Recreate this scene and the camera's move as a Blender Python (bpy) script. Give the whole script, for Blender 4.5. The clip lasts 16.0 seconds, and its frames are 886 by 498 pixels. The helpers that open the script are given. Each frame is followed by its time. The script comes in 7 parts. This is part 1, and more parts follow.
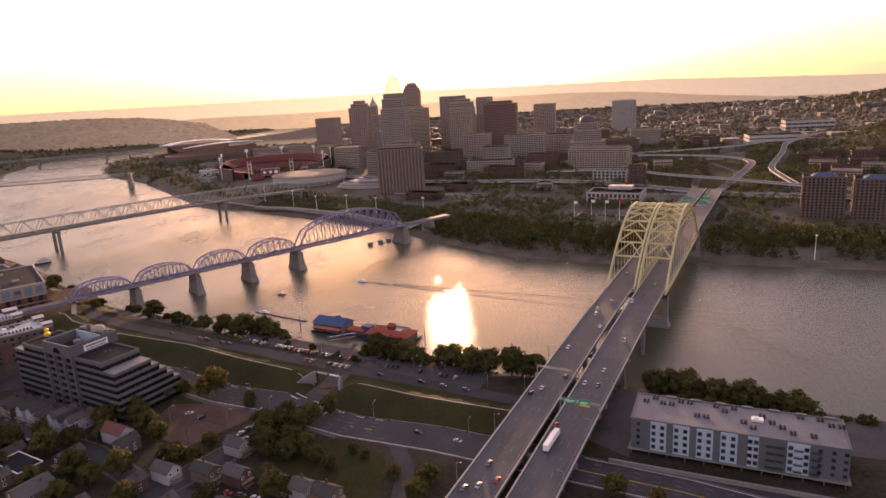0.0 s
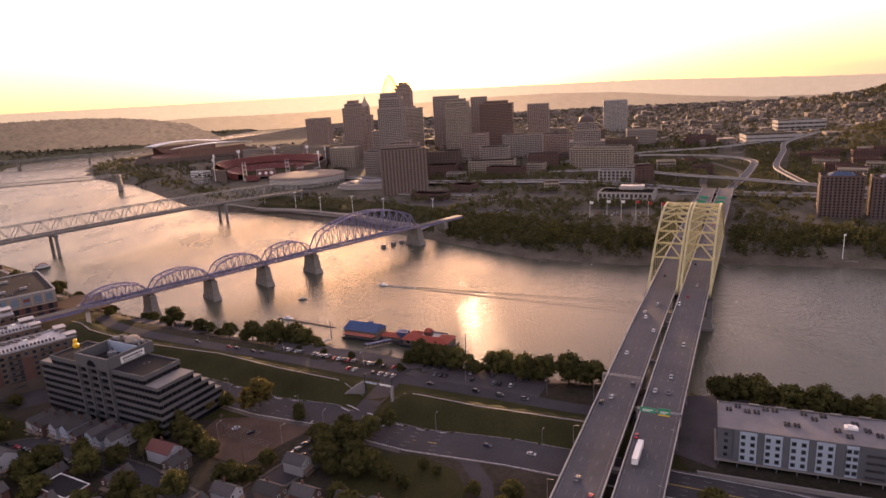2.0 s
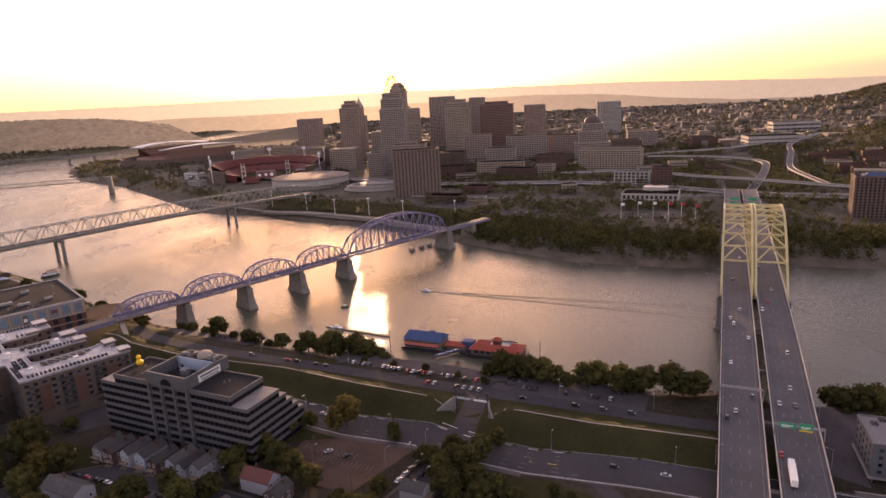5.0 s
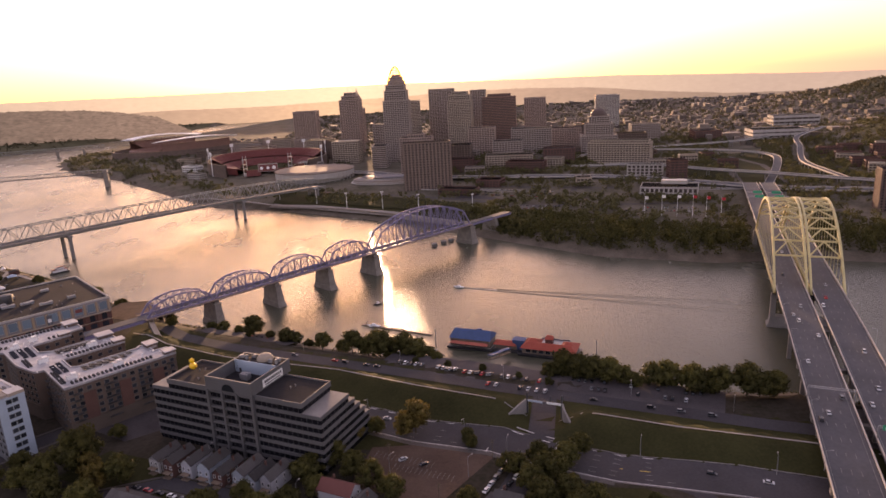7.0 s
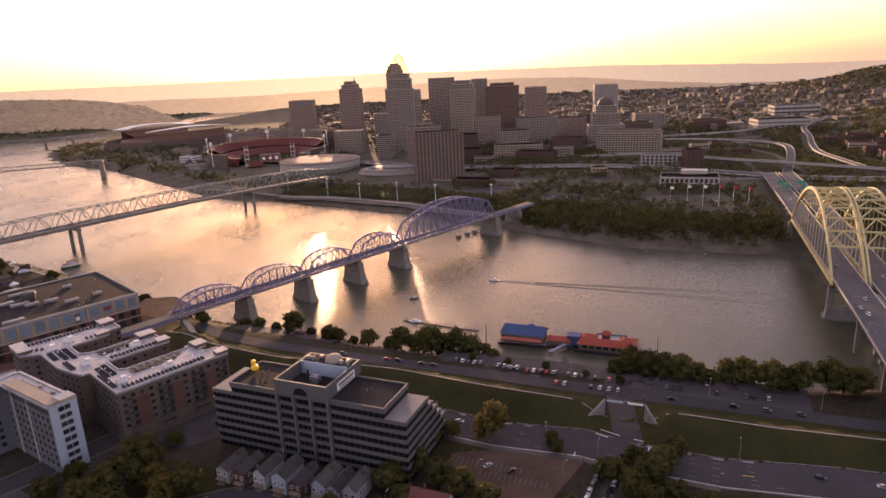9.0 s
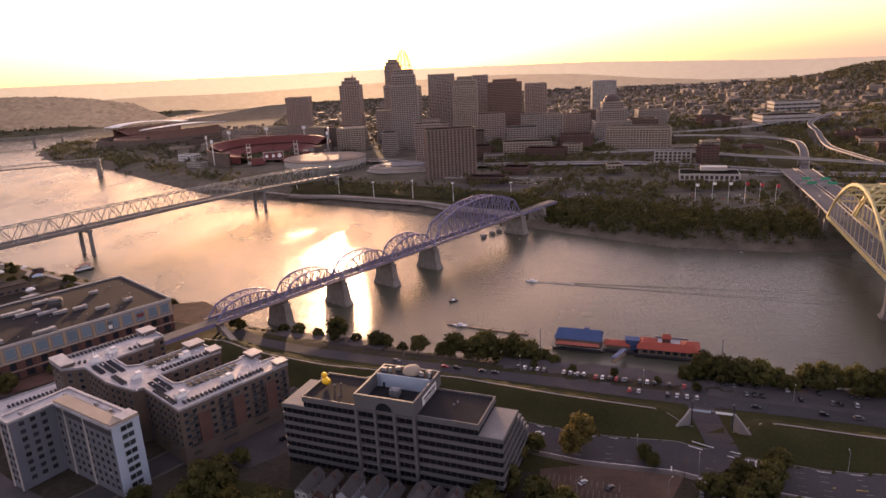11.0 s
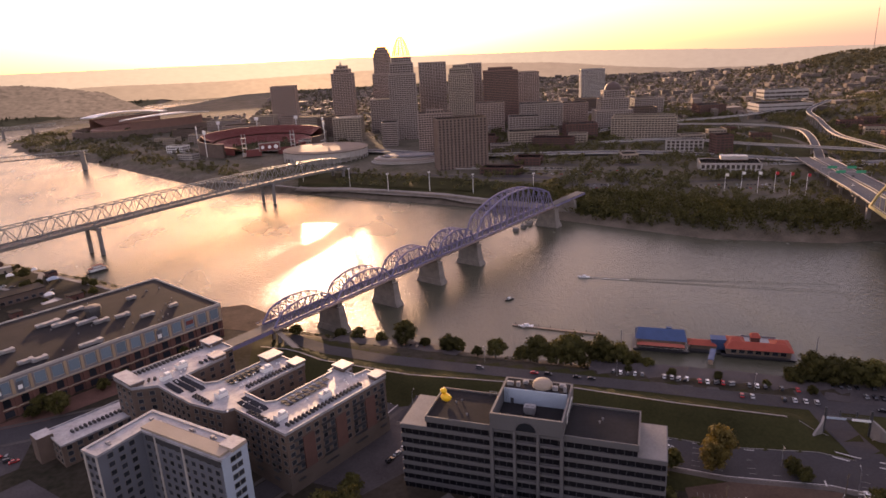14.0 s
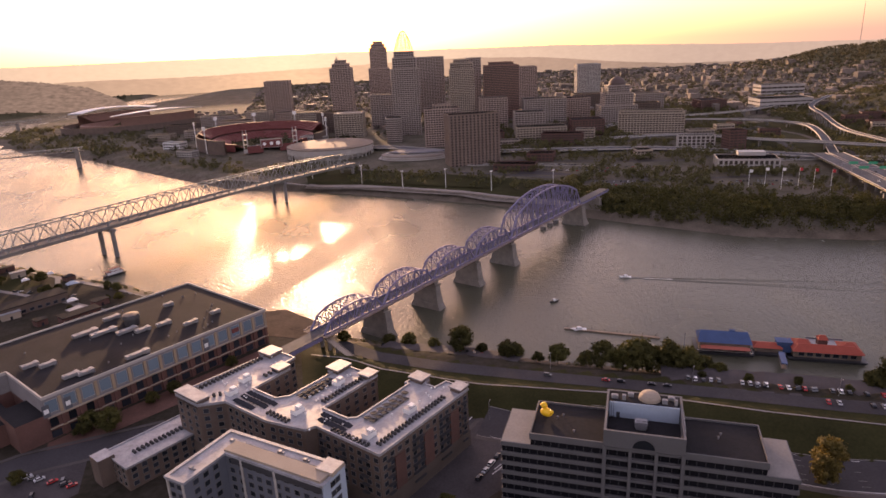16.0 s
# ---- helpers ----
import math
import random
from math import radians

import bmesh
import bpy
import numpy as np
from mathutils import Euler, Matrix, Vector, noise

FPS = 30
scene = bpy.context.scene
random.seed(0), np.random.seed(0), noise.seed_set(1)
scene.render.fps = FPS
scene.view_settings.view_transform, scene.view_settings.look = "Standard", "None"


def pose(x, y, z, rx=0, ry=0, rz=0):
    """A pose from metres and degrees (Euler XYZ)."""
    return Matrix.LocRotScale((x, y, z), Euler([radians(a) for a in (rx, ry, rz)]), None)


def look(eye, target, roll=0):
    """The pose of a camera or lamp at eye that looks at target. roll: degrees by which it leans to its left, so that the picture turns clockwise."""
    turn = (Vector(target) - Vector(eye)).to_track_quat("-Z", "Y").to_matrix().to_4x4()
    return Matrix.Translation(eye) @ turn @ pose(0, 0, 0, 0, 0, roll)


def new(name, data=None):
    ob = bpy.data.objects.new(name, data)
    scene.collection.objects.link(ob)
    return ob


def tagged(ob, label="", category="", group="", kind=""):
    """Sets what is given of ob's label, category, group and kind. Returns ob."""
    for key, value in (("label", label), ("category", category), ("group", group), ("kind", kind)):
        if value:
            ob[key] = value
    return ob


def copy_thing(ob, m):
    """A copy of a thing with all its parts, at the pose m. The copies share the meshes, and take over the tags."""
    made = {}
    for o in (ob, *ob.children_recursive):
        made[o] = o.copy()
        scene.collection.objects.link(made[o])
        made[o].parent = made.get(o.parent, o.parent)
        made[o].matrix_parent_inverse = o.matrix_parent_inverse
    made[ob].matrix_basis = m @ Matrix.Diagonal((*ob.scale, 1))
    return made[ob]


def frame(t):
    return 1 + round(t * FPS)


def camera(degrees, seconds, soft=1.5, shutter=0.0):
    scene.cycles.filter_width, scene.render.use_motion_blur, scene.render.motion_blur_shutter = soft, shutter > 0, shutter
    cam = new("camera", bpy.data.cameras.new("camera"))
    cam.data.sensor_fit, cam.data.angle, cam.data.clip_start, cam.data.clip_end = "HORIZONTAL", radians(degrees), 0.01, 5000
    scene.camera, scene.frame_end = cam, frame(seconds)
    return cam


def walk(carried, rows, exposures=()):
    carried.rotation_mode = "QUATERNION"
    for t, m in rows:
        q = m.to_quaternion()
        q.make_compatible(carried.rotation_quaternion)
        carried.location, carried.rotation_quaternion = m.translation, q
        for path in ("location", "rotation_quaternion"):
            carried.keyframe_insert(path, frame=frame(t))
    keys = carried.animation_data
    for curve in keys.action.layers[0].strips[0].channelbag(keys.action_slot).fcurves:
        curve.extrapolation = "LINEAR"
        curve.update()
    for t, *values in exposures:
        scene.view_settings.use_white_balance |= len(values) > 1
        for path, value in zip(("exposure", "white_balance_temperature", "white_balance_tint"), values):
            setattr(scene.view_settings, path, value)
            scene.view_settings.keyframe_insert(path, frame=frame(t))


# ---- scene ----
cam = camera(69.45, 16.0, soft=1.6)
PATH = [
    (0.0, 0.02, -0.01, 185.87, 0.309, -13.952, -3.422),
    (0.5, -11.02, 4.26, 185.92, -0.261, -14.080, -3.359),
    (1.0, -22.12, 8.55, 185.98, -0.719, -14.073, -3.427),
    (1.5, -33.23, 12.88, 186.01, -1.195, -14.032, -3.378),
    (2.0, -44.40, 17.36, 186.02, -1.617, -14.008, -3.349),
    (2.5, -55.60, 21.97, 186.00, -2.025, -13.935, -3.294),
    (3.0, -66.82, 26.68, 185.96, -2.419, -13.900, -3.293),
    (3.5, -78.00, 31.43, 185.90, -2.816, -13.936, -3.255),
    (4.0, -89.16, 36.22, 185.84, -3.265, -13.942, -3.196),
    (6.5, -144.40, 61.80, 185.44, -5.092, -14.201, -2.981),
    (7.0, -155.30, 67.54, 185.07, -5.470, -14.617, -2.908),
    (7.5, -166.19, 73.37, 184.69, -5.805, -14.987, -2.886),
    (8.0, -177.03, 79.25, 184.34, -6.174, -15.182, -2.831),
    (8.5, -187.81, 85.18, 184.04, -6.534, -15.362, -2.796),
    (9.0, -198.53, 91.14, 183.79, -6.860, -15.511, -2.762),
    (11.5, -250.43, 121.31, 184.47, -8.679, -15.982, -2.762),
    (12.0, -260.61, 127.59, 184.57, -9.190, -16.166, -2.721),
    (12.5, -270.79, 133.93, 184.70, -9.779, -16.328, -2.731),
    (13.0, -280.98, 140.38, 184.88, -10.319, -16.460, -2.710),
    (13.5, -291.19, 146.93, 185.12, -10.731, -16.645, -2.752),
    (14.0, -301.42, 153.55, 185.42, -11.052, -16.915, -2.727),
    (14.5, -311.69, 160.19, 185.78, -11.469, -17.123, -2.746),
    (15.0, -321.99, 166.80, 186.16, -11.901, -17.225, -2.743),
    (15.5, -332.33, 173.39, 186.53, -12.298, -17.320, -2.740),
    (16.0, -342.65, 179.94, 186.88, -12.694, -17.420, -2.638),
]
walk(cam, [(t, pose(x, y, z, 0, 0, yaw) @ pose(0, 0, 0, 90 + pitch) @ pose(0, 0, 0, 0, 0, roll)) for t, x, y, z, yaw, pitch, roll in PATH], [(0, 1.24, 7400, 32), (16, 1.14, 7100, 32)])

# ---- light ----
SUN_EL, SUN_AZ = 4.9, -0.4        # degrees up, degrees right of +y
world = bpy.data.worlds.new("evening_sky")
scene.world = world
world.use_nodes = True
wn = world.node_tree.nodes
sky = wn.new("ShaderNodeTexSky")
sky.sky_type, sky.sun_disc = "NISHITA", False
sky.sun_elevation, sky.sun_rotation = radians(SUN_EL), radians(SUN_AZ)
sky.air_density, sky.dust_density, sky.ozone_density = 1.0, 2.0, 1.0
warm = wn.new("ShaderNodeMix")
warm.data_type, warm.blend_type = "RGBA", "MULTIPLY"
warm.inputs[0].default_value = 1.0
warm.inputs[7].default_value = (0.98, 0.9, 1.04, 1)
world.node_tree.links.new(sky.outputs[0], warm.inputs[6])
veil = wn.new("ShaderNodeMix")      # even glow of the hazy evening air
veil.data_type, veil.blend_type = "RGBA", "ADD"
veil.inputs[0].default_value = 1.0
veil.inputs[7].default_value = (1.12, 1.0, 1.08, 1)
world.node_tree.links.new(warm.outputs[2], veil.inputs[6])
world.node_tree.links.new(veil.outputs[2], wn["Background"].inputs[0])
wn["Background"].inputs[1].default_value = 0.15
lamp = bpy.data.lights.new("sun", "SUN")
lamp.energy, lamp.angle, lamp.color = 2.9, radians(0.6), (1.0, 0.7, 0.4)
sun = new("sun", lamp)
el, az = radians(SUN_EL), radians(SUN_AZ)
sun.matrix_world = look((0, 0, 400), Vector((0, 0, 400)) - Vector((math.sin(az) * math.cos(el), math.cos(az) * math.cos(el), math.sin(el))))

# ---- materials ----


def mat(name, col, rough=0.75, metal=0.0, var=0.18, big=0.05, fine=1.2, bump=0.0, rand=0.0, spec=0.4, col2=None):
    """A surface of base colour col with stains (big, per metre) and grain (fine, per metre)."""
    m = bpy.data.materials.new(name)
    m.use_nodes = True
    nt = m.node_tree
    b = nt.nodes["Principled BSDF"]
    b.inputs["Roughness"].default_value, b.inputs["Metallic"].default_value = rough, metal
    b.inputs["Specular IOR Level"].default_value = spec
    tc = nt.nodes.new("ShaderNodeTexCoord")
    out = None
    dark = tuple(c * (1 - var) for c in col)
    light = col2 or tuple(min(1, c * (1 + var)) for c in col)
    for scale, k in ((big, 0.6), (fine, 0.4)):
        n = nt.nodes.new("ShaderNodeTexNoise")
        n.inputs["Scale"].default_value, n.inputs["Detail"].default_value = scale, 4
        nt.links.new(tc.outputs["Object"], n.inputs["Vector"])
        mul = nt.nodes.new("ShaderNodeMath")
        mul.operation, mul.inputs[1].default_value = "MULTIPLY", k
        nt.links.new(n.outputs["Fac"], mul.inputs[0])
        if out is None:
            out = mul
        else:
            s = nt.nodes.new("ShaderNodeMath")
            s.operation = "ADD"
            nt.links.new(out.outputs[0], s.inputs[0])
            nt.links.new(mul.outputs[0], s.inputs[1])
            out = s
    ramp = nt.nodes.new("ShaderNodeValToRGB")
    ramp.color_ramp.elements[0].position, ramp.color_ramp.elements[1].position = 0.32, 0.68
    ramp.color_ramp.elements[0].color, ramp.color_ramp.elements[1].color = (*dark, 1), (*light, 1)
    nt.links.new(out.outputs[0], ramp.inputs[0])
    last = ramp.outputs[0]
    if rand:
        oi = nt.nodes.new("ShaderNodeObjectInfo")
        hsv = nt.nodes.new("ShaderNodeHueSaturation")
        mr = nt.nodes.new("ShaderNodeMapRange")
        mr.inputs[3].default_value, mr.inputs[4].default_value = 1 - rand, 1 + rand
        nt.links.new(oi.outputs["Random"], mr.inputs[0])
        nt.links.new(mr.outputs[0], hsv.inputs["Value"])
        nt.links.new(last, hsv.inputs["Color"])
        last = hsv.outputs[0]
    nt.links.new(last, b.inputs["Base Color"])
    if bump:
        bp = nt.nodes.new("ShaderNodeBump")
        bp.inputs["Strength"].default_value = bump
        bp.inputs["Distance"].default_value = 0.3
        nt.links.new(out.outputs[0], bp.inputs["Height"])
        nt.links.new(bp.outputs[0], b.inputs["Normal"])
    return m


ASPHALT = mat("asphalt", (0.05, 0.047, 0.051), 0.85, var=0.25, big=0.04, fine=0.9, spec=0.12)
LOT = mat("worn_asphalt", (0.065, 0.058, 0.06), 0.9, var=0.3, big=0.06, fine=1.1, spec=0.12)
CONCRETE = mat("concrete", (0.2, 0.185, 0.175), 0.8, var=0.2, big=0.08, fine=1.0)
DECK = mat("bridge_concrete", (0.074, 0.074, 0.082), 0.75, var=0.22, big=0.05, fine=0.5, spec=0.2)
PALE = mat("pale_concrete", (0.4, 0.37, 0.34), 0.75, var=0.12, big=0.1)
STONE = mat("pier_stone", (0.21, 0.185, 0.16), 0.85, var=0.3, big=0.2, fine=1.5, bump=0.3)
GRASS = mat("grass", (0.033, 0.033, 0.013), 0.9, var=0.35, big=0.035, fine=0.8, bump=0.3, spec=0.05)
PURPLE = mat("purple_paint", (0.18, 0.165, 0.275), 0.5, var=0.15, big=0.3)
YELLOW = mat("cream_yellow_paint", (0.5, 0.43, 0.21), 0.5, var=0.12, big=0.2)
STEEL = mat("grey_green_steel", (0.25, 0.25, 0.235), 0.55, var=0.15, big=0.2)
WHITE = mat("white_paint", (0.76, 0.75, 0.73), 0.6, var=0.08)
ROOFW = mat("white_membrane_roof", (0.29, 0.29, 0.305), 0.42, var=0.32, big=0.22, fine=1.1)
ROOFD = mat("dark_gravel_roof", (0.021, 0.02, 0.022), 0.9, var=0.3, big=0.06, fine=0.8, spec=0.12)
GLASS = mat("dark_window_glass", (0.03, 0.034, 0.042), 0.15, var=0.2, rand=0.5, spec=0.3)
OFFGL = mat("smoked_office_glass", (0.012, 0.012, 0.015), 0.25, var=0.2, spec=0.12)
FRAME = mat("window_frame", (0.15, 0.145, 0.14), 0.6)
PANEL = mat("solar_panel_glass", (0.03, 0.032, 0.04), 0.75, spec=0.04)
BRICK = mat("red_brick", (0.115, 0.058, 0.047), 0.85, var=0.22, big=0.15, fine=2.5, rand=0.12)
BROWN = mat("brown_brick", (0.125, 0.09, 0.072), 0.85, var=0.2, big=0.15, fine=2.5, rand=0.12)
TAN = mat("tan_stone", (0.34, 0.28, 0.22), 0.8, var=0.14, big=0.1, rand=0.1)
GREYR = mat("grey_membrane_roof", (0.16, 0.155, 0.165), 0.7, var=0.15, big=0.15, fine=0.7, spec=0.15)
PAVE = mat("worn_pavement", (0.085, 0.077, 0.073), 0.85, var=0.25, big=0.1, fine=1.0, spec=0.12)
EARTH = mat("reddish_gravel", (0.085, 0.058, 0.045), 0.95, var=0.3, big=0.06, fine=1.1, spec=0.06)
FADED = mat("faded_deck_paint", (0.19, 0.185, 0.18), 0.7, var=0.4, big=0.3, fine=2, spec=0.15)
GREYP = mat("grey_panel", (0.105, 0.103, 0.106), 0.6, var=0.1, big=0.12)
SLATE = mat("blue_grey_panel", (0.115, 0.125, 0.15), 0.6, var=0.1, big=0.12)
DARKP = mat("dark_grey_panel", (0.1, 0.105, 0.12), 0.6, var=0.15, big=0.12)
BLUEP = mat("pale_blue_panel", (0.34, 0.41, 0.49), 0.6, var=0.08, big=0.12)
METAL = mat("galvanised_metal", (0.27, 0.27, 0.28), 0.5, 0.4, var=0.15, big=0.4)
DARKM = mat("dark_metal", (0.06, 0.06, 0.065), 0.5, 0.3)
REDR = mat("orange_red_metal_roof", (0.33, 0.075, 0.05), 0.6, var=0.15, big=0.25, spec=0.12)
BLUER = mat("blue_metal_roof", (0.055, 0.09, 0.185), 0.6, var=0.15, big=0.25, spec=0.12)
WOOD = mat("weathered_wood", (0.2, 0.15, 0.11), 0.85, var=0.25, big=0.3, fine=3)
RUBBER = mat("tyre_rubber", (0.025, 0.025, 0.025), 0.8)
DUCK = mat("glossy_yellow_vinyl", (0.85, 0.5, 0.02), 0.3, var=0.04)
GREEN = mat("road_sign_green", (0.02, 0.3, 0.16), 0.4, var=0.05)
SIGNW = mat("sign_white", (0.8, 0.8, 0.78), 0.5, var=0.04)
ROADPAINT = mat("worn_road_paint", (0.5, 0.49, 0.48), 0.7, var=0.4, big=0.3, fine=2)
REDSEAT = mat("red_stadium_seats", (0.17, 0.05, 0.045), 0.7, var=0.25, big=0.2, fine=1.0)
FLAGR = mat("red_flag_cloth", (0.5, 0.04, 0.05), 0.8)
BARK = mat("bark", (0.09, 0.07, 0.05), 0.95, var=0.3, fine=6)
SHINGLE = mat("roof_shingles", (0.065, 0.06, 0.058), 0.9, var=0.25, big=0.3, fine=3, rand=0.35)
SIDING = mat("house_siding", (0.35, 0.34, 0.33), 0.75, var=0.08, fine=3, rand=0.35)


def leaf_mat(name, col, col2):
    m = mat(name, col, 0.75, var=0.4, big=0.25, fine=1.6, bump=0.0, rand=0.3, spec=0.2, col2=col2)
    b = m.node_tree.nodes["Principled BSDF"]
    tr = m.node_tree.nodes.new("ShaderNodeBsdfTranslucent")
    mix = m.node_tree.nodes.new("ShaderNodeMixShader")
    mix.inputs[0].default_value = 0.3
    src = b.inputs["Base Color"].links[0].from_socket
    m.node_tree.links.new(src, tr.inputs[0])
    m.node_tree.links.new(b.outputs[0], mix.inputs[1])
    m.node_tree.links.new(tr.outputs[0], mix.inputs[2])
    m.node_tree.links.new(mix.outputs[0], m.node_tree.nodes["Material Output"].inputs[0])
    return m


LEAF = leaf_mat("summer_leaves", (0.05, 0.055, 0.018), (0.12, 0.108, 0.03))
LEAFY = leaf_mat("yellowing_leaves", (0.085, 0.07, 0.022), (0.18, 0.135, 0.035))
# paler than LEAF: distance haze put into the leaf colour
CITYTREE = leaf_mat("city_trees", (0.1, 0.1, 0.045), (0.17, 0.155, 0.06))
CARPAINT = [mat("car_paint_" + n, c, 0.25, var=0.03, spec=0.6) for n, c in
            (("white", (0.75, 0.75, 0.74)), ("silver", (0.42, 0.43, 0.44)), ("black", (0.02, 0.02, 0.022)), ("red", (0.4, 0.03, 0.03)), ("grey", (0.14, 0.145, 0.15)))]

WATER = bpy.data.materials.new("river_water")
WATER.use_nodes = True
nt = WATER.node_tree
b = nt.nodes["Principled BSDF"]
b.inputs["Base Color"].default_value = (0.075, 0.074, 0.052, 1)
b.inputs["Roughness"].default_value = 0.06
b.inputs["IOR"].default_value = 1.33
b.inputs["Specular IOR Level"].default_value = 0.42
tc = nt.nodes.new("ShaderNodeTexCoord")
mp = nt.nodes.new("ShaderNodeMapping")
mp.inputs["Rotation"].default_value = (0, 0, radians(35))
mp.inputs["Scale"].default_value = (1.0, 0.55, 1)
nt.links.new(tc.outputs["Object"], mp.inputs[0])
prev = None
for s, dist, stg in ((0.1, 1.3, 0.12), (0.42, 0.6, 0.6), (1.4, 0.22, 0.8)):
    n = nt.nodes.new("ShaderNodeTexNoise")
    n.inputs["Scale"].default_value, n.inputs["Detail"].default_value = s, 3
    nt.links.new(mp.outputs[0], n.inputs[0])
    bp = nt.nodes.new("ShaderNodeBump")
    bp.inputs["Strength"].default_value, bp.inputs["Distance"].default_value = stg, dist
    nt.links.new(n.outputs["Fac"], bp.inputs["Height"])
    if prev:
        nt.links.new(prev.outputs[0], bp.inputs["Normal"])
    prev = bp
nt.links.new(prev.outputs[0], b.inputs["Normal"])
wind = nt.nodes.new("ShaderNodeTexNoise")       # wind-ruffled patches
wind.inputs["Scale"].default_value, wind.inputs["Detail"].default_value = 0.018, 5
ruf = nt.nodes.new("ShaderNodeMapRange")
ruf.inputs[1].default_value, ruf.inputs[2].default_value, ruf.inputs[3].default_value, ruf.inputs[4].default_value = 0.38, 0.64, 0.18, 0.28
nt.links.new(mp.outputs[0], wind.inputs[0])
nt.links.new(wind.outputs["Fac"], ruf.inputs[0])
nt.links.new(ruf.outputs[0], b.inputs["Roughness"])


# ---- mesh helpers ----
class MB:
    """Gathers boxes, prisms, beams and tubes into one mesh."""

    def __init__(self):
        self.v, self.f, self.m = [], [], []

    def add(self, verts, faces, mi=0):
        k = len(self.v)
        self.v += [tuple(p) for p in verts]
        for i, f in enumerate(faces):
            self.f.append(tuple(a + k for a in f))
            self.m.append(mi if isinstance(mi, int) else mi[i])
        return self

    def box(self, x, y, z, sx, sy, sz, rz=0.0, mi=0, top=None):
        """A box whose base is centred on x, y, z."""
        c, s = math.cos(radians(rz)), math.sin(radians(rz))
        q = [(-1, -1), (1, -1), (1, 1), (-1, 1)]
        p = [(x + a * sx / 2 * c - b * sy / 2 * s, y + a * sx / 2 * s + b * sy / 2 * c) for a, b in q]
        return self.prism(p, z, z + sz, mi, top)

    def prism(self, poly, z0, z1, mi=0, top=None):
        n = len(poly)
        v = [(x, y, z0) for x, y in poly] + [(x, y, z1) for x, y in poly]
        f = [(i, (i + 1) % n, n + (i + 1) % n, n + i) for i in range(n)] + [tuple(range(n, 2 * n)), tuple(range(n - 1, -1, -1))]
        return self.add(v, f, [mi] * n + [mi if top is None else top, mi])

    def beam(self, p, q, w, h=None, mi=0):
        """A bar from p to q, w wide and h high."""
        p, q, h = Vector(p), Vector(q), h or w
        d = (q - p).normalized()
        up = Vector((0, 0, 1)) if abs(d.z) < 0.95 else Vector((0, 1, 0))
        r = d.cross(up).normalized() * w / 2
        u = r.cross(d).normalized() * h / 2
        v = [p - r - u, p + r - u, p + r + u, p - r + u, q - r - u, q + r - u, q + r + u, q - r + u]
        return self.add(v, [(0, 1, 5, 4), (1, 2, 6, 5), (2, 3, 7, 6), (3, 0, 4, 7), (3, 2, 1, 0), (4, 5, 6, 7)], mi)

    def tube(self, p, q, r0, r1=None, n=8, mi=0):
        p, q, r1 = Vector(p), Vector(q), r0 if r1 is None else r1
        d = (q - p).normalized()
        a = d.orthogonal().normalized()
        b = d.cross(a)
        ring = [(math.cos(k * 2 * math.pi / n), math.sin(k * 2 * math.pi / n)) for k in range(n)]
        v = [p + (a * c + b * s) * r0 for c, s in ring] + [q + (a * c + b * s) * r1 for c, s in ring]
        return self.add(v, [(k, (k + 1) % n, n + (k + 1) % n, n + k) for k in range(n)] + [tuple(range(n, 2 * n)), tuple(range(n - 1, -1, -1))], mi)

    def frustum(self, x, y, z0, z1, a, b, mi=0, rz=0.0):
        """A tapered block: a and b are its half sizes (x, y) at the bottom and the top."""
        c, s = math.cos(radians(rz)), math.sin(radians(rz))
        v = []
        for (hx, hy), z in ((a, z0), (b, z1)):
            v += [(x + i * hx * c - j * hy * s, y + i * hx * s + j * hy * c, z) for i, j in ((-1, -1), (1, -1), (1, 1), (-1, 1))]
        return self.add(v, [(0, 1, 5, 4), (1, 2, 6, 5), (2, 3, 7, 6), (3, 0, 4, 7), (4, 5, 6, 7), (3, 2, 1, 0)], mi)

    def lathe(self, x, y, prof, n=32, mi=0, sx=1.0, sy=1.0, rz=0.0):
        """A shell of revolution through (radius, z) pairs."""
        c0, s0 = math.cos(radians(rz)), math.sin(radians(rz))
        v = []
        for r, z in prof:
            for k in range(n):
                a = 2 * math.pi * k / n
                u, w = r * sx * math.cos(a), r * sy * math.sin(a)
                v.append((x + u * c0 - w * s0, y + u * s0 + w * c0, z))
        f = [(i * n + k, i * n + (k + 1) % n, (i + 1) * n + (k + 1) % n, (i + 1) * n + k) for i in range(len(prof) - 1) for k in range(n)]
        return self.add(v, f, mi)

    def mesh(self, name, mats):
        me = bpy.data.meshes.new(name)
        me.from_pydata(self.v, [], self.f)
        for m in (mats if isinstance(mats, (list, tuple)) else [mats]):
            me.materials.append(m)
        if max(self.m, default=0):
            me.polygons.foreach_set("material_index", self.m)
        me.update()
        return me


def thing(name, x, y, z, rz=0.0, label="", category="", group="", kind=""):
    ob = new(name)
    ob.matrix_basis = pose(x, y, z, 0, 0, rz)
    return tagged(ob, label, category, group, kind)


def part(name, mb, mats, parent, label="", m=None, kind=""):
    """One mesh object under a thing or a part. mb: an MB or ready mesh data."""
    ob = new(name, mb.mesh(name, mats) if isinstance(mb, MB) else mb)
    ob.parent = parent
    if m is not None:
        ob.matrix_basis = m
    return tagged(ob, label, kind=kind)


def solo(name, mb, mats, label="", category="", kind="", group=""):
    return tagged(new(name, mb.mesh(name, mats)), label, category, group, kind)


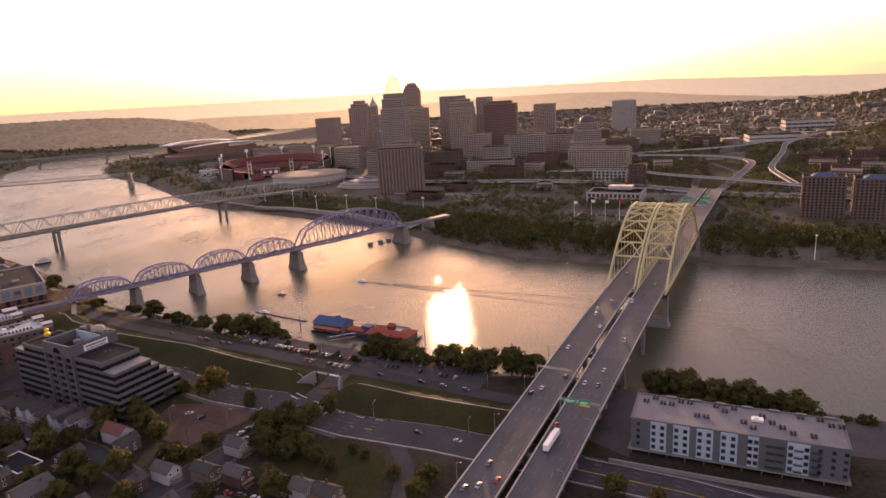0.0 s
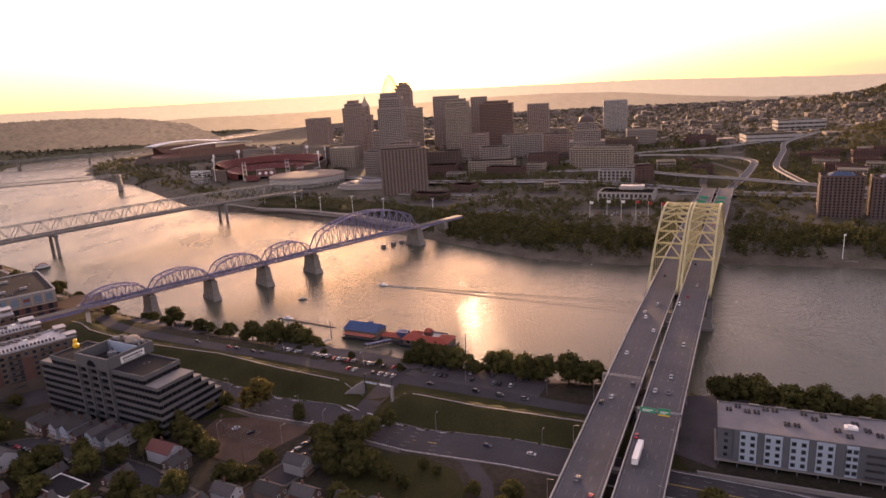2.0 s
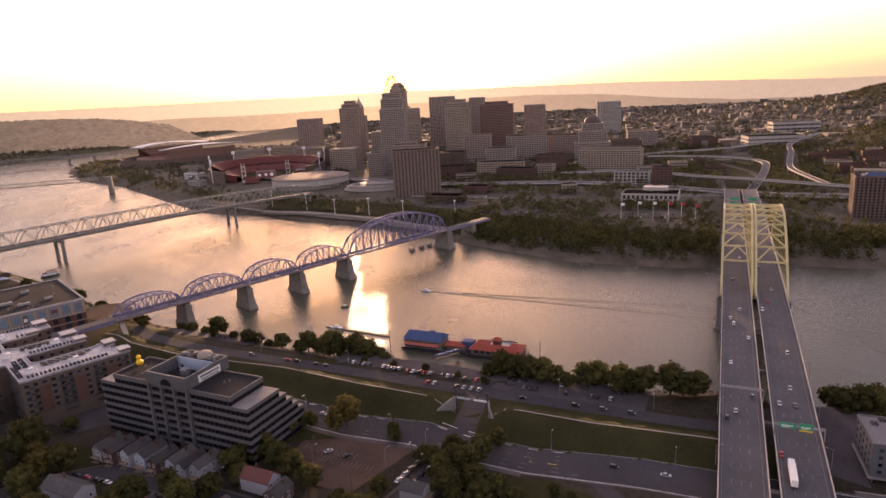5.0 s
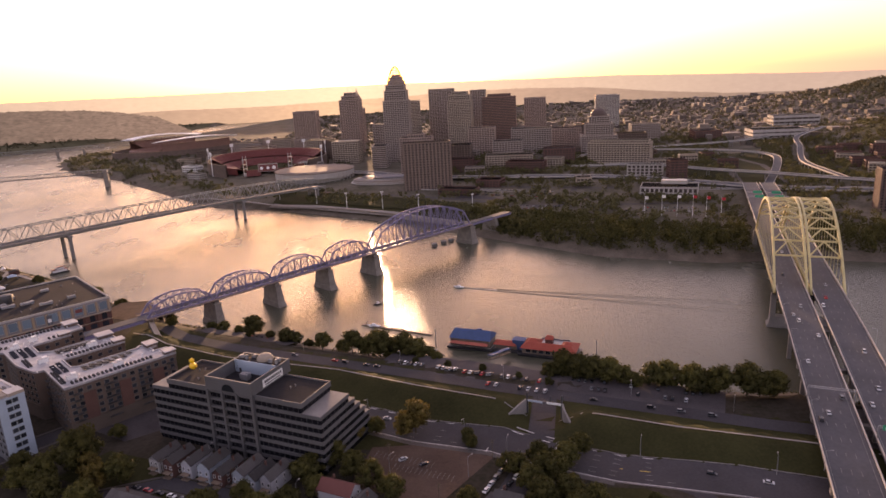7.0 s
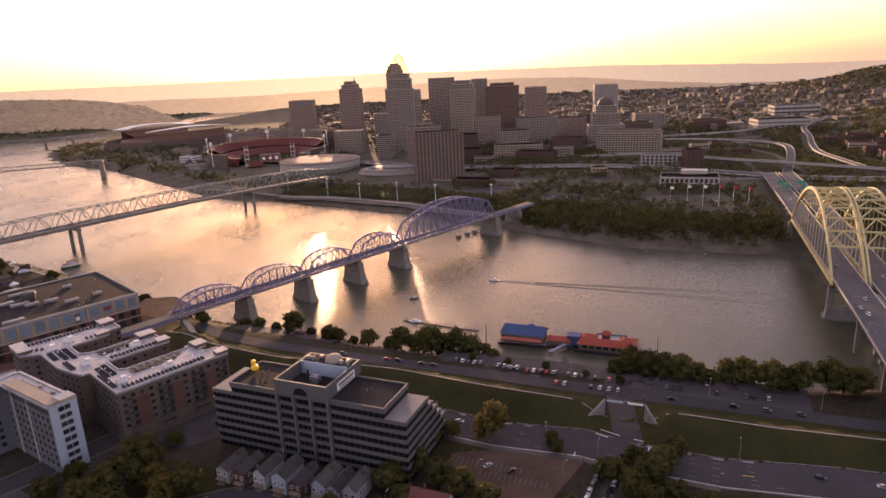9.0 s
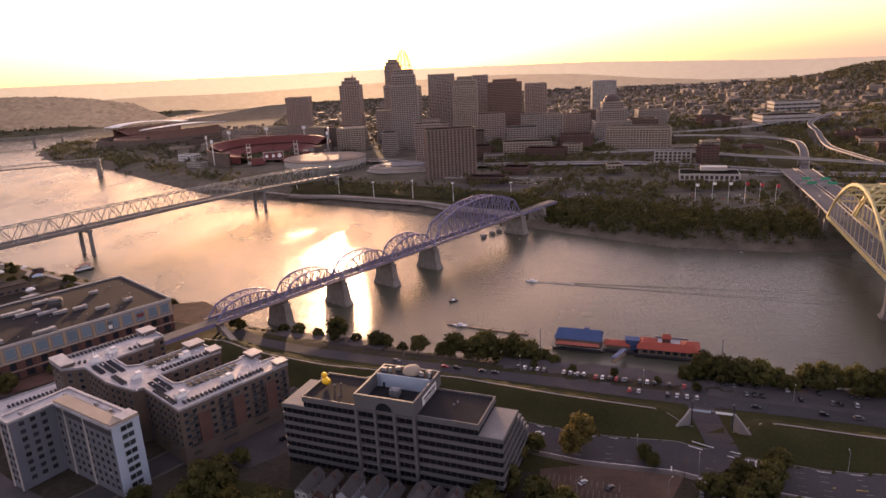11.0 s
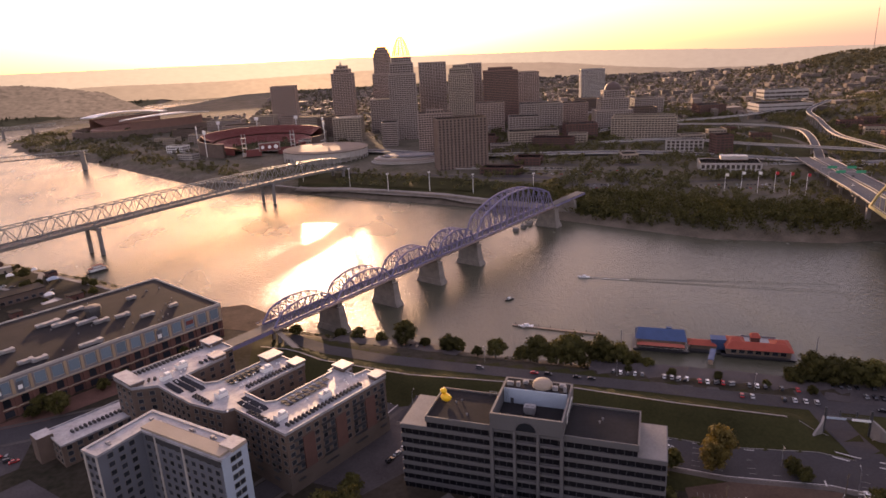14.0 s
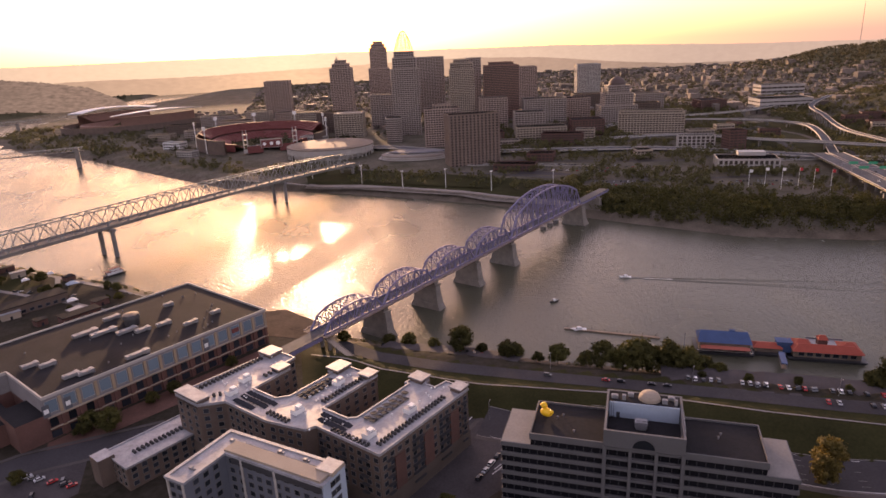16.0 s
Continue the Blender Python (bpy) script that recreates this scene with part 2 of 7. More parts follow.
# ---- ground ----
SOUTH = [(1400, -220), (700, 95), (350, 240), (221, 296), (188, 314), (120, 352), (76, 385), (28, 395), (-25, 425), (-54, 430), (-90, 452),
         (-133, 473), (-210, 516), (-240, 540), (-291, 566), (-341, 602), (-400, 654), (-494, 753), (-579, 824), (-641, 874), (-760, 985), (-900, 1180),
         (-1100, 1480), (-1240, 1756), (-1446, 2104), (-1560, 2500), (-1400, 3000), (-1180, 3500), (-1080, 4100), (-950, 4600), (-850, 5200)]
NORTH = [(1500, 120), (700, 440), (404, 565), (348, 586), (253, 628), (168, 640), (69, 694), (0, 773), (-65, 850), (-119, 921), (-210, 1000),
         (-318, 1091), (-414, 1144), (-448, 1172), (-550, 1318), (-747, 1608), (-960, 1850), (-1120, 2150), (-1150, 2600), (-1050, 3100),
         (-860, 3600), (-760, 4100), (-600, 4500), (-400, 5200)]
LEVEE = [(60, 291), (30, 307), (-21, 331), (-66, 357), (-91, 370), (-140, 399), (-188, 431), (-262, 466), (-308, 498), (-345, 540)]
HILLS = [(-2150, 2550, 420, 300, 62), (-2700, 2500, 500, 500, 70), (-1900, 2050, 260, 260, 45), (1000, 1150, 175, 300, 78), (2000, 2350, 380, 500, 40),
         (2300, 2300, 700, 700, 90), (900, 3300, 600, 450, 20), (1750, 1500, 350, 400, 70), (-2600, 1500, 700, 600, 90), (2400, 300, 600, 900, 60)]
GAP = (-79, 363)      # the street passes under the levee crest here


def seg_dist(x, y, line):
    best = np.full(np.shape(x), 1e9)
    for (ax, ay), (bx, by) in zip(line[:-1], line[1:]):
        dx, dy = bx - ax, by - ay
        u = np.clip(((x - ax) * dx + (y - ay) * dy) / (dx * dx + dy * dy), 0, 1)
        best = np.minimum(best, np.hypot(x - ax - u * dx, y - ay - u * dy))
    return best


def side(x, y, line):
    """Positive on the left of the line's way, by the nearest piece."""
    best, sg = np.full(np.shape(x), 1e9), np.zeros(np.shape(x))
    for (ax, ay), (bx, by) in zip(line[:-1], line[1:]):
        dx, dy = bx - ax, by - ay
        u = np.clip(((x - ax) * dx + (y - ay) * dy) / (dx * dx + dy * dy), 0, 1)
        d = np.hypot(x - ax - u * dx, y - ay - u * dy)
        near = d < best
        best = np.where(near, d, best)
        sg = np.where(near, np.sign(dx * (y - ay) - dy * (x - ax)), sg)
    return sg


def wet(x, y):
    poly = SOUTH + NORTH[::-1]
    inside = np.zeros(np.shape(x), bool)
    for (ax, ay), (bx, by) in zip(poly, poly[1:] + poly[:1]):
        if ay != by:
            inside ^= ((ay > y) != (by > y)) & (x < (bx - ax) * (y - ay) / (by - ay) + ax)
    return inside


def height(x, y):
    x, y = np.asarray(x, float), np.asarray(y, float)
    ds, dn, w = seg_dist(x, y, SOUTH), seg_dist(x, y, NORTH), wet(x, y)
    far = dn < ds
    s = np.where(w, -np.minimum(ds, dn), np.minimum(ds, dn))
    land = np.where(far, 10 + 6 * np.clip((s - 60) / 260, 0, 1), 13.0)
    # levee and the low riverside shelf behind it
    dl, sl = seg_dist(x, y, LEVEE), side(x, y, LEVEE)
    inn = (~far) & (x > -350) & (x < 62)
    d = -sl * dl
    shelf = np.interp(d, [-21, -4, 3, 12], [13, 20, 20, 11.5])
    gap = np.clip((np.hypot(x - GAP[0], y - GAP[1]) - 12) / 9, 0, 1)
    fade = np.clip((x + 350) / 25, 0, 1) * np.clip((62 - x) / 8, 0, 1)
    low = np.where(d > 0, 11.5, 13.0)
    land = np.where(inn, (low + (shelf - low) * gap) * fade + 13 * (1 - fade), land)
    bank = np.interp(s, [-40, 0, 4, 26, 34], [-4, -0.4, 1.2, 10, 40])
    hz = np.minimum(land, bank)
    hill = np.zeros_like(x)
    for cx, cy, rx, ry, h in HILLS:
        hill += h * np.exp(-(((x - cx) / rx) ** 2 + ((y - cy) / ry) ** 2))
    hill *= np.clip((s - 40) / 200, 0, 1)
    rough = hill * 0.1 * np.sin(x * 0.013 + 2 * np.sin(y * 0.004)) * np.cos(y * 0.011 + np.sin(x * 0.006))
    return hz + hill + rough




def spread(lo, a, b, hi, fine, coarse):
    return np.unique(np.concatenate([np.linspace(lo, a, coarse), np.arange(a, b, fine), np.linspace(b, hi, coarse)]))


gx, gy = spread(-4900, -1000, 480, 4600, 6.0, 70), spread(-1500, 120, 1720, 4900, 6.0, 80)
X, Y = np.meshgrid(gx, gy)
Z = height(X, Y)
cols, rws = len(gx), len(gy)


def gz(x, y):
    """The ground's height, on the facets of its mesh."""
    i = int(min(max(np.searchsorted(gx, x) - 1, 0), cols - 2))
    j = int(min(max(np.searchsorted(gy, y) - 1, 0), rws - 2))
    u, w = (x - gx[i]) / (gx[i + 1] - gx[i]), (y - gy[j]) / (gy[j + 1] - gy[j])
    return float((Z[j, i] * (1 - u) + Z[j, i + 1] * u) * (1 - w) + (Z[j + 1, i] * (1 - u) + Z[j + 1, i + 1] * u) * w)


verts = np.stack([X.ravel(), Y.ravel(), Z.ravel()], 1)
keep = (np.hypot(X + 170, Y - 90) < 4790)
idx = np.arange(cols * rws).reshape(rws, cols)
quad = np.stack([idx[:-1, :-1], idx[:-1, 1:], idx[1:, 1:], idx[1:, :-1]], -1).reshape(-1, 4)
quad = quad[keep.ravel()[quad].all(1)]
me = bpy.data.meshes.new("ground")
me.from_pydata(verts.tolist(), [], quad.tolist())
me.polygons.foreach_set("use_smooth", [True] * len(me.polygons))
GROUND = mat("town_ground", (0.03, 0.03, 0.018), 0.95, var=0.4, big=0.035, fine=0.4, bump=0.2, spec=0.06, col2=(0.06, 0.05, 0.04))
CITYG = mat("city_ground", (0.08, 0.08, 0.05), 0.95, var=0.3, big=0.02, fine=0.2, spec=0.04, col2=(0.17, 0.145, 0.12))
HILLG = mat("wooded_ground", (0.09, 0.085, 0.05), 0.95, var=0.3, big=0.01, fine=0.1, spec=0.04, col2=(0.12, 0.11, 0.065))
BANKG = mat("river_bank", (0.12, 0.1, 0.078), 0.95, var=0.4, big=0.06, fine=0.6, bump=0.3, spec=0.06)
for m_ in (GROUND, GRASS, CITYG, HILLG, BANKG):
    me.materials.append(m_)
mid_p = verts[quad].mean(1)
qx, qy, qz = mid_p[:, 0], mid_p[:, 1], mid_p[:, 2]
qs, qn = seg_dist(qx, qy, SOUTH), seg_dist(qx, qy, NORTH)
kind_ = np.where(qn < qs, np.where((qn < 110) & (qx < 20) & (qx > -330), 1, 2), 0)
kind_ = np.where((qn >= qs) & (qx > -352) & (qx < 70) & (seg_dist(qx, qy, LEVEE) < 33), 1, kind_)
kind_ = np.where((qn < qs) & (qx > 350) & (qx < 580) & (qy > 940) & (qy < 1300), 1, kind_)
kind_ = np.where((np.minimum(qs, qn) < 16), 4, kind_)
kind_ = np.where((qz > 45) | (qx < -1100) | (qy < 100), 3, kind_)
me.polygons.foreach_set("material_index", kind_.astype(np.int32))
tagged(new("ground", me), "grassy town ground with river banks and wooded hills", "ground", kind="structure")
me = bpy.data.meshes.new("river")
me.from_pydata([(-4000, -900, 0), (3000, -900, 0), (3000, 4900, 0), (-4000, 4900, 0)], [], [(0, 1, 2, 3)])
me.materials.append(WATER)
tagged(new("river", me), "broad calm brown river glinting in low sun", "river", kind="structure")


def ribbon(line, width, up=0.12, off=0.0, z=None):
    """A strip that follows the ground along a polyline."""
    mb = MB()
    pts = []
    for (ax, ay), (bx, by) in zip(line[:-1], line[1:]):
        n = max(1, int(math.hypot(bx - ax, by - ay) / 6))
        pts += [(ax + (bx - ax) * k / n, ay + (by - ay) * k / n) for k in range(n)]
    pts.append(line[-1])
    v = []
    for i, (x, y) in enumerate(pts):
        (ax, ay), (bx, by) = pts[max(0, i - 1)], pts[min(len(pts) - 1, i + 1)]
        d = math.hypot(bx - ax, by - ay)
        nx, ny = -(by - ay) / d, (bx - ax) / d
        for k in (-width / 2, width / 2):
            px, py = x + nx * (k + off), y + ny * (k + off)
            v.append((px, py, (max(gz(px, py), gz(x, y)) if z is None else z) + up))
    mb.add(v, [(2 * i, 2 * i + 2, 2 * i + 3, 2 * i + 1) for i in range(len(pts) - 1)])
    return mb


# ---- distant hills ----
def ridge(name, r, prof, cols_, seed, label, a0=-100, a1=100, wooded=(0.95, 1.03), grain=0.022, lump=0.0):
    """A far band of hills round the place, from below the ground up to the skyline; cols_: (azimuth, colour of its
    painted haze glow).
    """
    mb = MB()
    k, v = 2400, []
    for i in range(k + 1):
        a = a0 + (a1 - a0) * i / k
        hgt = float(np.interp(a, [q[0] for q in prof], [q[1] for q in prof]))
        hgt += 3.0 * noise.noise((a * 0.22, seed, 0)) + 2.5 * noise.noise((a * 0.9, seed, 4)) + 1.6 * noise.noise((a * 3.1, seed, 9)) + 1.8 * noise.noise((a * 11.0, seed, 2)) + 1.2 * noise.noise((a * 27.0, seed, 5))
        hgt += lump * (abs(noise.noise((a * 1.7, seed, 6))) + 0.7 * noise.noise((a * 5.3, seed, 8)))
        x, y = -170 + r * math.sin(radians(a)), 90 + r * math.cos(radians(a))
        v += [(x, y, -10), (x, y, hgt)]
    mb.add(v, [(2 * i, 2 * i + 2, 2 * i + 3, 2 * i + 1) for i in range(k)])
    m_ = mat(name + "_haze_glow", (0.1, 0.09, 0.06), 1.0, var=0.25, big=0.004, fine=0.02)
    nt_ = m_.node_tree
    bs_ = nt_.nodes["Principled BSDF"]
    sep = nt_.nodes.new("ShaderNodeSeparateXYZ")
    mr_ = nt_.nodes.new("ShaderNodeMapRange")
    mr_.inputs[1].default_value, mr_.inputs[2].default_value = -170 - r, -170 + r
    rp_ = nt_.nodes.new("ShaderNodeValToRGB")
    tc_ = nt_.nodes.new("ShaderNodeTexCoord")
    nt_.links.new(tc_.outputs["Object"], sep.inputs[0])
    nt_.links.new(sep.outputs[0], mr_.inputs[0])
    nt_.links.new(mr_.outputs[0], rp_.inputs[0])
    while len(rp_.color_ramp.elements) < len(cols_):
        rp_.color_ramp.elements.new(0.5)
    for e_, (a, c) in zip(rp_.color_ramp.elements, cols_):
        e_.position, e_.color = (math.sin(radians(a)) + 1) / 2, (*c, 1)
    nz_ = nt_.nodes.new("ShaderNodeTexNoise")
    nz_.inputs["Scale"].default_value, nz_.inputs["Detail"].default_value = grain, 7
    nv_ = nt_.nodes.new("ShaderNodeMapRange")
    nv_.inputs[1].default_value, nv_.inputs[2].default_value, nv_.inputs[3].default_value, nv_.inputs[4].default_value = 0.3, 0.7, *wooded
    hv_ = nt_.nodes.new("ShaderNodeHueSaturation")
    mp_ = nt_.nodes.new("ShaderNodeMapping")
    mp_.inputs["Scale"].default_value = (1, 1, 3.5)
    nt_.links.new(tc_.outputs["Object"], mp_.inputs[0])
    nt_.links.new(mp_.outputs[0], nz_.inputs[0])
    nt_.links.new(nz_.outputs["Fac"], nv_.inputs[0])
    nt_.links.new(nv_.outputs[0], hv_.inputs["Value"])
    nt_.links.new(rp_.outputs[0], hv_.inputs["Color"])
    # distance haze painted as emission, brighter at azimuths near the sun
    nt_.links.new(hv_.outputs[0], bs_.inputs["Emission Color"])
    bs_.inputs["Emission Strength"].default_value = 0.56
    return solo(name, mb, m_, label, "hills", "structure")


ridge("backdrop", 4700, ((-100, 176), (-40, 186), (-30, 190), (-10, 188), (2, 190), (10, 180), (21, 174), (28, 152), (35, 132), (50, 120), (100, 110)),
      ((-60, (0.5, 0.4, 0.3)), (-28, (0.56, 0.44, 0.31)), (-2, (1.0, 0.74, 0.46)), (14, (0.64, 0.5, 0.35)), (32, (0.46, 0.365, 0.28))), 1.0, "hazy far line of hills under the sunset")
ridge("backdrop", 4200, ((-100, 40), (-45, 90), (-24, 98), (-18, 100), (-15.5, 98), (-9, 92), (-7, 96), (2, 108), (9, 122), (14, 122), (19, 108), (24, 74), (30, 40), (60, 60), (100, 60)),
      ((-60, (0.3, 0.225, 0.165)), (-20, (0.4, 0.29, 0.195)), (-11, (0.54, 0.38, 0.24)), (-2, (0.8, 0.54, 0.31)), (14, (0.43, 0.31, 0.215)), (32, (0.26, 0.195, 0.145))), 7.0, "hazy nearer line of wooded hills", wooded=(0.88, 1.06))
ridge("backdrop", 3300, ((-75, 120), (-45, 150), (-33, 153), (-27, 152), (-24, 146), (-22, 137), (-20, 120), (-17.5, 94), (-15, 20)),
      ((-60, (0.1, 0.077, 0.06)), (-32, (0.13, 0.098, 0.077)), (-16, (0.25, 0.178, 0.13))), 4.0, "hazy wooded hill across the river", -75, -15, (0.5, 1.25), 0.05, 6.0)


# ---- bridges ----
def bar(parent, name, p, q, w, h, mt):
    return part(name, MB().beam(p, q, w, h), mt, parent)


def truss(parent, x0, x1, y, zb, prof, n, mt, w=0.55):
    """One side of a truss from x0 to x1: bottom chord at zb, top chord at the heights prof(u)."""
    xs = [x0 + (x1 - x0) * k / n for k in range(n + 1)]
    top = [zb + prof(k / n) for k in range(n + 1)]
    bar(parent, "bottom_chord", (x0, y, zb), (x1, y, zb), w * 1.2, w * 1.6, mt)
    for k in range(n):
        bar(parent, "top_chord" if 0 < k < n - 1 else "end_post", (xs[k], y, top[k]), (xs[k + 1], y, top[k + 1]), w * 1.2, w * 1.4, mt)
        if 0 < k:
            bar(parent, "post", (xs[k], y, zb), (xs[k], y, top[k]), w * 0.7, None, mt)
        if 0 < k < n - 1:
            lo_, hi_ = (xs[k + 1], xs[k]) if k < n / 2 else (xs[k], xs[k + 1])
            th, tl = (top[k], top[k + 1]) if k < n / 2 else (top[k + 1], top[k])
            bar(parent, "diagonal", (hi_, y, th), (lo_, y, zb), w * 0.55, None, mt)
            bar(parent, "counter", (hi_, y, zb), (lo_, y, tl), w * 0.35, None, mt)


# purple footbridge: x runs along it from the first river pier
PX, PY = -256.0, 624.0
PANG = math.degrees(math.atan2(174, 200))
purple = thing("truss_bridge", PX, PY, 0, PANG, "purple painted steel truss footbridge on tapered stone piers", "bridge")
PZ, HW = 23.0, 6.0


def bow(u, h):
    """The height of a bowed top chord."""
    return 1.1 * h * (0.38 + 0.66 * (1 - abs(2 * u - 1) ** 2.2)) if 0.01 < u < 0.99 else 0.0


SPANS = [(-113, -57.5, 10.5, 8), (-57.5, 0, 12.0, 8), (0, 57, 13.0, 8), (57, 115, 14.0, 8), (115, 265, 27.0, 14)]
FB = MB().beam((0, -HW - 2.4, 0), (0, HW + 2.4, 0), 0.5, 1.2).mesh("floor_beam", [PURPLE])
for x0, x1, h, n in SPANS:
    for y in (-HW, HW):
        truss(purple, x0 + 0.5, x1 - 0.5, y, PZ, lambda u, h=h: bow(u, h), n, PURPLE, 0.95 if n > 10 else 0.75)
    for k in range(1, n):
        zt = PZ + bow(k / n, h)
        x = x0 + (x1 - x0) * k / n
        bar(purple, "top_strut", (x, -HW, zt), (x, HW, zt), 0.5, None, PURPLE)
        if k < n - 1:
            z2 = PZ + bow((k + 1) / n, h)
            bar(purple, "top_brace", (x, -HW, zt), (x + (x1 - x0) / n, HW, z2), 0.3, None, PURPLE)
            bar(purple, "top_brace", (x, HW, zt), (x + (x1 - x0) / n, -HW, z2), 0.3, None, PURPLE)
    for k in range(n * 2 + 1):
        x = x0 + (x1 - x0) * k / (2 * n)
        part("floor_beam", FB, None, purple, m=pose(x, 0, PZ - 1.3))
mb = MB().box(87.5, 0, PZ - 0.9, 515, 10.6, 0.5)
part("deck", mb, DECK, purple, "worn concrete walkway")
for y in (-8.2, 8.2):
    mb = MB().box(75, y, PZ - 0.75, 380, 3.4, 0.35)
    part("side_walkway", mb, WOOD, purple)
    mb = MB()
    for k in range(96):
        mb.box(-113 + k * 4, y * 1.19, PZ - 0.4, 0.15, 0.15, 1.3)
    mb.box(75, y * 1.19, PZ + 0.85, 380, 0.12, 0.12).box(75, y * 1.19, PZ + 0.3, 380, 0.1, 0.1)
    part("railing", mb, PURPLE, purple)
for x, w in ((-57.5, 4.2), (0, 4.2), (57, 4.4), (115, 4.8), (265, 6.0), (310, 4.0)):
    mb = MB().frustum(x, 0, -4, PZ - 4.6, (w * 0.95, 12.5), (w * 0.62, 9.6), 0)
    mb.frustum(x, 0, PZ - 4.6, PZ - 3.8, (w * 0.75, 10.2), (w * 0.75, 10.2)).box(x, 0, PZ - 3.8, w * 1.0, 17, 1.9)
    mb.frustum(x, 0, -4, 4.5, (w * 1.08, 15.5), (w * 0.9, 11.5))
    part("pier", mb, STONE, purple, "tapered limestone pier")
for x0, x1 in ((-170, -113), (265, 345)):
    for y in (-5.2, 5.2):
        part("approach_girder", MB().box((x0 + x1) / 2, y, PZ - 3.2, x1 - x0, 0.8, 2.4), PURPLE, purple)

# cream-yellow arch bridge that carries two roadways
BU = Vector((0.47, 0.883, 0)).normalized()
BN = Vector((BU.y, -BU.x, 0))
O = BN * -94.0
arch = thing("arch_bridge", O.x, O.y, 0, math.degrees(math.atan2(BU.y, BU.x)), "cream-yellow steel tied-arch bridge with twin concrete decks", "bridge")
S0, S1, DZ = 484.0, 688.0, 28.0        # arch from S0 to S1 along the bridge


def deck_z(s):
    return DZ - 9.0 * max(0, (430 - s) / 260) ** 1.3 - 6.0 * max(0, (s - 760) / 240)


def strip(s0, s1, y, w, dz, h, step=12):
    mb = MB()
    n = max(1, int((s1 - s0) / step))
    z = deck_z(s0) + dz
    v = [(s0, y - w / 2, z), (s0, y + w / 2, z), (s0, y + w / 2, z + h), (s0, y - w / 2, z + h)]
    f = []
    for k in range(n):
        a, b = s0 + (s1 - s0) * k / n, s0 + (s1 - s0) * (k + 1) / n
        za, zb = deck_z(a) + dz, deck_z(b) + dz
        v += [(b, y - w / 2, zb), (b, y + w / 2, zb), (b, y + w / 2, zb + h), (b, y - w / 2, zb + h)]
        f += [(4 * k + j, 4 * k + 4 + j, 4 * k + 4 + (j + 1) % 4, 4 * k + (j + 1) % 4) for j in range(4)]
    return mb.add(v, f + [(0, 1, 2, 3), (4 * n + 3, 4 * n + 2, 4 * n + 1, 4 * n)])


DW = 19.6
for y in (-11.6, 11.6):
    dk = part("deck", strip(60, 1010, y, DW, -1.1, 1.1), DECK, arch, "grey worn concrete roadway")
    for o in (-DW / 2 + 0.25, DW / 2 - 0.25):
        part("barrier", strip(60, 1010, y + o, 0.45, 0.0, 1.0), PALE, arch, "pale concrete barrier")
    for o in (-6, -2, 2, 6):
        part("girder", strip(60, 1010, y + o, 0.6, -3.6, 2.5), YELLOW, arch)
    for o in (-DW / 2 + 2.2, DW / 2 - 1.6):
        part("edge_line", strip(60, 1010, y + o, 0.18, 0.012, 0.01, 30), FADED, arch)
    for o in (-2.9, 0.75, 4.4):
        mb = MB()
        for k in range(78):
            s = 62 + 12.2 * k
            mb.add([(s, y + o - .1, deck_z(s) + .03), (s + 3.4, y + o - .1, deck_z(s + 3.4) + .03), (s + 3.4, y + o + .1, deck_z(s + 3.4) + .03), (s, y + o + .1, deck_z(s) + .03)], [(0, 1, 2, 3)])
        part("lane_marking", mb, FADED, arch, "white lane dashes", kind="stuff")


def rise(s, lift=0.0):
    u = (s - (S0 + S1) / 2) / ((S1 - S0) / 2)
    return DZ - 3 + 50.0 * (1 - u * u) + lift


NP = 16
ss = [S0 + (S1 - S0) * k / NP for k in range(NP + 1)]
ribs = (-22.2, -1.3, 1.3, 22.2)
for y in ribs:
    mb = MB()
    for a, b in zip(ss[:-1], ss[1:]):
        mb.beam((a, y, rise(a)), (b, y, rise(b)), 1.5, 2.4)
    part("arch_rib", mb, YELLOW, arch)
    for s in ss[1:-1]:
        part("hanger", MB().beam((s, y, DZ), (s, y, rise(s)), 0.32), YELLOW, arch)
    mb = MB().box((S0 + S1) / 2, y, DZ - 3.4, S1 - S0, 1.0, 3.0)
    part("tie_girder", mb, YELLOW, arch)
for y0, y1 in ((ribs[0], ribs[1]), (ribs[2], ribs[3])):
    for k in range(2, NP - 1):
        a, b = ss[k], ss[k + 1]
        part("strut", MB().beam((a, y0, rise(a)), (a, y1, rise(a)), 1.1, 1.2), YELLOW, arch)
        ym = (y0 + y1) / 2
        if k < NP - 2:
            p, q = (a, b) if k < NP / 2 else (b, a)
            part("brace", MB().beam((p, y0, rise(p)), (q, ym, rise(q)), 0.85), YELLOW, arch)
            part("brace", MB().beam((p, y1, rise(p)), (q, ym, rise(q)), 0.85), YELLOW, arch)
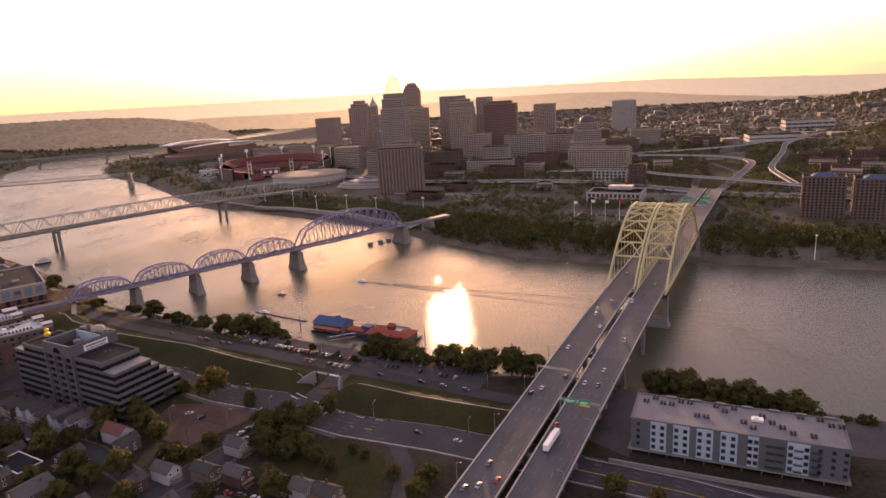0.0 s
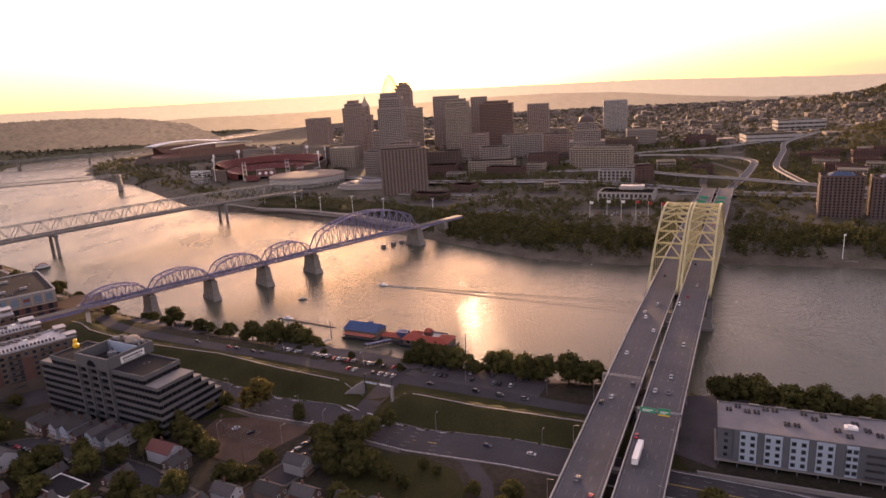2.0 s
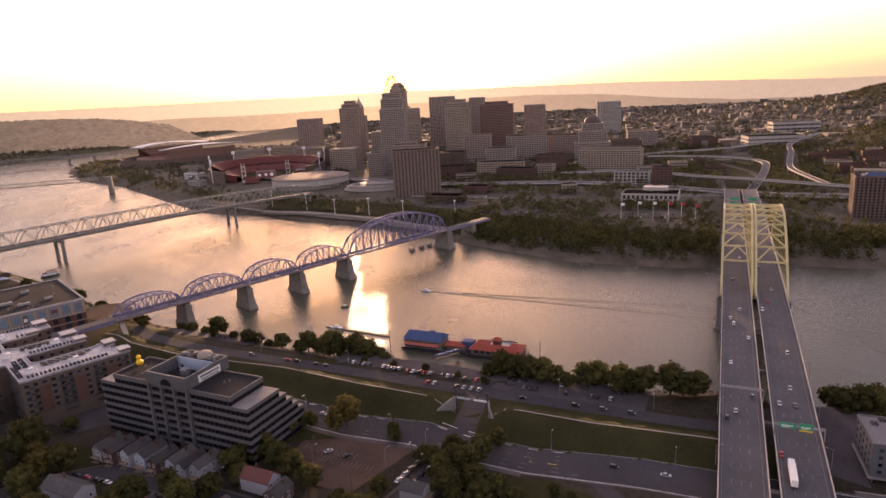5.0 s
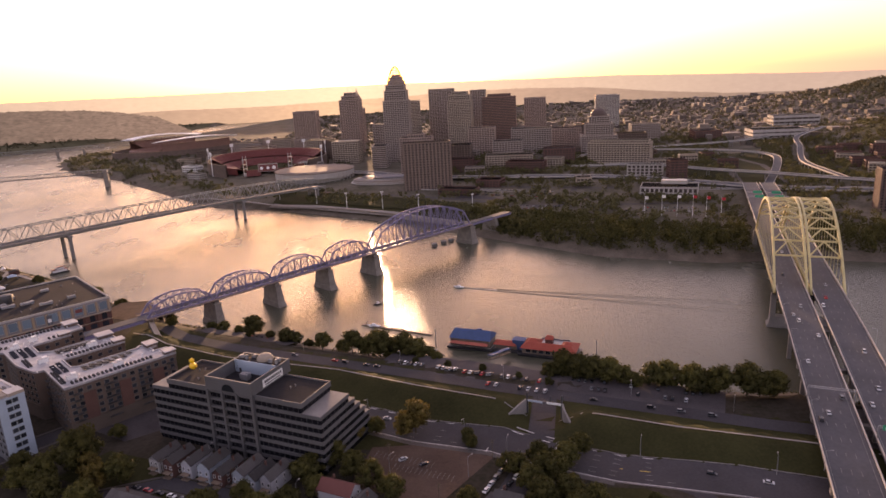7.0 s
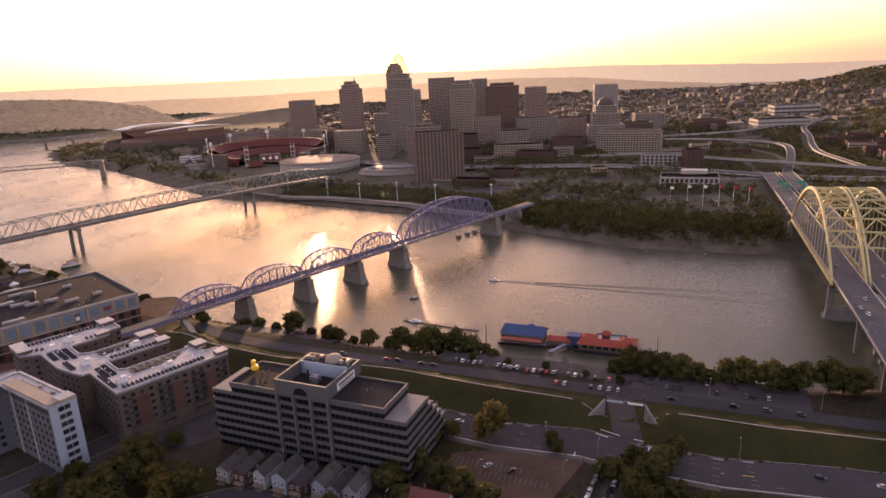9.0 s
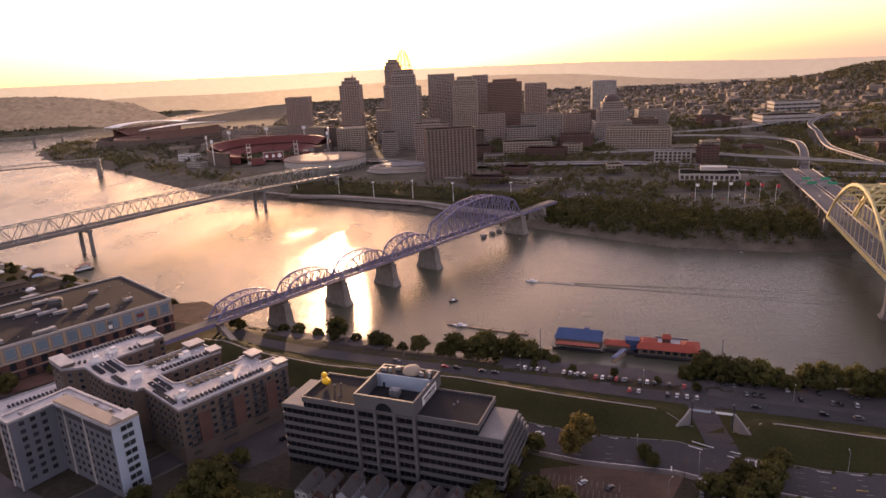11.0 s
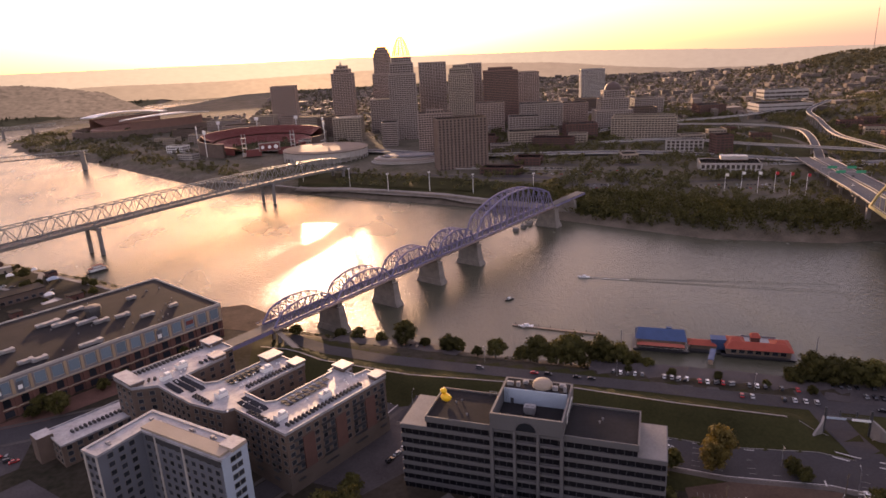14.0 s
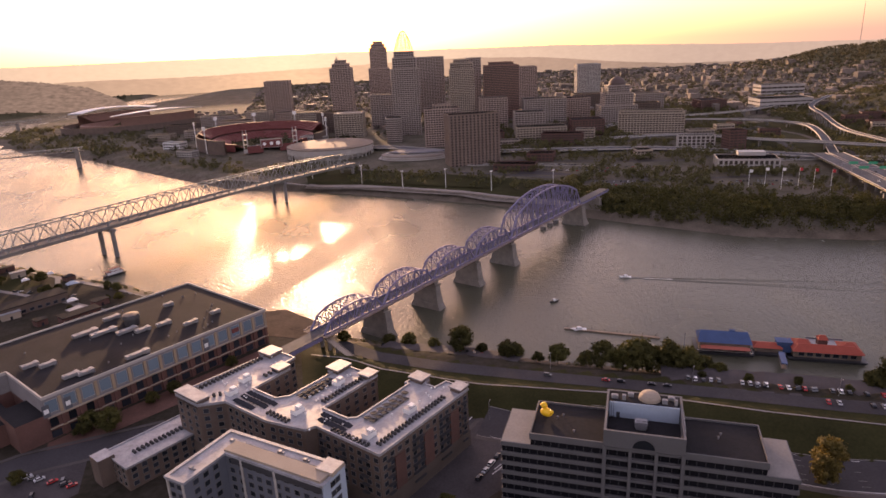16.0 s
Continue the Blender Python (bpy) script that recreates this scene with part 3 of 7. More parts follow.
for s, big in ((S0, 1), (S1, 1), (425, 0), (362, 0), (305, 0), (250, 0), (195, 0), (745, 0), (800, 0), (850, 0), (900, 0)):
    mb = MB()
    top = deck_z(s) - 3.6
    px, py = (O + BU * s).x, (O + BU * s).y
    g = min(0, gz(px, py)) - 3 if wet(np.array([px]), np.array([py]))[0] else min(gz((O + BU * s + BN * k).x, (O + BU * s + BN * k).y) for k in (-20, 0, 20)) - 1
    if big:
        mb.box(s, 0, g, 9.5, 52, 2 - g).frustum(s, 0, 2, 8, (4.0, 25), (3.2, 24.2))
        for y in (-22.5, -1.2, 1.2, 22.5):
            mb.box(s, y, 8, 4.4, 3.6, top - 8)
        mb.box(s, 0, top - 3, 4.4, 48, 3)
    else:
        for y in (-17, -6, 6, 17):
            mb.box(s, y, g, 2.4, 2.4, top - g)
        mb.box(s, 0, top - 1.6, 2.8, 42, 1.8)
    part("pier", mb, CONCRETE, arch)

# road bridge with a deep through truss
TU = Vector((0.674, 0.738, 0)).normalized()
taylor = thing("road_truss_bridge", -536, 865, 0, math.degrees(math.atan2(TU.y, TU.x)), "grey steel through-truss road bridge over the river", "bridge")
TH = 17.5


def tz(x):
    """The road's height along the bridge: level, then falling towards the far bank."""
    return 31.5 - 7.5 * max(0.0, (x - 90) / 320) ** 2 - 3.0 * max(0.0, (-120 - x) / 120) ** 2


def run(x0, x1, y, w, h, dz):
    """A long member that follows the road's height."""
    n, v, f = int((x1 - x0) / 22), [], []
    for k in range(n + 1):
        x = x0 + (x1 - x0) * k / n
        v += [(x, y + i * w / 2, tz(x) + dz + j * h / 2) for i, j in ((-1, -1), (1, -1), (1, 1), (-1, 1))]
        if k:
            f += [(4 * k - 4 + j, 4 * k + j, 4 * k + (j + 1) % 4, 4 * k - 4 + (j + 1) % 4) for j in range(4)]
    return MB().add(v, f + [(0, 1, 2, 3), (4 * n + 3, 4 * n + 2, 4 * n + 1, 4 * n)])


for x0, x1, n in ((-240, 0, 20), (0, 250, 22), (250, 400, 13)):
    xs = [x0 + (x1 - x0) * k / n for k in range(n + 1)]
    tops = [tz(x) + TH - (max(0, (x - 355) / 45) * 3 if x1 > 300 else 0) for x in xs]
    for y in (-6.6, 6.6):
        for k in range(n):
            p, q = xs[k], xs[k + 1]
            bar(taylor, "top_chord", (p, y, tops[k]), (q, y, tops[k + 1]), 0.8, 0.9, STEEL)
            bar(taylor, "diagonal", (p, y, tops[k] if k % 2 else tz(p)), (q, y, tz(q) if k % 2 else tops[k + 1]), 0.65, None, STEEL)
            bar(taylor, "post", (p, y, tz(p)), (p, y, tops[k]), 0.35, None, STEEL)
    for k in range(n + 1):
        bar(taylor, "top_strut", (xs[k], -6.6, tops[k] - 0.3), (xs[k], 6.6, tops[k] - 0.3), 0.5, 0.8, STEEL)
        if k < n:
            bar(taylor, "top_brace", (xs[k], -6.6, tops[k] - 0.3), (xs[k + 1], 6.6, tops[k + 1] - 0.3), 0.3, None, STEEL)
part("deck", run(-240, 420, 0, 15.5, 0.7, -0.35), DECK, taylor)
for y in (-7.6, 7.6):
    part("fascia_girder", run(-240, 420, y, 0.7, 3.0, -1.3), STEEL, taylor)
    part("parapet", run(-240, 420, y * 1.28, 0.3, 2.0, 0.0), CONCRETE, taylor, "grey footway parapet")
    part("footway", run(-240, 420, y * 1.16, 2.0, 0.3, -1.05), CONCRETE, taylor)
for x in (-240, 0, 250, 400):
    mb = MB()
    for y in (-10.5, 10.5):
        mb.tube((x, y, -4), (x, y, tz(x) - 4.8), 2.3, 2.2, 14)
    mb.box(x, 0, tz(x) - 5.4, 4.6, 27, 2.6)
    part("pier", mb, CONCRETE, taylor, "twin-legged concrete pier")

# bridges further down the river
def far_bridge(x0, y0, x1, y1, z, h, piers, label, w=9):
    d = math.hypot(x1 - x0, y1 - y0)
    t = thing("truss_bridge", x0, y0, 0, math.degrees(math.atan2(y1 - y0, x1 - x0)), label, "bridge")
    part("deck", MB().box(d / 2, 0, z - 1.5, d, w, 1.5), DECK, t)
    n = int(d / 9)
    for y in (-w / 2, w / 2):
        mb = MB().beam((0, y, z + h), (d, y, z + h), 0.8)
        for k in range(n):
            a, b = d * k / n, d * (k + 1) / n
            mb.beam((a, y, z), (b, y, z + h), 0.5).beam((a, y, z), (a, y, z + h), 0.5)
        part("truss_side", mb, STEEL, t)
    for s, pw, pl, top in piers:
        part("pier", MB().frustum(s * d, 0, -4, top, (pw / 2, pl / 2), (pw * 0.42, pl * 0.45)), STONE, t)
    return t


far_bridge(-1500, 1350, -735, 1537, 30, 7, ((0.985, 9, 22, 36), (0.35, 15, 26, 37)), "long truss bridge with tall stone towers")
far_bridge(-1700, 2180, -1090, 2420, 24, 9, ((0.9, 9, 20, 22), (0.78, 9, 20, 22), (0.45, 9, 20, 22)), "distant steel bridge on stone piers", 14)


# ---- streets and paved ground on the near bank ----
def paved(name, mb, mt, label, cat):
    return solo(name, mb, mt, label, cat, "structure")


def flat(poly, z, mt, name, label, cat):
    return paved(name, MB().add([(x, y, z) for x, y in poly], [tuple(range(len(poly)))]), mt, label, cat)


AVE = [(150, 205), (95, 240), (40, 268), (-10, 293), (-57, 312), (-87, 330), (-107, 345), (-143, 361), (-188, 391), (-240, 420), (-268, 440)]
paved("road", ribbon(AVE, 22, 0.10), ASPHALT, "worn grey asphalt avenue below the levee", "road")
for off in (-11.1, 11.1):
    paved("kerb", ribbon(AVE, 0.35, 0.24, off), CONCRETE, "pale concrete kerb along the avenue", "kerb")
for off in (-10.0, 10.1):
    paved("edge_line", ribbon(AVE, 0.42, 0.16, off), ROADPAINT, "white painted edge line", "road marking")
paved("centre_line", ribbon(AVE[:5], 0.4, 0.16, 0.4), mat("yellow_road_paint", (0.5, 0.36, 0.06), 0.7), "yellow painted centre line", "road marking")
mb = MB()
for i in range(len(AVE) - 1):
    (ax, ay), (bx, by) = AVE[i], AVE[i + 1]
    d = math.hypot(bx - ax, by - ay)
    for k in range(int(d / 9)):
        for off in (-6.4, -2.6, 3.2, 6.8):
            u = (k * 9 + 2) / d
            x, y = ax + (bx - ax) * u - (by - ay) / d * off, ay + (by - ay) * u + (bx - ax) / d * off
            mb.box(x, y, gz(x, y) + 0.2, 3.2, 0.2, 0.02, math.degrees(math.atan2(by - ay, bx - ax)))
solo("lane_marking", mb, FADED, "white dashed lane markings on the avenue", "road marking", "stuff")
CROSS = [(-66, 404), (-79, 363), (-88, 334), (-110, 300), (-146, 255), (-190, 200)]
paved("road", ribbon(CROSS, 13, 0.14), ASPHALT, "side street passing under the levee crest", "road")
paved("road", ribbon([(-45, 306), (-31, 290), (-25, 270), (-27, 245), (-40, 200)], 8, 0.15), ASPHALT, "curved slip road by the grass", "road")
paved("road", ribbon([(-275, 448), (-300, 425), (-330, 398), (-380, 356), (-420, 320)], 12, 0.13), ASPHALT, "street between the apartments and offices", "road")
paved("road", ribbon([(-420, 480), (-480, 470), (-520, 450), (-620, 400)], 16, 0.12), ASPHALT, "street beside the shopping centre", "road")
paved("road", ribbon([(-300, 330), (-262, 338), (-230, 322), (-190, 300), (-150, 268), (-110, 250), (-60, 235)], 9, 0.15), ASPHALT, "narrow street of old houses", "road")
paved("road", ribbon([(-420, 480), (-395, 500), (-362, 526)], 9, 0.13), ASPHALT, "service street behind the apartments", "road")
flat([(-168, 350), (-140, 348), (-111, 331), (-141, 300), (-178, 320)], 13.13, EARTH, "car_park", "worn reddish gravel car park", "car park")
flat([(-120, 300), (-98, 318), (-88, 306), (-110, 286)], 13.16, LOT, "car_park", "small asphalt car park by the houses", "car park")
RIVERSIDE = [(60, 322), (30, 336), (-36, 372), (-96, 404), (-140, 430), (-176, 450), (-230, 480), (-270, 503), (-308, 530), (-330, 556)]
paved("road", ribbon(RIVERSIDE, 11, 0.12), ASPHALT, "riverside road behind the levee", "road")
paved("car_park", ribbon([(20, 360), (-30, 389), (-62, 409), (-96, 424), (-130, 442), (-160, 460)], 27, 0.08), LOT, "riverside car park with worn asphalt", "car park")
paved("car_park", ribbon([(-225, 506), (-262, 528), (-300, 552)], 17, 0.08), LOT, "riverside car park by the bridge", "car park")
paved("path", ribbon([(-70.5, 359.5), *LEVEE[3::-1]], 1.1, 0.14, -1.5), CONCRETE, "pale concrete path along the levee crest", "path")
paved("path", ribbon([(-86, 367.2), *LEVEE[4:]], 1.1, 0.14, 1.5), CONCRETE, "pale concrete path along the levee crest", "path")
flat([(-86, 304), (-52, 296), (-37, 282), (-33, 265), (-40, 245), (-80, 258), (-96, 285)], 13.08, GRASS, "lawn", "mown lawn by the slip road", "grass")
flat([(-300, 372), (-262, 352), (-240, 340), (-262, 322), (-318, 352)], 13.07, GRASS, "lawn", "small lawn beside the offices", "grass")
flat([(-172, 372), (-150, 357), (-138, 350), (-160, 346), (-185, 352)], 13.09, GRASS, "lawn", "grass verge by the car park", "grass")

# pavements, crossings and stop lines
for off in (12.6,):
    paved("pavement", ribbon(AVE[4:], 2.4, 0.2, off), PAVE, "worn concrete pavement beside the avenue", "pavement")
for ln, w_, off in (([(-275, 448), (-300, 425), (-330, 398), (-380, 356), (-420, 320)], 2.2, 7.6), ([(-275, 448), (-300, 425), (-330, 398), (-380, 356), (-420, 320)], 2.2, -7.6), ([(-110, 300), (-146, 255), (-190, 200)], 2.0, 8), ([(-110, 300), (-146, 255), (-190, 200)], 2.0, -8),
                    ([(-300, 330), (-262, 338), (-230, 322), (-190, 300), (-150, 268)], 1.6, 5.8), ([(-300, 330), (-262, 338), (-230, 322), (-190, 300), (-150, 268)], 1.6, -5.8), ([(-420, 480), (-480, 470), (-520, 450), (-620, 400)], 2.4, 9.6), ([(-420, 480), (-480, 470), (-520, 450), (-620, 400)], 2.4, -9.6)):
    paved("pavement", ribbon(ln, w_, 0.2, off), PAVE, "worn concrete pavement beside the street", "pavement")
for x0, y0, x1, y1 in ((-95, 353, -79, 340), (-98, 351, -82, 338), (-78, 336, -89, 321), (-75, 335, -86, 320), (-70, 332, -75, 326), (-109, 345, -114, 336), (-106, 329, -98, 325), (-108, 327, -100, 323), (-252, 436, -260, 420), (-255, 438, -263, 422), (-272, 446, -284, 434), (-275, 449, -287, 437), (-262, 412, -274, 404), (-264, 409, -276, 401)):
    d_ = math.hypot(x1 - x0, y1 - y0)
    solo("stop_line", ribbon([(x0, y0), (x1, y1)], 0.55, 0.26), ROADPAINT, "white painted crossing line", "road marking", "structure")
mb = MB()
for k in range(14):
    u = k / 13
    mb.box(-166 + 26 * u, 344 - 14 * u, 13.15, 5.0, 0.14, 0.015, 62)
    mb.box(-158 + 26 * u, 332 - 14 * u, 13.15, 5.0, 0.14, 0.015, 62)
solo("bay_lines", mb, FADED, "faded white parking bay lines", "road marking", "stuff")
flat([(-470, 470), (-395, 520), (-365, 550), (-372, 562), (-474, 486)], 13.1, mat("brick_paving", (0.12, 0.06, 0.045), 0.9, var=0.3, big=0.15, fine=1.5), "plaza", "reddish brick paved strip by the shops", "pavement")
flat([(-440, 430), (-400, 392), (-350, 352), (-400, 320), (-480, 400)], 13.06, LOT, "yard", "bare building yard round the pale apartments", "yard")

# gate in the levee: two wing walls and a footbridge
gate = thing("levee_gate", GAP[0], GAP[1], 13, 62, "concrete flood gate opening with splayed wing walls and footbridge", "flood gate")
for s in (-1, 1):
    top = [(3.0, s * 9.4, 7.2), (-2.5, s * 11.5, 6.6), (-9.5, s * 17.0, 2.2), (-11.5, s * 18.6, 0.6)]
    n = len(top)
    v = [(x, y, z) for x, y, z in top] + [(x, y, -1.5) for x, y, z in top] + [(x + 0.5, y + s * 0.8, z) for x, y, z in top] + [(x + 0.5, y + s * 0.8, -1.5) for x, y, z in top]
    f = []
    for i in range(n - 1):
        f += [(i, i + 1, n + i + 1, n + i), (i, 2 * n + i, 2 * n + i + 1, i + 1), (2 * n + i, 3 * n + i, 3 * n + i + 1, 2 * n + i + 1)]
    part("wing_wall", MB().add(v, f + [(0, n, 3 * n, 2 * n), (n - 1, 3 * n - 1, 4 * n - 1, 2 * n - 1)]), CONCRETE, gate, "grey sloping concrete wing wall")
    part("tower_post", MB().box(3.6, s * 9.2, -1, 0.9, 0.9, 12.5), DARKM, gate, "dark steel gate post")
    part("tower_post", MB().box(3.6, s * 3.4, 6.0, 0.45, 0.45, 4.6), DARKM, gate)
part("footbridge", MB().box(3.8, 0, 6.4, 1.8, 19.5, 0.45).box(3.0, 0, 7.7, 0.1, 19.5, 0.12).box(4.6, 0, 7.7, 0.1, 19.5, 0.12), DARKM, gate, "thin dark steel footbridge")
for y, w, mt in ((-5.2, 7.6, SIGNW), (4.8, 8.0, BLUEP)):
    part("banner", MB().box(2.8, y, 6.2, 0.1, w, 1.1), mt, gate, "pale banner hung on the footbridge")


flat([(-262, 398), (-246, 424), (-262, 446), (-292, 452), (-322, 398), (-296, 380)], 13.09, LOT, "yard", "wide paved street mouth between the buildings", "pavement")
flat([(-515, 395), (-448, 440), (-452, 474), (-490, 462), (-560, 432)], 13.09, LOT, "car_park", "asphalt car park by the shopping centre", "car park")
flat([(-392, 590), (-350, 566), (-332, 580), (-362, 622), (-386, 622)], 13.1, mat("bare_earth", (0.1, 0.07, 0.05), 0.95, var=0.3, big=0.1, fine=0.8, spec=0.05), "bare_ground", "bare brown earth at the bridge's foot", "ground")

# ---- windows ----
def win_mesh(name, w, h, glass=GLASS, frame=FRAME, bars=1):
    a, e = w / 2, 0.13
    v = []
    for x, z0_, z1_, y in ((a + e, -e, h + e, 0.0), (a + e, -e, h + e, -0.16), (a, 0, h, -0.16), (a, 0, h, -0.03)):
        v += [(-x, y, z0_), (x, y, z0_), (x, y, z1_), (-x, y, z1_)]
    f = [(4 * r + j, 4 * r + (j + 1) % 4, 4 * r + 4 + (j + 1) % 4, 4 * r + 4 + j) for r in range(3) for j in range(4)]
    mb = MB().add(v, f + [(12, 13, 14, 15)], [1] * 12 + [0])
    return mb.mesh(name, [glass, frame])


W_APT = win_mesh("window", 2.3, 2.1)
W_WIDE = win_mesh("window", 3.0, 2.2, bars=2)
W_WHITE = win_mesh("window", 1.6, 1.7, frame=GREYP)
W_SMALL = win_mesh("window", 1.1, 1.5, frame=WHITE, bars=0)
BALC = MB().box(0, -0.75, -0.2, 3.4, 1.5, 0.18).box(0, -1.46, 0, 3.4, 0.07, 0.12).box(0, -1.46, 0.95, 3.4, 0.09, 0.09)
for bx in range(12):
    BALC.box(-1.65 + bx * 0.3, -1.46, 0, 0.05, 0.05, 1.0)
BALC = BALC.mesh("balcony", [DARKM])
COND = MB().box(0, 0, 0.1, 0.95, 0.95, 0.9).lathe(0, 0, [(0.1, 1.02), (0.42, 1.02), (0.44, 1.12)], 10).box(0, 0, 0, 1.1, 1.1, 0.1).mesh("condenser", [DARKM])


def along(parent, mesh, name, p0, p1, zs, pitch, inset=2.0, skip=None, out=0.0):
    """Copies of a piece at even steps along a wall from p0 to p1, whose outside is on the right."""
    (ax, ay), (bx, by) = p0, p1
    d = math.hypot(bx - ax, by - ay)
    n = max(1, int((d - 2 * inset) / pitch) + 1)
    rz = math.degrees(math.atan2(by - ay, bx - ax))
    start = (d - (n - 1) * pitch) / 2
    for i in range(n):
        for j, z in enumerate(zs):
            if skip and skip(i, j):
                continue
            u = (start + i * pitch) / d
            ox, oy = (by - ay) / d * out, -(bx - ax) / d * out
            part(name, mesh, None, parent, m=pose(ax + (bx - ax) * u + ox, ay + (by - ay) * u + oy, z, 0, 0, rz))


def inset_poly(poly, t):
    """The polygon (anticlockwise) moved inwards by t."""
    out = []
    n = len(poly)
    for i in range(n):
        p, a, b = Vector(poly[i]), Vector(poly[i - 1]), Vector(poly[(i + 1) % n])
        d0, d1 = (p - a).normalized(), (b - p).normalized()
        n0, n1 = Vector((-d0.y, d0.x)), Vector((-d1.y, d1.x))
        k = (n0 + n1) / max(0.3, 1 + n0.dot(n1))
        out.append(tuple(p + k * t))
    return out


def parapet(poly, z, h, t=0.5):
    """A low wall round a roof."""
    inner = inset_poly(poly, t)
    n = len(poly)
    v = [(x, y, z) for x, y in poly] + [(x, y, z + h) for x, y in poly] + [(x, y, z) for x, y in inner] + [(x, y, z + h) for x, y in inner]
    f = []
    for i in range(n):
        j = (i + 1) % n
        f += [(i, j, n + j, n + i), (n + i, n + j, 3 * n + j, 3 * n + i), (2 * n + j, 2 * n + i, 3 * n + i, 3 * n + j)]
    return MB().add(v, f)


# ---- grey office building with stepped floors ----
office = thing("office_building", -268.4, 376.5, 13, -30, "grey concrete office building with dark window bands and stepped terraces", "building")
FH = 4.25
ends = [(0, 82)] + [(-11, 92)] * 7
BACK = (0, 0, 4.5, 9, 13, 17, 17, 17)      # how far the east end runs back, floor by floor
for k, (x0, x1) in enumerate(ends):
    zt = 34 - FH * k
    part("window_band", MB().box((x0 + x1) / 2, 11.5, zt - FH, x1 - x0 - 0.9, 23.2, 2.6), OFFGL, office, "recessed dark glass band")
    part("spandrel", MB().box((x0 + x1) / 2, 11.5, zt - 1.7, x1 - x0, 24, 1.7), GREYP, office, "pale grey concrete spandrel")
    if BACK[k]:
        e_ = BACK[k]
        part("window_band", MB().box(83, 23.4 + e_ / 2, zt - FH, 17.2, e_, 2.6), OFFGL, office, "recessed dark glass band")
        part("spandrel", MB().box(83, 23.6 + e_ / 2, zt - 1.7, 18, e_, 1.7), GREYP, office, "pale grey concrete spandrel")
        part("terrace", MB().box(83, 23.2 + e_ / 2, zt + 0.02, 17.2, e_, 0.1), CONCRETE, office)
    if k:
        part("terrace", MB().box((x0 + x1) / 2, 11.5, zt + 0.02, x1 - x0 - 0.8, 23.2, 0.1), CONCRETE, office)
    mb = MB()
    for i in range(int((x1 - x0) / 3)):
        mb.box(x0 + 2 + i * 3, -0.1, zt - FH, 0.18, 0.18, 2.6)
    for i in range(7):
        mb.box(x1 - 0.45, 1.5 + i * 3.2, zt - FH, 0.18, 0.18, 2.3)
    part("mullions", mb, DARKM, office, kind="stuff")
roof = [(0, -0.5), (82, -0.5), (82, 23.5), (0, 23.5)]
part("roof", MB().prism(inset_poly(roof, 0.6), 34.0, 34.15), ROOFD, office, "dark gravel roof")
part("parapet", parapet(roof, 34, 0.9), GREYP, office)
for x, wd in ((27.5, 1.3), (36.5, 1.1), (45.5, 1.1), (54.5, 1.3)):
    part("pillar", MB().box(x, -1.0, 0, wd, 1.8, 34.5), GREYP, office)
for k in range(8):
    part("bay_sill", MB().box(41, -0.8, 34 - FH * k - 1.1, 27, 1.0, 0.9), GREYP, office)
tw = [(27, -1.6), (55, -1.6), (55, 28), (27, 28)]
part("penthouse_wall", parapet(tw, 34.2, 6.7, 0.9), GREYP, office, "tall grey screen wall round the roof plant")
part("penthouse_floor", MB().prism(inset_poly(tw, 1.0), 34.2, 34.6), ROOFD, office)
part("penthouse_room", MB().box(41, 23, 34.6, 25.6, 8.6, 6.2).box(41, 18.4, 34.6, 25.6, 0.5, 6.5, mi=1), [ROOFD, BLUEP], office, "pale painted plant room")
part("dome", MB().lathe(43, 24, [(4.2, 40.8), (4.0, 41.9), (3.2, 43.0), (1.8, 43.7), (0.05, 43.9)], 20), TAN, office, "shallow pale dome")
arcv = [(41 + 4.0 * math.cos(a), 34.9 + 3.9 * math.sin(a)) for a in [math.pi * k / 14 for k in range(15)]]
mb = MB().add([(x, -1.72, z) for x, z in arcv], [tuple(range(15))[::-1]])
part("arched_window", mb, GLASS, office, "half-round dark window")
mb = MB()
for i in range(14):
    mb.beam((arcv[i][0], -1.78, arcv[i][1]), (arcv[i + 1][0], -1.78, arcv[i + 1][1]), 0.3)
part("arch_trim", mb, GREYP, office)
unit = part("air_handler", MB().box(40, 12, 35.6, 4.5, 3.2, 2.4).box(40, 12, 34.6, 3.6, 2.6, 1.0).box(39, 12, 38.0, 1.4, 1.4, 0.4).box(41.2, 12, 38.0, 1.4, 1.4, 0.4), METAL, office)
for x, y, w, d, h in ((30, 22, 2.6, 1.6, 1.3), (33.5, 21.5, 1.4, 1.4, 1.8), (36, 24.5, 2.2, 1.8, 1.1), (48.5, 21.5, 2.0, 1.4, 1.6), (51, 24.5, 2.4, 1.8, 1.2), (52.5, 21, 1.2, 1.2, 2.2)):
    part("roof_unit", MB().box(x, y, 40.8, w, d, h).box(x, y, 40.8 + h, w * 0.6, d * 0.6, 0.25), METAL, office, "small grey roof unit")
part("roof_ladder", MB().beam((29, 18.1, 34.6), (29, 18.1, 41.6), 0.12).beam((29.8, 18.1, 34.6), (29.8, 18.1, 41.6), 0.12), DARKM, office)
part("plant_door", MB().box(31.5, 18.1, 34.65, 1.3, 0.15, 2.3), DARKM, office)
part("sign_board", MB().box(55.25, 14, 35.2, 0.2, 15, 3.8), SIGNW, office, "white sign board")
mb = MB()
for i in range(9):
    mb.box(55.42, 8.2 + i * 1.45, 37.0, 0.1, 1.0, 1.3).box(55.42, 8.6 + i * 1.3, 35.7, 0.1, 0.9, 0.7)
part("sign_bars", mb, DARKM, office, "dark unreadable lettering bars", kind="stuff")
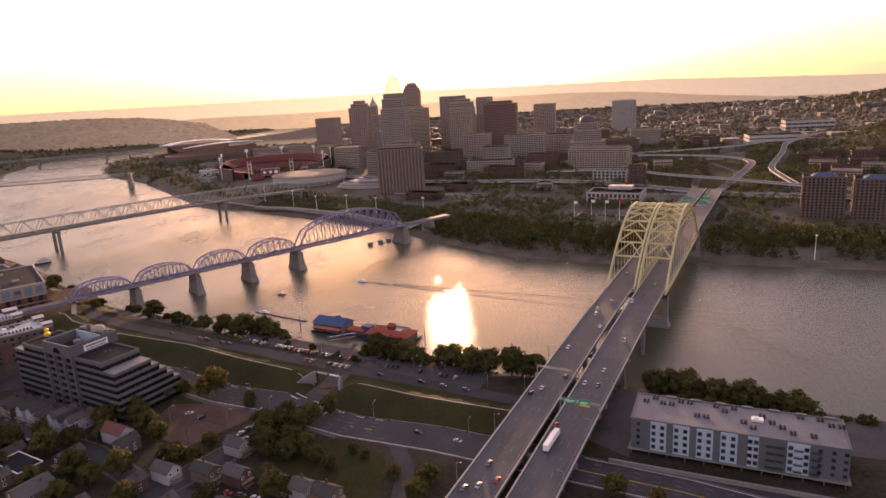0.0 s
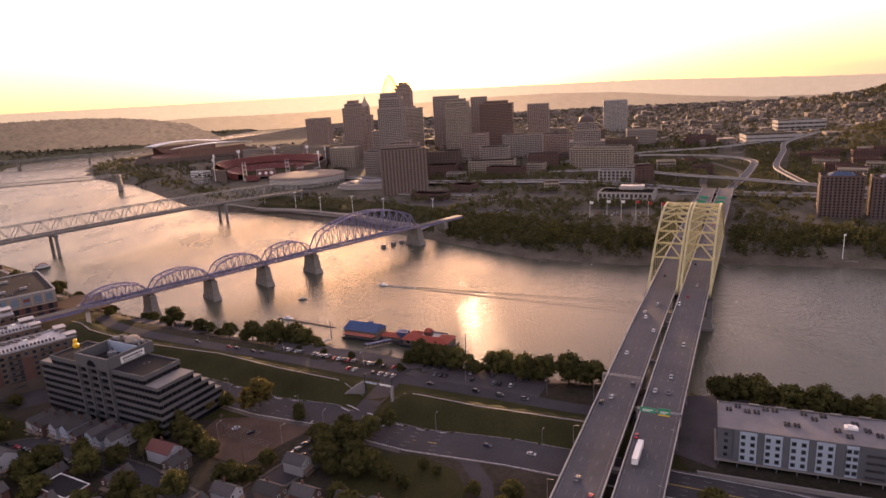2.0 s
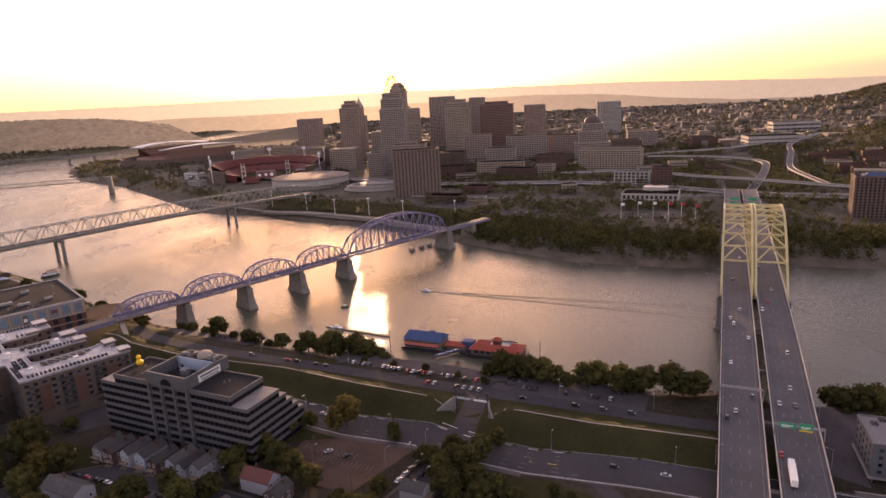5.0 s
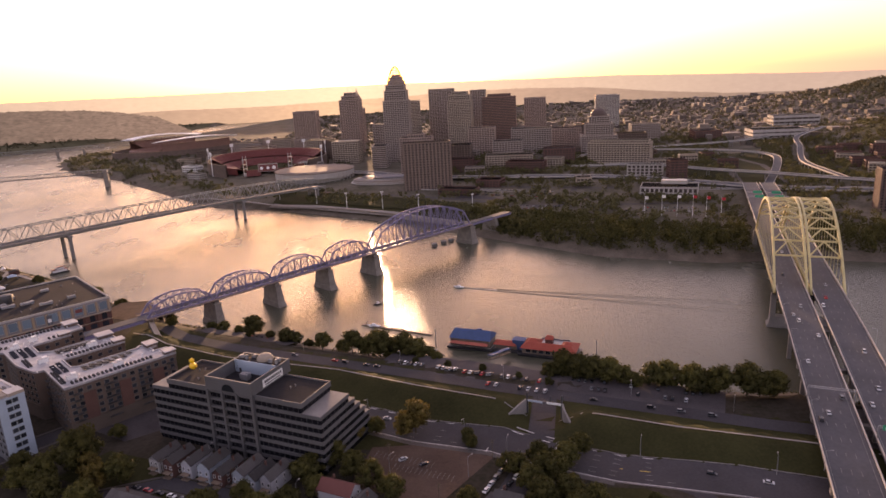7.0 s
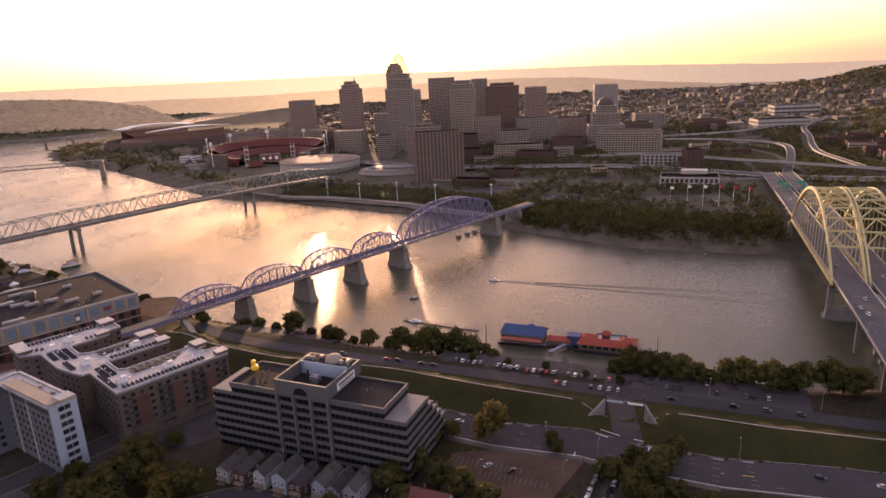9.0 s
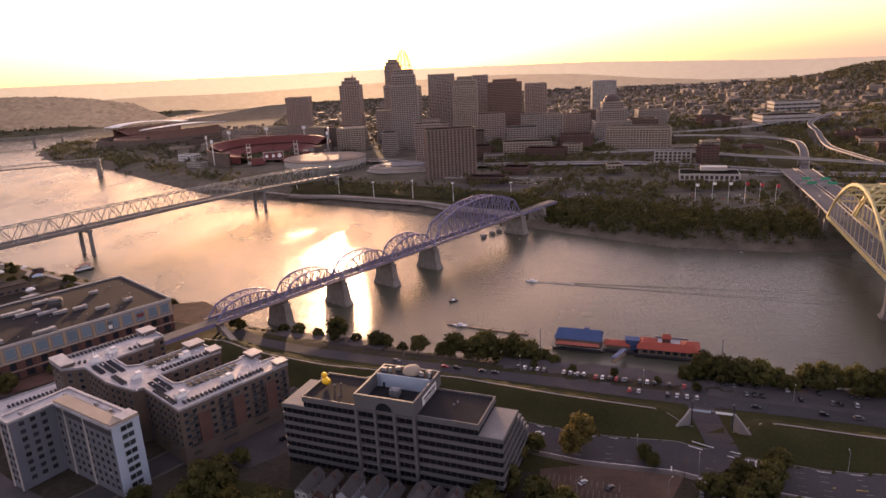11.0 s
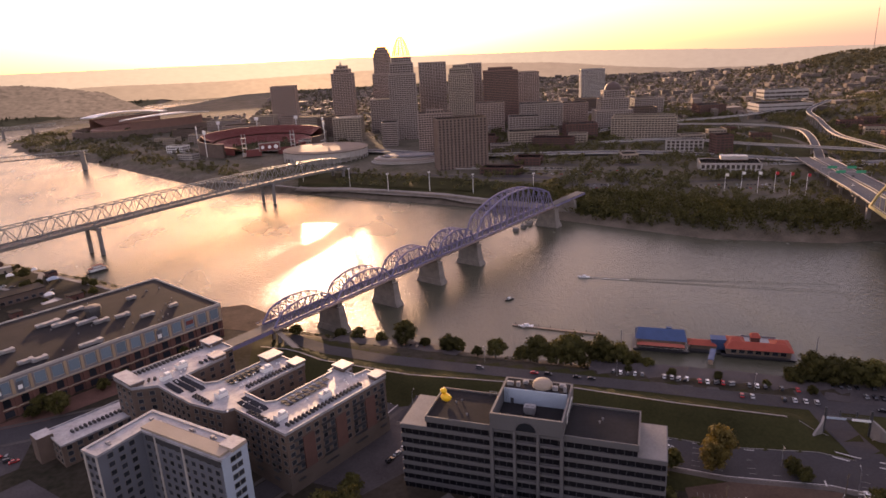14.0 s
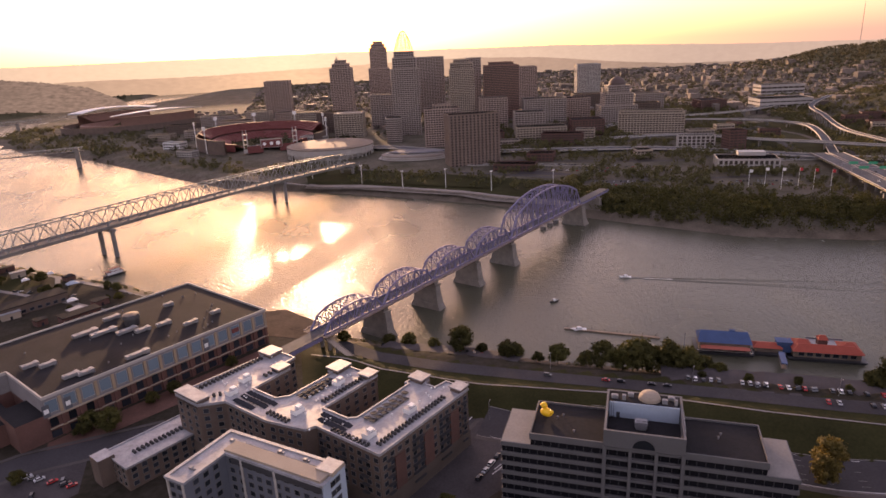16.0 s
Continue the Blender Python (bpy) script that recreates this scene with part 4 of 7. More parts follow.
for x, y in ((9, 13), (11, 15), (67, 12), (68, 14.5), (16, 5)):
    part("roof_vent", MB().tube((x, y, 34.1), (x, y, 34.9), 0.25).lathe(x, y, [(0.5, 34.9), (0.4, 35.2), (0.05, 35.4)], 10), GREYR, office)
part("roof_rail", MB().beam((21, 22.6, 36), (28, 22.6, 36), 0.12).beam((21, 22.6, 35.2), (28, 22.6, 35.2), 0.12).beam((21, 22.6, 34), (21, 22.6, 36), 0.12).beam((24, 22.6, 34), (24, 22.6, 36), 0.12), METAL, office)

# yellow inflatable duck on the office roof
mb = MB()
for cx, cz, rx, ry, rz, n in ((0, 2.0, 2.6, 1.9, 1.7, 0), (1.1, 4.6, 1.35, 1.3, 1.35, 0), (-2.3, 2.8, 0.9, 0.7, 0.8, 0), (2.5, 4.4, 0.6, 0.5, 0.22, 1)):
    prof = [(max(0.02, math.sin(math.pi * i / 10)), -math.cos(math.pi * i / 10)) for i in range(11)]
    s = MB().lathe(0, 0, prof, 18)
    mb.add([(cx + x * rx, y * ry, cz + z * rz) for x, y, z in s.v], s.f)
c30, s30 = math.cos(radians(-30)), math.sin(radians(-30))
duck = solo("inflatable_duck", mb, DUCK, "shiny yellow inflatable bath duck on the roof", "inflatable")
duck.matrix_basis = pose(-268.4 + 4.6 * c30 - 13.2 * s30, 376.5 + 4.6 * s30 + 13.2 * c30, 47.3, 0, 0, 125)
for p in duck.data.polygons:
    p.use_smooth = True

# ---- apartment house with three wings round courts ----
apt = thing("apartment_building", -324, 388, 13, 39.4, "brown and red brick apartment block with white roof and courts", "building")
EP = [(0, 0), (58, 0), (58, 12), (51, 13), (51, 19), (55, 20), (55, 27), (47, 27), (47, 25), (14, 25), (11, 28), (11, 43), (45, 43), (46, 50), (44, 51), (44, 66), (36, 66), (36, 63), (10, 63), (5, 67),
      (5, 83), (27, 84), (27, 90), (36, 91), (36, 109), (29, 109), (29, 106), (-18, 109), (-18, 92), (-9, 84), (-9, 56), (-4.5, 37), (0, 35)]
part("podium", MB().prism(inset_poly(EP, -0.4), 0, 8.2), mat("tan_brick", (0.1, 0.078, 0.064), 0.85, var=0.2, big=0.15, fine=2.5), apt, "tan brick lower floors")
part("wall", MB().prism(EP, 8.2, 28.4), BROWN, apt, "brown brick walls")
part("roof", MB().prism(inset_poly(EP, 0.5), 28.4, 28.6), ROOFW, apt, "sunlit white membrane roof")
part("parapet", parapet(inset_poly(EP, -0.35), 28.1, 1.2, 0.7), ROOFW, apt)
ZS = [5.6 + 3.75 * k for k in range(6)]
for i in range(len(EP)):
    p0, p1 = EP[i], EP[(i + 1) % len(EP)]
    ln = math.hypot(p1[0] - p0[0], p1[1] - p0[1])
    if ln > 6:
        along(apt, W_APT, "window", p0, p1, ZS, 4.4 if i in (0, 29, 30, 31, 32) else 5.6, 1.6)
for x0, x1 in ((8, 14), (26, 32), (44, 50)):
    part("brick_bay", MB().box((x0 + x1) / 2, -0.25, 8.2, x1 - x0, 0.7, 15), BRICK, apt, "red brick projecting bay")
for i, x in enumerate((5, 20, 23.5, 38, 41.5, 54)):
    for z in ZS[:6]:
        part("balcony", BALC, None, apt, m=pose(x, -0.05, z - 0.3, 0, 0, 0))
for y in (8, 20, 31):
    for z in ZS:
        part("balcony", BALC, None, apt, m=pose(-0.05, y, z - 0.3, 0, 0, -90))
along(apt, W_WIDE, "shop_window", EP[0], EP[1], [1.0], 6.0, 3)
for x, y, w, d in ((53, 23.5, 6, 7), (55.5, 3, 5.5, 5.5), (40, 63, 8.5, 7), (42.5, 46, 6, 6), (32.5, 105, 7.5, 8), (24, 87, 6, 6), (-15, 100.5, 6, 17)):
    part("roof_pop_up", MB().box(x, y, 26, w, d, 4.4, top=1), [BROWN, ROOFW], apt, "raised corner block with white cap")
    part("pop_up_cap", MB().box(x, y, 30.4, w + 1.1, d + 1.1, 0.55), ROOFW, apt, "flat white cap slab")


def cond_row(parent, x0, y0, x1, y1, n, z, two=True):
    for k in range(n):
        u = k / max(1, n - 1)
        x, y = x0 + (x1 - x0) * u, y0 + (y1 - y0) * u
        part("condenser", COND, None, parent, m=pose(x, y, z, 0, 0, 10))
        if two:
            d = math.hypot(x1 - x0, y1 - y0)
            part("condenser", COND, None, parent, m=pose(x - (y1 - y0) / d * 1.5, y + (x1 - x0) / d * 1.5, z, 0, 0, 14))


for row_ in ((5, 4, 46, 4, 20), (2.5, 8, 2.5, 27, 10), (15, 46, 40, 46, 13), (-14, 104, 26, 104, 20), (-5, 60, -5, 48, 6), (-14, 95, -7, 91, 4), (16, 87.5, 24, 87.5, 4)):
    cond_row(apt, *row_, 28.6)
for x0, y0, x1, y1 in ((7.5, 24, 7.5, 38), (4, 24, 4, 36), (16, 21.5, 40, 21.5), (16, 18, 36, 18), (13, 59.5, 30, 59.5), (13, 56, 28, 56), (1.5, 64, 1.5, 80), (-2, 66, -2, 80), (-6, 70, -6, 80)):
    for k in range(7):
        u = k / 6
        x, y = x0 + (x1 - x0) * u, y0 + (y1 - y0) * u
        part("solar_panel", MB().add([(-1.3, -1.6, 0.2), (1.3, -1.6, 0.2), (1.3, 1.6, 0.9), (-1.3, 1.6, 0.9), (-1.3, -1.6, 0.1), (1.3, -1.6, 0.1), (1.3, 1.6, 0.8), (-1.3, 1.6, 0.8)],
                                     [(0, 1, 2, 3), (7, 6, 5, 4), (0, 4, 5, 1), (2, 6, 7, 3)]), PANEL, apt, m=pose(x, y, 28.6, 0, 0, 90 if y0 == y1 else 0))
random.seed(4)
for k in range(60):
    x, y = random.choice(((random.uniform(2, 55), random.uniform(5, 15)), (random.uniform(-4, 8), random.uniform(5, 100)), (random.uniform(12, 40), random.uniform(49, 55)), (random.uniform(-12, 30), random.uniform(92, 102))))
    part("roof_vent", MB().tube((x, y, 28.6), (x, y, 29.3), 0.25, n=6).lathe(x, y, [(0.5, 29.3), (0.05, 29.6)], 8), WHITE, apt)
for x, y in ((7, 12), (3, 50), (8, 93), (30, 10), (30, 53), (-3, 88)):
    part("stair_head", MB().box(x, y, 28.6, 5, 3.6, 2.2, top=1).box(x + 1, y, 30.8, 2.4, 2.4, 0.7), [WHITE, ROOFW], apt)

# ---- pale L-shaped apartment house ----
pale = thing("apartment_building", -379, 414, 13, -41.3, "tall grey and white L-shaped apartment house with white roof", "building")
LP = [(0, 0), (0, -31), (9, -31), (9, -12), (54.6, -12), (54.6, 0)]
part("wall", MB().prism(LP, 0, 33.5), SLATE, pale, "blue-grey panel walls")
part("roof", MB().prism(inset_poly(LP, 0.5), 33.5, 33.65), ROOFW, pale)
part("parapet", parapet(inset_poly(LP, -0.5), 33.2, 1.0, 1.4), ROOFW, pale)
# flat dark strip for the shade in the gap below the roof slab
part("dark_recess", MB().box(33, -12.1, 30.6, 42, 0.5, 2.8), DARKM, pale, "dark strip painted as the shaded recess under the roof slab")
part("roof_slab", MB().box(31, -8.6, 33.6, 45, 6.2, 1.5), TAN, pale, "raised pale roof edge")
# dark strip laid on the roof as the shadow line beside the slab
part("roof_trough", MB().box(30, -4.7, 33.66, 41, 1.5, 0.12), DARKM, pale, "dark strip painted as the shadow line between the roof levels")
part("roof_pop_up", MB().box(51.5, -3.4, 33.5, 7.2, 7.2, 2.2, top=1), [TAN, ROOFW], pale)
part("end_wall", MB().box(54.85, -6, 0, 0.6, 12.2, 34), BLUEP, pale, "bluish white end wall")
for k in range(8):
    for y in (-7.2, -4.4):
        part("window", W_APT, None, pale, m=pose(55.2, y, 3.4 + 3.9 * k, 0, 0, 90))
for x in (17, 33):
    part("white_stripe", MB().box(x, -12.15, 0, 1.0, 0.5, 33.4), PALE, pale)
ZP = [3.4 + 3.8 * k for k in range(8)]
along(pale, W_APT, "window", (9, -12), (54.6, -12), ZP, 4.4, 3, out=0.0)
along(pale, W_APT, "window", (0, -31), (9, -31), ZP, 3.6, 2)
along(pale, W_APT, "window", (0, 0), (0, -31), ZP[::2], 5, 3)
along(pale, W_APT, "window", (9, -31), (9, -12), ZP, 4.6, 3)
part("white_stripe", MB().box(0.8, -31.2, 0, 1.0, 0.5, 33.4), PALE, pale)
part("white_stripe", MB().box(8.4, -31.2, 0, 0.8, 0.5, 33.4), PALE, pale)
for x, y in ((6, -5), (9, -6), (12, -5), (5, -24), (28, -3), (40, -3)):
    part("roof_unit", MB().box(x, y, 33.6, 1.6, 1.2, 1.1).box(x + 1.4, y, 33.6, 0.9, 0.9, 0.7), METAL, pale)

# ---- lower white-roofed block ----
low = thing("apartment_block", -426, 435, 13, 38, "low brown block with white membrane roof", "building")
LB = [(0, 0), (43, 0), (43, 20), (0, 20)]
part("wall", MB().prism(LB, 0, 11), BROWN, low)
part("roof", MB().prism(inset_poly(LB, 0.4), 11, 11.2), ROOFW, low)
part("parapet", parapet(inset_poly(LB, -0.3), 10.8, 0.9, 0.6), ROOFW, low)
part("stair_block", MB().box(-2.5, 16, 0, 7, 8, 13, top=1), [BROWN, ROOFW], low)
along(low, W_APT, "window", LB[0], LB[1], [1.5, 5, 8.2], 4.6)
along(low, W_APT, "window", LB[3], LB[0], [1.5, 5, 8.2], 4.6)
cond_row(low, 8, 8, 36, 8, 15, 11.2)

# ---- shopping centre ----
mall = thing("shopping_centre", -372, 568, 13, 218, "large brick shopping centre with flat dark roof", "building")
MP = [(0, 0), (128, 0), (128, -46), (146, -46), (146, -88), (0, -88)]
MP2 = [(x, y) for x, y in MP][::-1]
MBRICK = mat("mall_brick", (0.14, 0.068, 0.054), 0.85, var=0.25, big=0.12, fine=2.0)
part("lower_wall", MB().prism(MP2, 0, 12.0), MBRICK, mall, "red brick arcade")
part("upper_wall", MB().prism(inset_poly(MP2, -0.5), 12.0, 22.4), mat("grey_mauve_stone", (0.21, 0.195, 0.2), 0.8, var=0.15, big=0.12), mall, "pale grey upper storey")
part("roof", MB().prism(inset_poly(MP2, 0.5), 22.4, 22.55), ROOFD, mall, "dark gravel roof")
part("parapet", parapet(inset_poly(MP2, -0.7), 21.8, 1.5, 0.8), PALE, mall)
W_PANEL = win_mesh("window_panel", 5.4, 6.4, mat("blue_grey_glazing", (0.16, 0.22, 0.27), 0.25, var=0.1, rand=0.15), PALE, 3)
for k in range(15):
    part("window_panel", W_PANEL, None, mall, m=pose(4.8 + k * 8.6, 0.55, 14.0, 0, 0, 180))
    part("pilaster", MB().box(0.7 + k * 8.6, 0.5, 12.6, 1.5, 0.8, 8.4), mat("ochre_stone", (0.36, 0.27, 0.18), 0.8) if k == 0 else bpy.data.materials["ochre_stone"], mall)
    part("arcade_opening", MB().box(5.0 + k * 8.6, 0.12, 6.2, 3.6, 0.3, 3.6).tube((5.0 + k * 8.6, 0.0, 9.6), (5.0 + k * 8.6, 0.27, 9.6), 1.8, n=16), GLASS, mall, "dark arcade opening")
    part("shop_opening", MB().box(5.0 + k * 8.6, 0.12, 0.5, 4.6, 0.3, 3.6), GLASS, mall, "dark shopfront opening")
    part("brick_pier", MB().box(0.7 + k * 8.6, 0.35, 0, 1.6, 0.8, 11.4), MBRICK, mall)
    part("pier_cap", MB().box(0.7 + k * 8.6, 0.45, 5.0, 2.0, 1.0, 0.7), bpy.data.materials["ochre_stone"], mall)
part("string_course", MB().box(64, 0.4, 5.3, 128, 0.9, 0.35), TAN, mall)
part("string_course", MB().box(64, 0.4, 11.4, 128, 1.6, 0.8), TAN, mall)
for k in range(9):
    part("window_panel", W_PANEL, None, mall, m=pose(-0.55, -6 - k * 9.4, 14.0, 0, 0, -90))
for x, s in ((42, 1), (118, 0.9), (128, 0.9)):
    part("banner", MB().box(x, 1.0, 12.4, 3.6 * s, 0.2, 7.2 * s).box(x, 1.12, 14.4, 2.4 * s, 0.06, 2.6 * s, mi=1), [DARKP, SIGNW], mall)
part("sign_panel", MB().box(22.0, 0.75, 16.2, 4.8, 0.3, 2.6), REDSEAT, mall, "red sign panel")
random.seed(8)
for x, y, l, w, rz in ((20, -22, 6, 2.4, 0), (38, -20, 9, 2.4, 0), (48, -33, 9, 3, 0), (60, -35, 9, 3, 0), (66, -42, 12, 3.4, 0), (75, -52, 15, 3.6, 0), (82, -60, 14, 3.6, 0), (78, -5.5, 13, 3, 0), (104, -8, 8, 3, 0), (110, -11, 8, 3, 0),
                       (112, -35, 8, 3, 0), (118, -42, 8, 3, 0), (55, -60, 8, 3, 0), (62, -70, 10, 3, 0), (30, -60, 6, 3, 0), (128, -75, 8, 3, 0)):
    part("rooftop_unit", MB().box(x, y, 22.8, l, w, 1.7, rz).box(x - l * 0.36, y, 22.55, l * 0.2, w * 1.25, 2.2, rz).box(x + l * 0.3, y, 24.5, 1.2, 1.2, 0.4, rz), METAL, mall, "pale metal air unit")
kiosk = part("roof_lantern", MB().lathe(58, -52, [(4.6, 22.5), (4.6, 26.6), (5.4, 26.7), (4.8, 28.8), (0.1, 29.4)], 8), [DARKM], mall, "eight-sided dark roof lantern")
for k in range(26):
    x, y = random.uniform(6, 128), random.uniform(-85, -6)
    part("roof_vent", MB().tube((x, y, 22.5), (x, y, 23.4), 0.3, n=6).lathe(x, y, [(0.6, 23.4), (0.05, 23.8)], 8), GREYR, mall)
part("entrance_wing", MB().box(135, -11, 0, 14, 24, 14, top=1), [BRICK, ROOFD], mall)
part("entrance_wing", MB().box(146, -26, 0, 20, 26, 11, top=1), [BRICK, ROOFD], mall)

# smaller roofs and tents on the promenade beyond
for x, y, sx, sy, h, m1, m2, lab in ((-548, 690, 46, 16, 7, BROWN, ROOFD, "long low terrace building with a dark roof"), (-590, 640, 30, 26, 9, BRICK, ROOFD, "low brick pavilion with dark roof"),
                                     (-505, 655, 26, 10, 5, BRICK, ROOFD, "low brick riverside annex"), (-570, 590, 40, 40, 10, BRICK, REDR, "low brick hall with red roof")):
    t = thing("pavilion", x, y, 13, 38, lab, "building")
    part("wall", MB().box(0, 0, 0, sx, sy, h), m1, t)
    part("roof", MB().box(0, 0, h, sx + 1, sy + 1, 0.6), m2, t)
    along(t, W_WIDE, "window", (-sx / 2, -sy / 2), (sx / 2, -sy / 2), [1.2], 5.5)
for x, y, s in ((-532, 733, 9), (-520, 690, 7), (-575, 757, 6), (-560, 770, 5), (-548, 705, 11), (-600, 750, 6)):
    t = thing("canopy_tent", x, y, gz(x, y), 30, "white canopy tent on four posts", "tent", "white tents on the promenade")
    part("canopy", MB().frustum(0, 0, 2.6, 3.0, (s / 2, s * 0.35), (s / 2, s * 0.35)).frustum(0, 0, 3.0, 4.8, (s / 2, s * 0.35), (s * 0.12, s * 0.1)), BLUEP if s > 8 else WHITE, t)
    for a in (-1, 1):
        for b in (-1, 1):
            part("post", MB().box(a * (s / 2 - 0.3), b * (s * 0.35 - 0.3), 0, 0.15, 0.15, 2.6), METAL, t)

# ---- long apartment block beside the arch bridge ----
aw = thing("apartment_building", 82.4, 273, 15.6, -24.5, "long white, blue and dark panelled apartment block with pale flat roof", "building")
AP = [(0, 0), (89, 0), (89, 26), (0, 26)]
part("wall", MB().prism(AP, 0, 15), DARKP, aw, "dark grey panel walls")
part("roof", MB().prism(inset_poly(AP, 0.4), 15, 15.15), GREYR, aw)
part("parapet", parapet(inset_poly(AP, -0.2), 14.7, 0.9, 0.5), GREYP, aw)
for x0, x1 in ((9, 16), (19, 26), (29, 36), (39, 46), (50, 54.5), (65.5, 74)):
    part("pale_bay", MB().box((x0 + x1) / 2, -0.35, 0.3, x1 - x0, 0.9, 14.6), BLUEP, aw, "pale blue-white projecting bay")
for x0, x1 in ((6.6, 9), (16.2, 18.8), (26.2, 28.8), (36.2, 38.8), (46.2, 49.8)):
    part("dark_bay", MB().box((x0 + x1) / 2, -0.3, 0.2, x1 - x0, 1.0, 15.6), DARKP, aw)
ZA = [1.6 + 3.4 * k for k in range(4)]
for xw in (10.4, 14.2, 20.4, 24.2, 30.4, 34.2, 40.4, 44.2, 51, 53.4, 66.8, 72.8, 3.4, 78, 83, 87.5):
    for z in ZA:
        part("window", W_WHITE, None, aw, m=pose(xw, -0.84 if 9 < xw < 75 else -0.02, z, 0, 0, 0))
for xb in (59, 62.6, 69.8, 76.4):
    for z in ZA:
        part("balcony", BALC, None, aw, m=pose(xb, -0.4, z, 0, 0, 0))
along(aw, W_WHITE, "window", (0, 27), (0, 0), ZA, 5)
part("floor_slab", MB().box(44.5, 12.6, -0.45, 91, 28.4, 0.45), CONCRETE, aw, "grey concrete slab edge")
# solid dark block fills the parking level, its shade given as colour
part("garage_back", MB().box(44.5, 14, -2.8, 87, 22, 2.4), DARKM, aw, "dark block painting the shade inside the open parking level")
for k in range(12):
    for y in (-1.0, 25.6):
        part("column", MB().box(0.6 + k * 7.95, y, -2.8, 0.5, 0.5, 2.4), GREYP, aw)
for k in range(7):
    part("roof_pop_up", MB().box(16 + k * 11.3, 25.7, 13, 4.5, 1.4, 3.0), GREYP, aw)
random.seed(11)
for k in range(22):
    x, y = 4 + k * 3.95, random.choice((6, 10, 13, 18, 22))
    cond_row(aw, x, y, x + 1.6, y, 2, 15.15)
part("roof_hatch", MB().box(54, 15, 15.15, 5, 3, 1.0).box(53.5, 15, 16.1, 2, 1.6, 0.7), WHITE, aw)
wall = thing("retaining_wall", 76, 264, 11.5, -24.5, "long grey concrete retaining wall", "wall")
part("wall_body", MB().box(48, -2, 0, 108, 0.7, 3.4).box(48, -2, 3.4, 108, 1.0, 0.3), CONCRETE, wall)
flat([(78, 262), (66, 225), (190, 168), (205, 205)], 13.12, ASPHALT, "road", "asphalt road below the retaining wall", "road")
flat([(50, 300), (80, 268), (95, 297), (180, 258), (230, 240), (200, 200), (260, 180), (300, 225), (215, 285), (110, 335), (70, 340)], 13.2, LOT, "car_park", "asphalt yard round the apartment block", "car park")

# ---- floating restaurants ----
def hull(t, l, w):
    part("hull", MB().add([(-l / 2, -w / 2, 1.6), (l / 2, -w / 2, 1.6), (l / 2, w / 2, 1.6), (-l / 2, w / 2, 1.6), (-l / 2 + 2, -w / 2 + 1, -1), (l / 2 - 2, -w / 2 + 1, -1), (l / 2 - 2, w / 2 - 1, -1), (-l / 2 + 2, w / 2 - 1, -1)],
                           [(0, 1, 2, 3), (0, 4, 5, 1), (1, 5, 6, 2), (2, 6, 7, 3), (3, 7, 4, 0), (7, 6, 5, 4)]), DARKM, t)


def hip(mb, x, y, z, l, w, h, over=0.8, ridge=0.5):
    return mb.frustum(x, y, z, z + h, (l / 2 + over, w / 2 + over), (l / 2 * ridge, 0.25))


bb = thing("floating_restaurant", -96, 494, 0, -28, "blue-roofed floating restaurant on a dark barge", "boat")
hull(bb, 34, 20)
part("cabin", MB().box(0, 0, 1.6, 29, 15, 6.0), WOOD, bb, "brown boarded cabin walls")
part("roof", hip(MB(), 0, 0, 7.6, 29, 15, 4.6, 1.0, 0.95), BLUER, bb, "blue metal hipped roof")
part("chimney", MB().box(5, 1, 10.2, 3.2, 2.2, 2.6), BLUER, bb)
part("porch_roof", hip(MB(), 0, -9, 5.0, 27, 4, 1.1, 0.6, 0.8), mat("rust_roof", (0.35, 0.09, 0.06), 0.6), bb)
along(bb, W_WIDE, "window", (-14.5, -7.5), (14.5, -7.5), [2.6], 4.6)
part("deck_rail", MB().beam((16, -9, 3), (16, 9, 3), 0.12).beam((-16, -9.6, 2.8), (16, -9.6, 2.8), 0.12), WHITE, bb)
mid = thing("floating_dock_house", -72, 480, 0, -28, "small red-awning dock house between the restaurants", "boat")
hull(mid, 22, 12)
part("cabin", MB().box(-2, 1, 1.6, 15, 7, 3.2), WOOD, mid)
part("roof", hip(MB(), -3, 0.5, 4.8, 15, 8, 1.8, 0.9, 0.7), REDR, mid)
part("upper_cabin", MB().box(6.5, 1.5, 1.6, 8, 6, 6.4).box(6.5, 1.5, 8.0, 9, 7, 0.4), BLUER, mid)
rr = thing("floating_restaurant", -46, 468, 0, -28, "red-roofed floating restaurant on a dark barge", "boat")
hull(rr, 42, 21)
part("cabin", MB().box(0, 0, 1.6, 36, 16, 4.4), WOOD, rr)
part("roof", hip(MB(), 0, -5, 6.0, 36, 8.5, 3.2, 1.0, 0.85), REDR, rr, "orange-red metal roof")
part("roof", hip(MB(), 13, 0, 6.0, 11, 16, 3.6, 0.8, 0.3), REDR, rr)
part("roof", hip(MB(), -12, 1, 6.0, 11, 14, 3.6, 0.8, 0.3), REDR, rr)
part("upper_deck", MB().box(2, 4, 6.0, 20, 9, 0.6).box(2, 8.3, 6.6, 20, 0.12, 1.0), METAL, rr)
part("tower", MB().box(-1, 1.5, 6.0, 5, 5, 4.4, top=1).frustum(-1, 1.5, 10.4, 12.6, (3, 3), (1.6, 0.3), 1), [BRICK, REDR], rr)
along(rr, W_WIDE, "window", (-18, -8), (18, -8), [2.6], 4.6)
for x, y in ((-123, 494), (-20, 449)):
    solo("mooring_post", MB().tube((x, y, -3), (x, y, 15), 0.35, 0.25), METAL, "tall thin steel mooring post", "post")
ramp = thing("gangway", -92, 447, 9.3, 52, "blue covered gangway down to the restaurants", "gangway")
part("walkway", MB().beam((0, 0, 0), (28, 0, -6), 2.6, 0.4), WOOD, ramp)
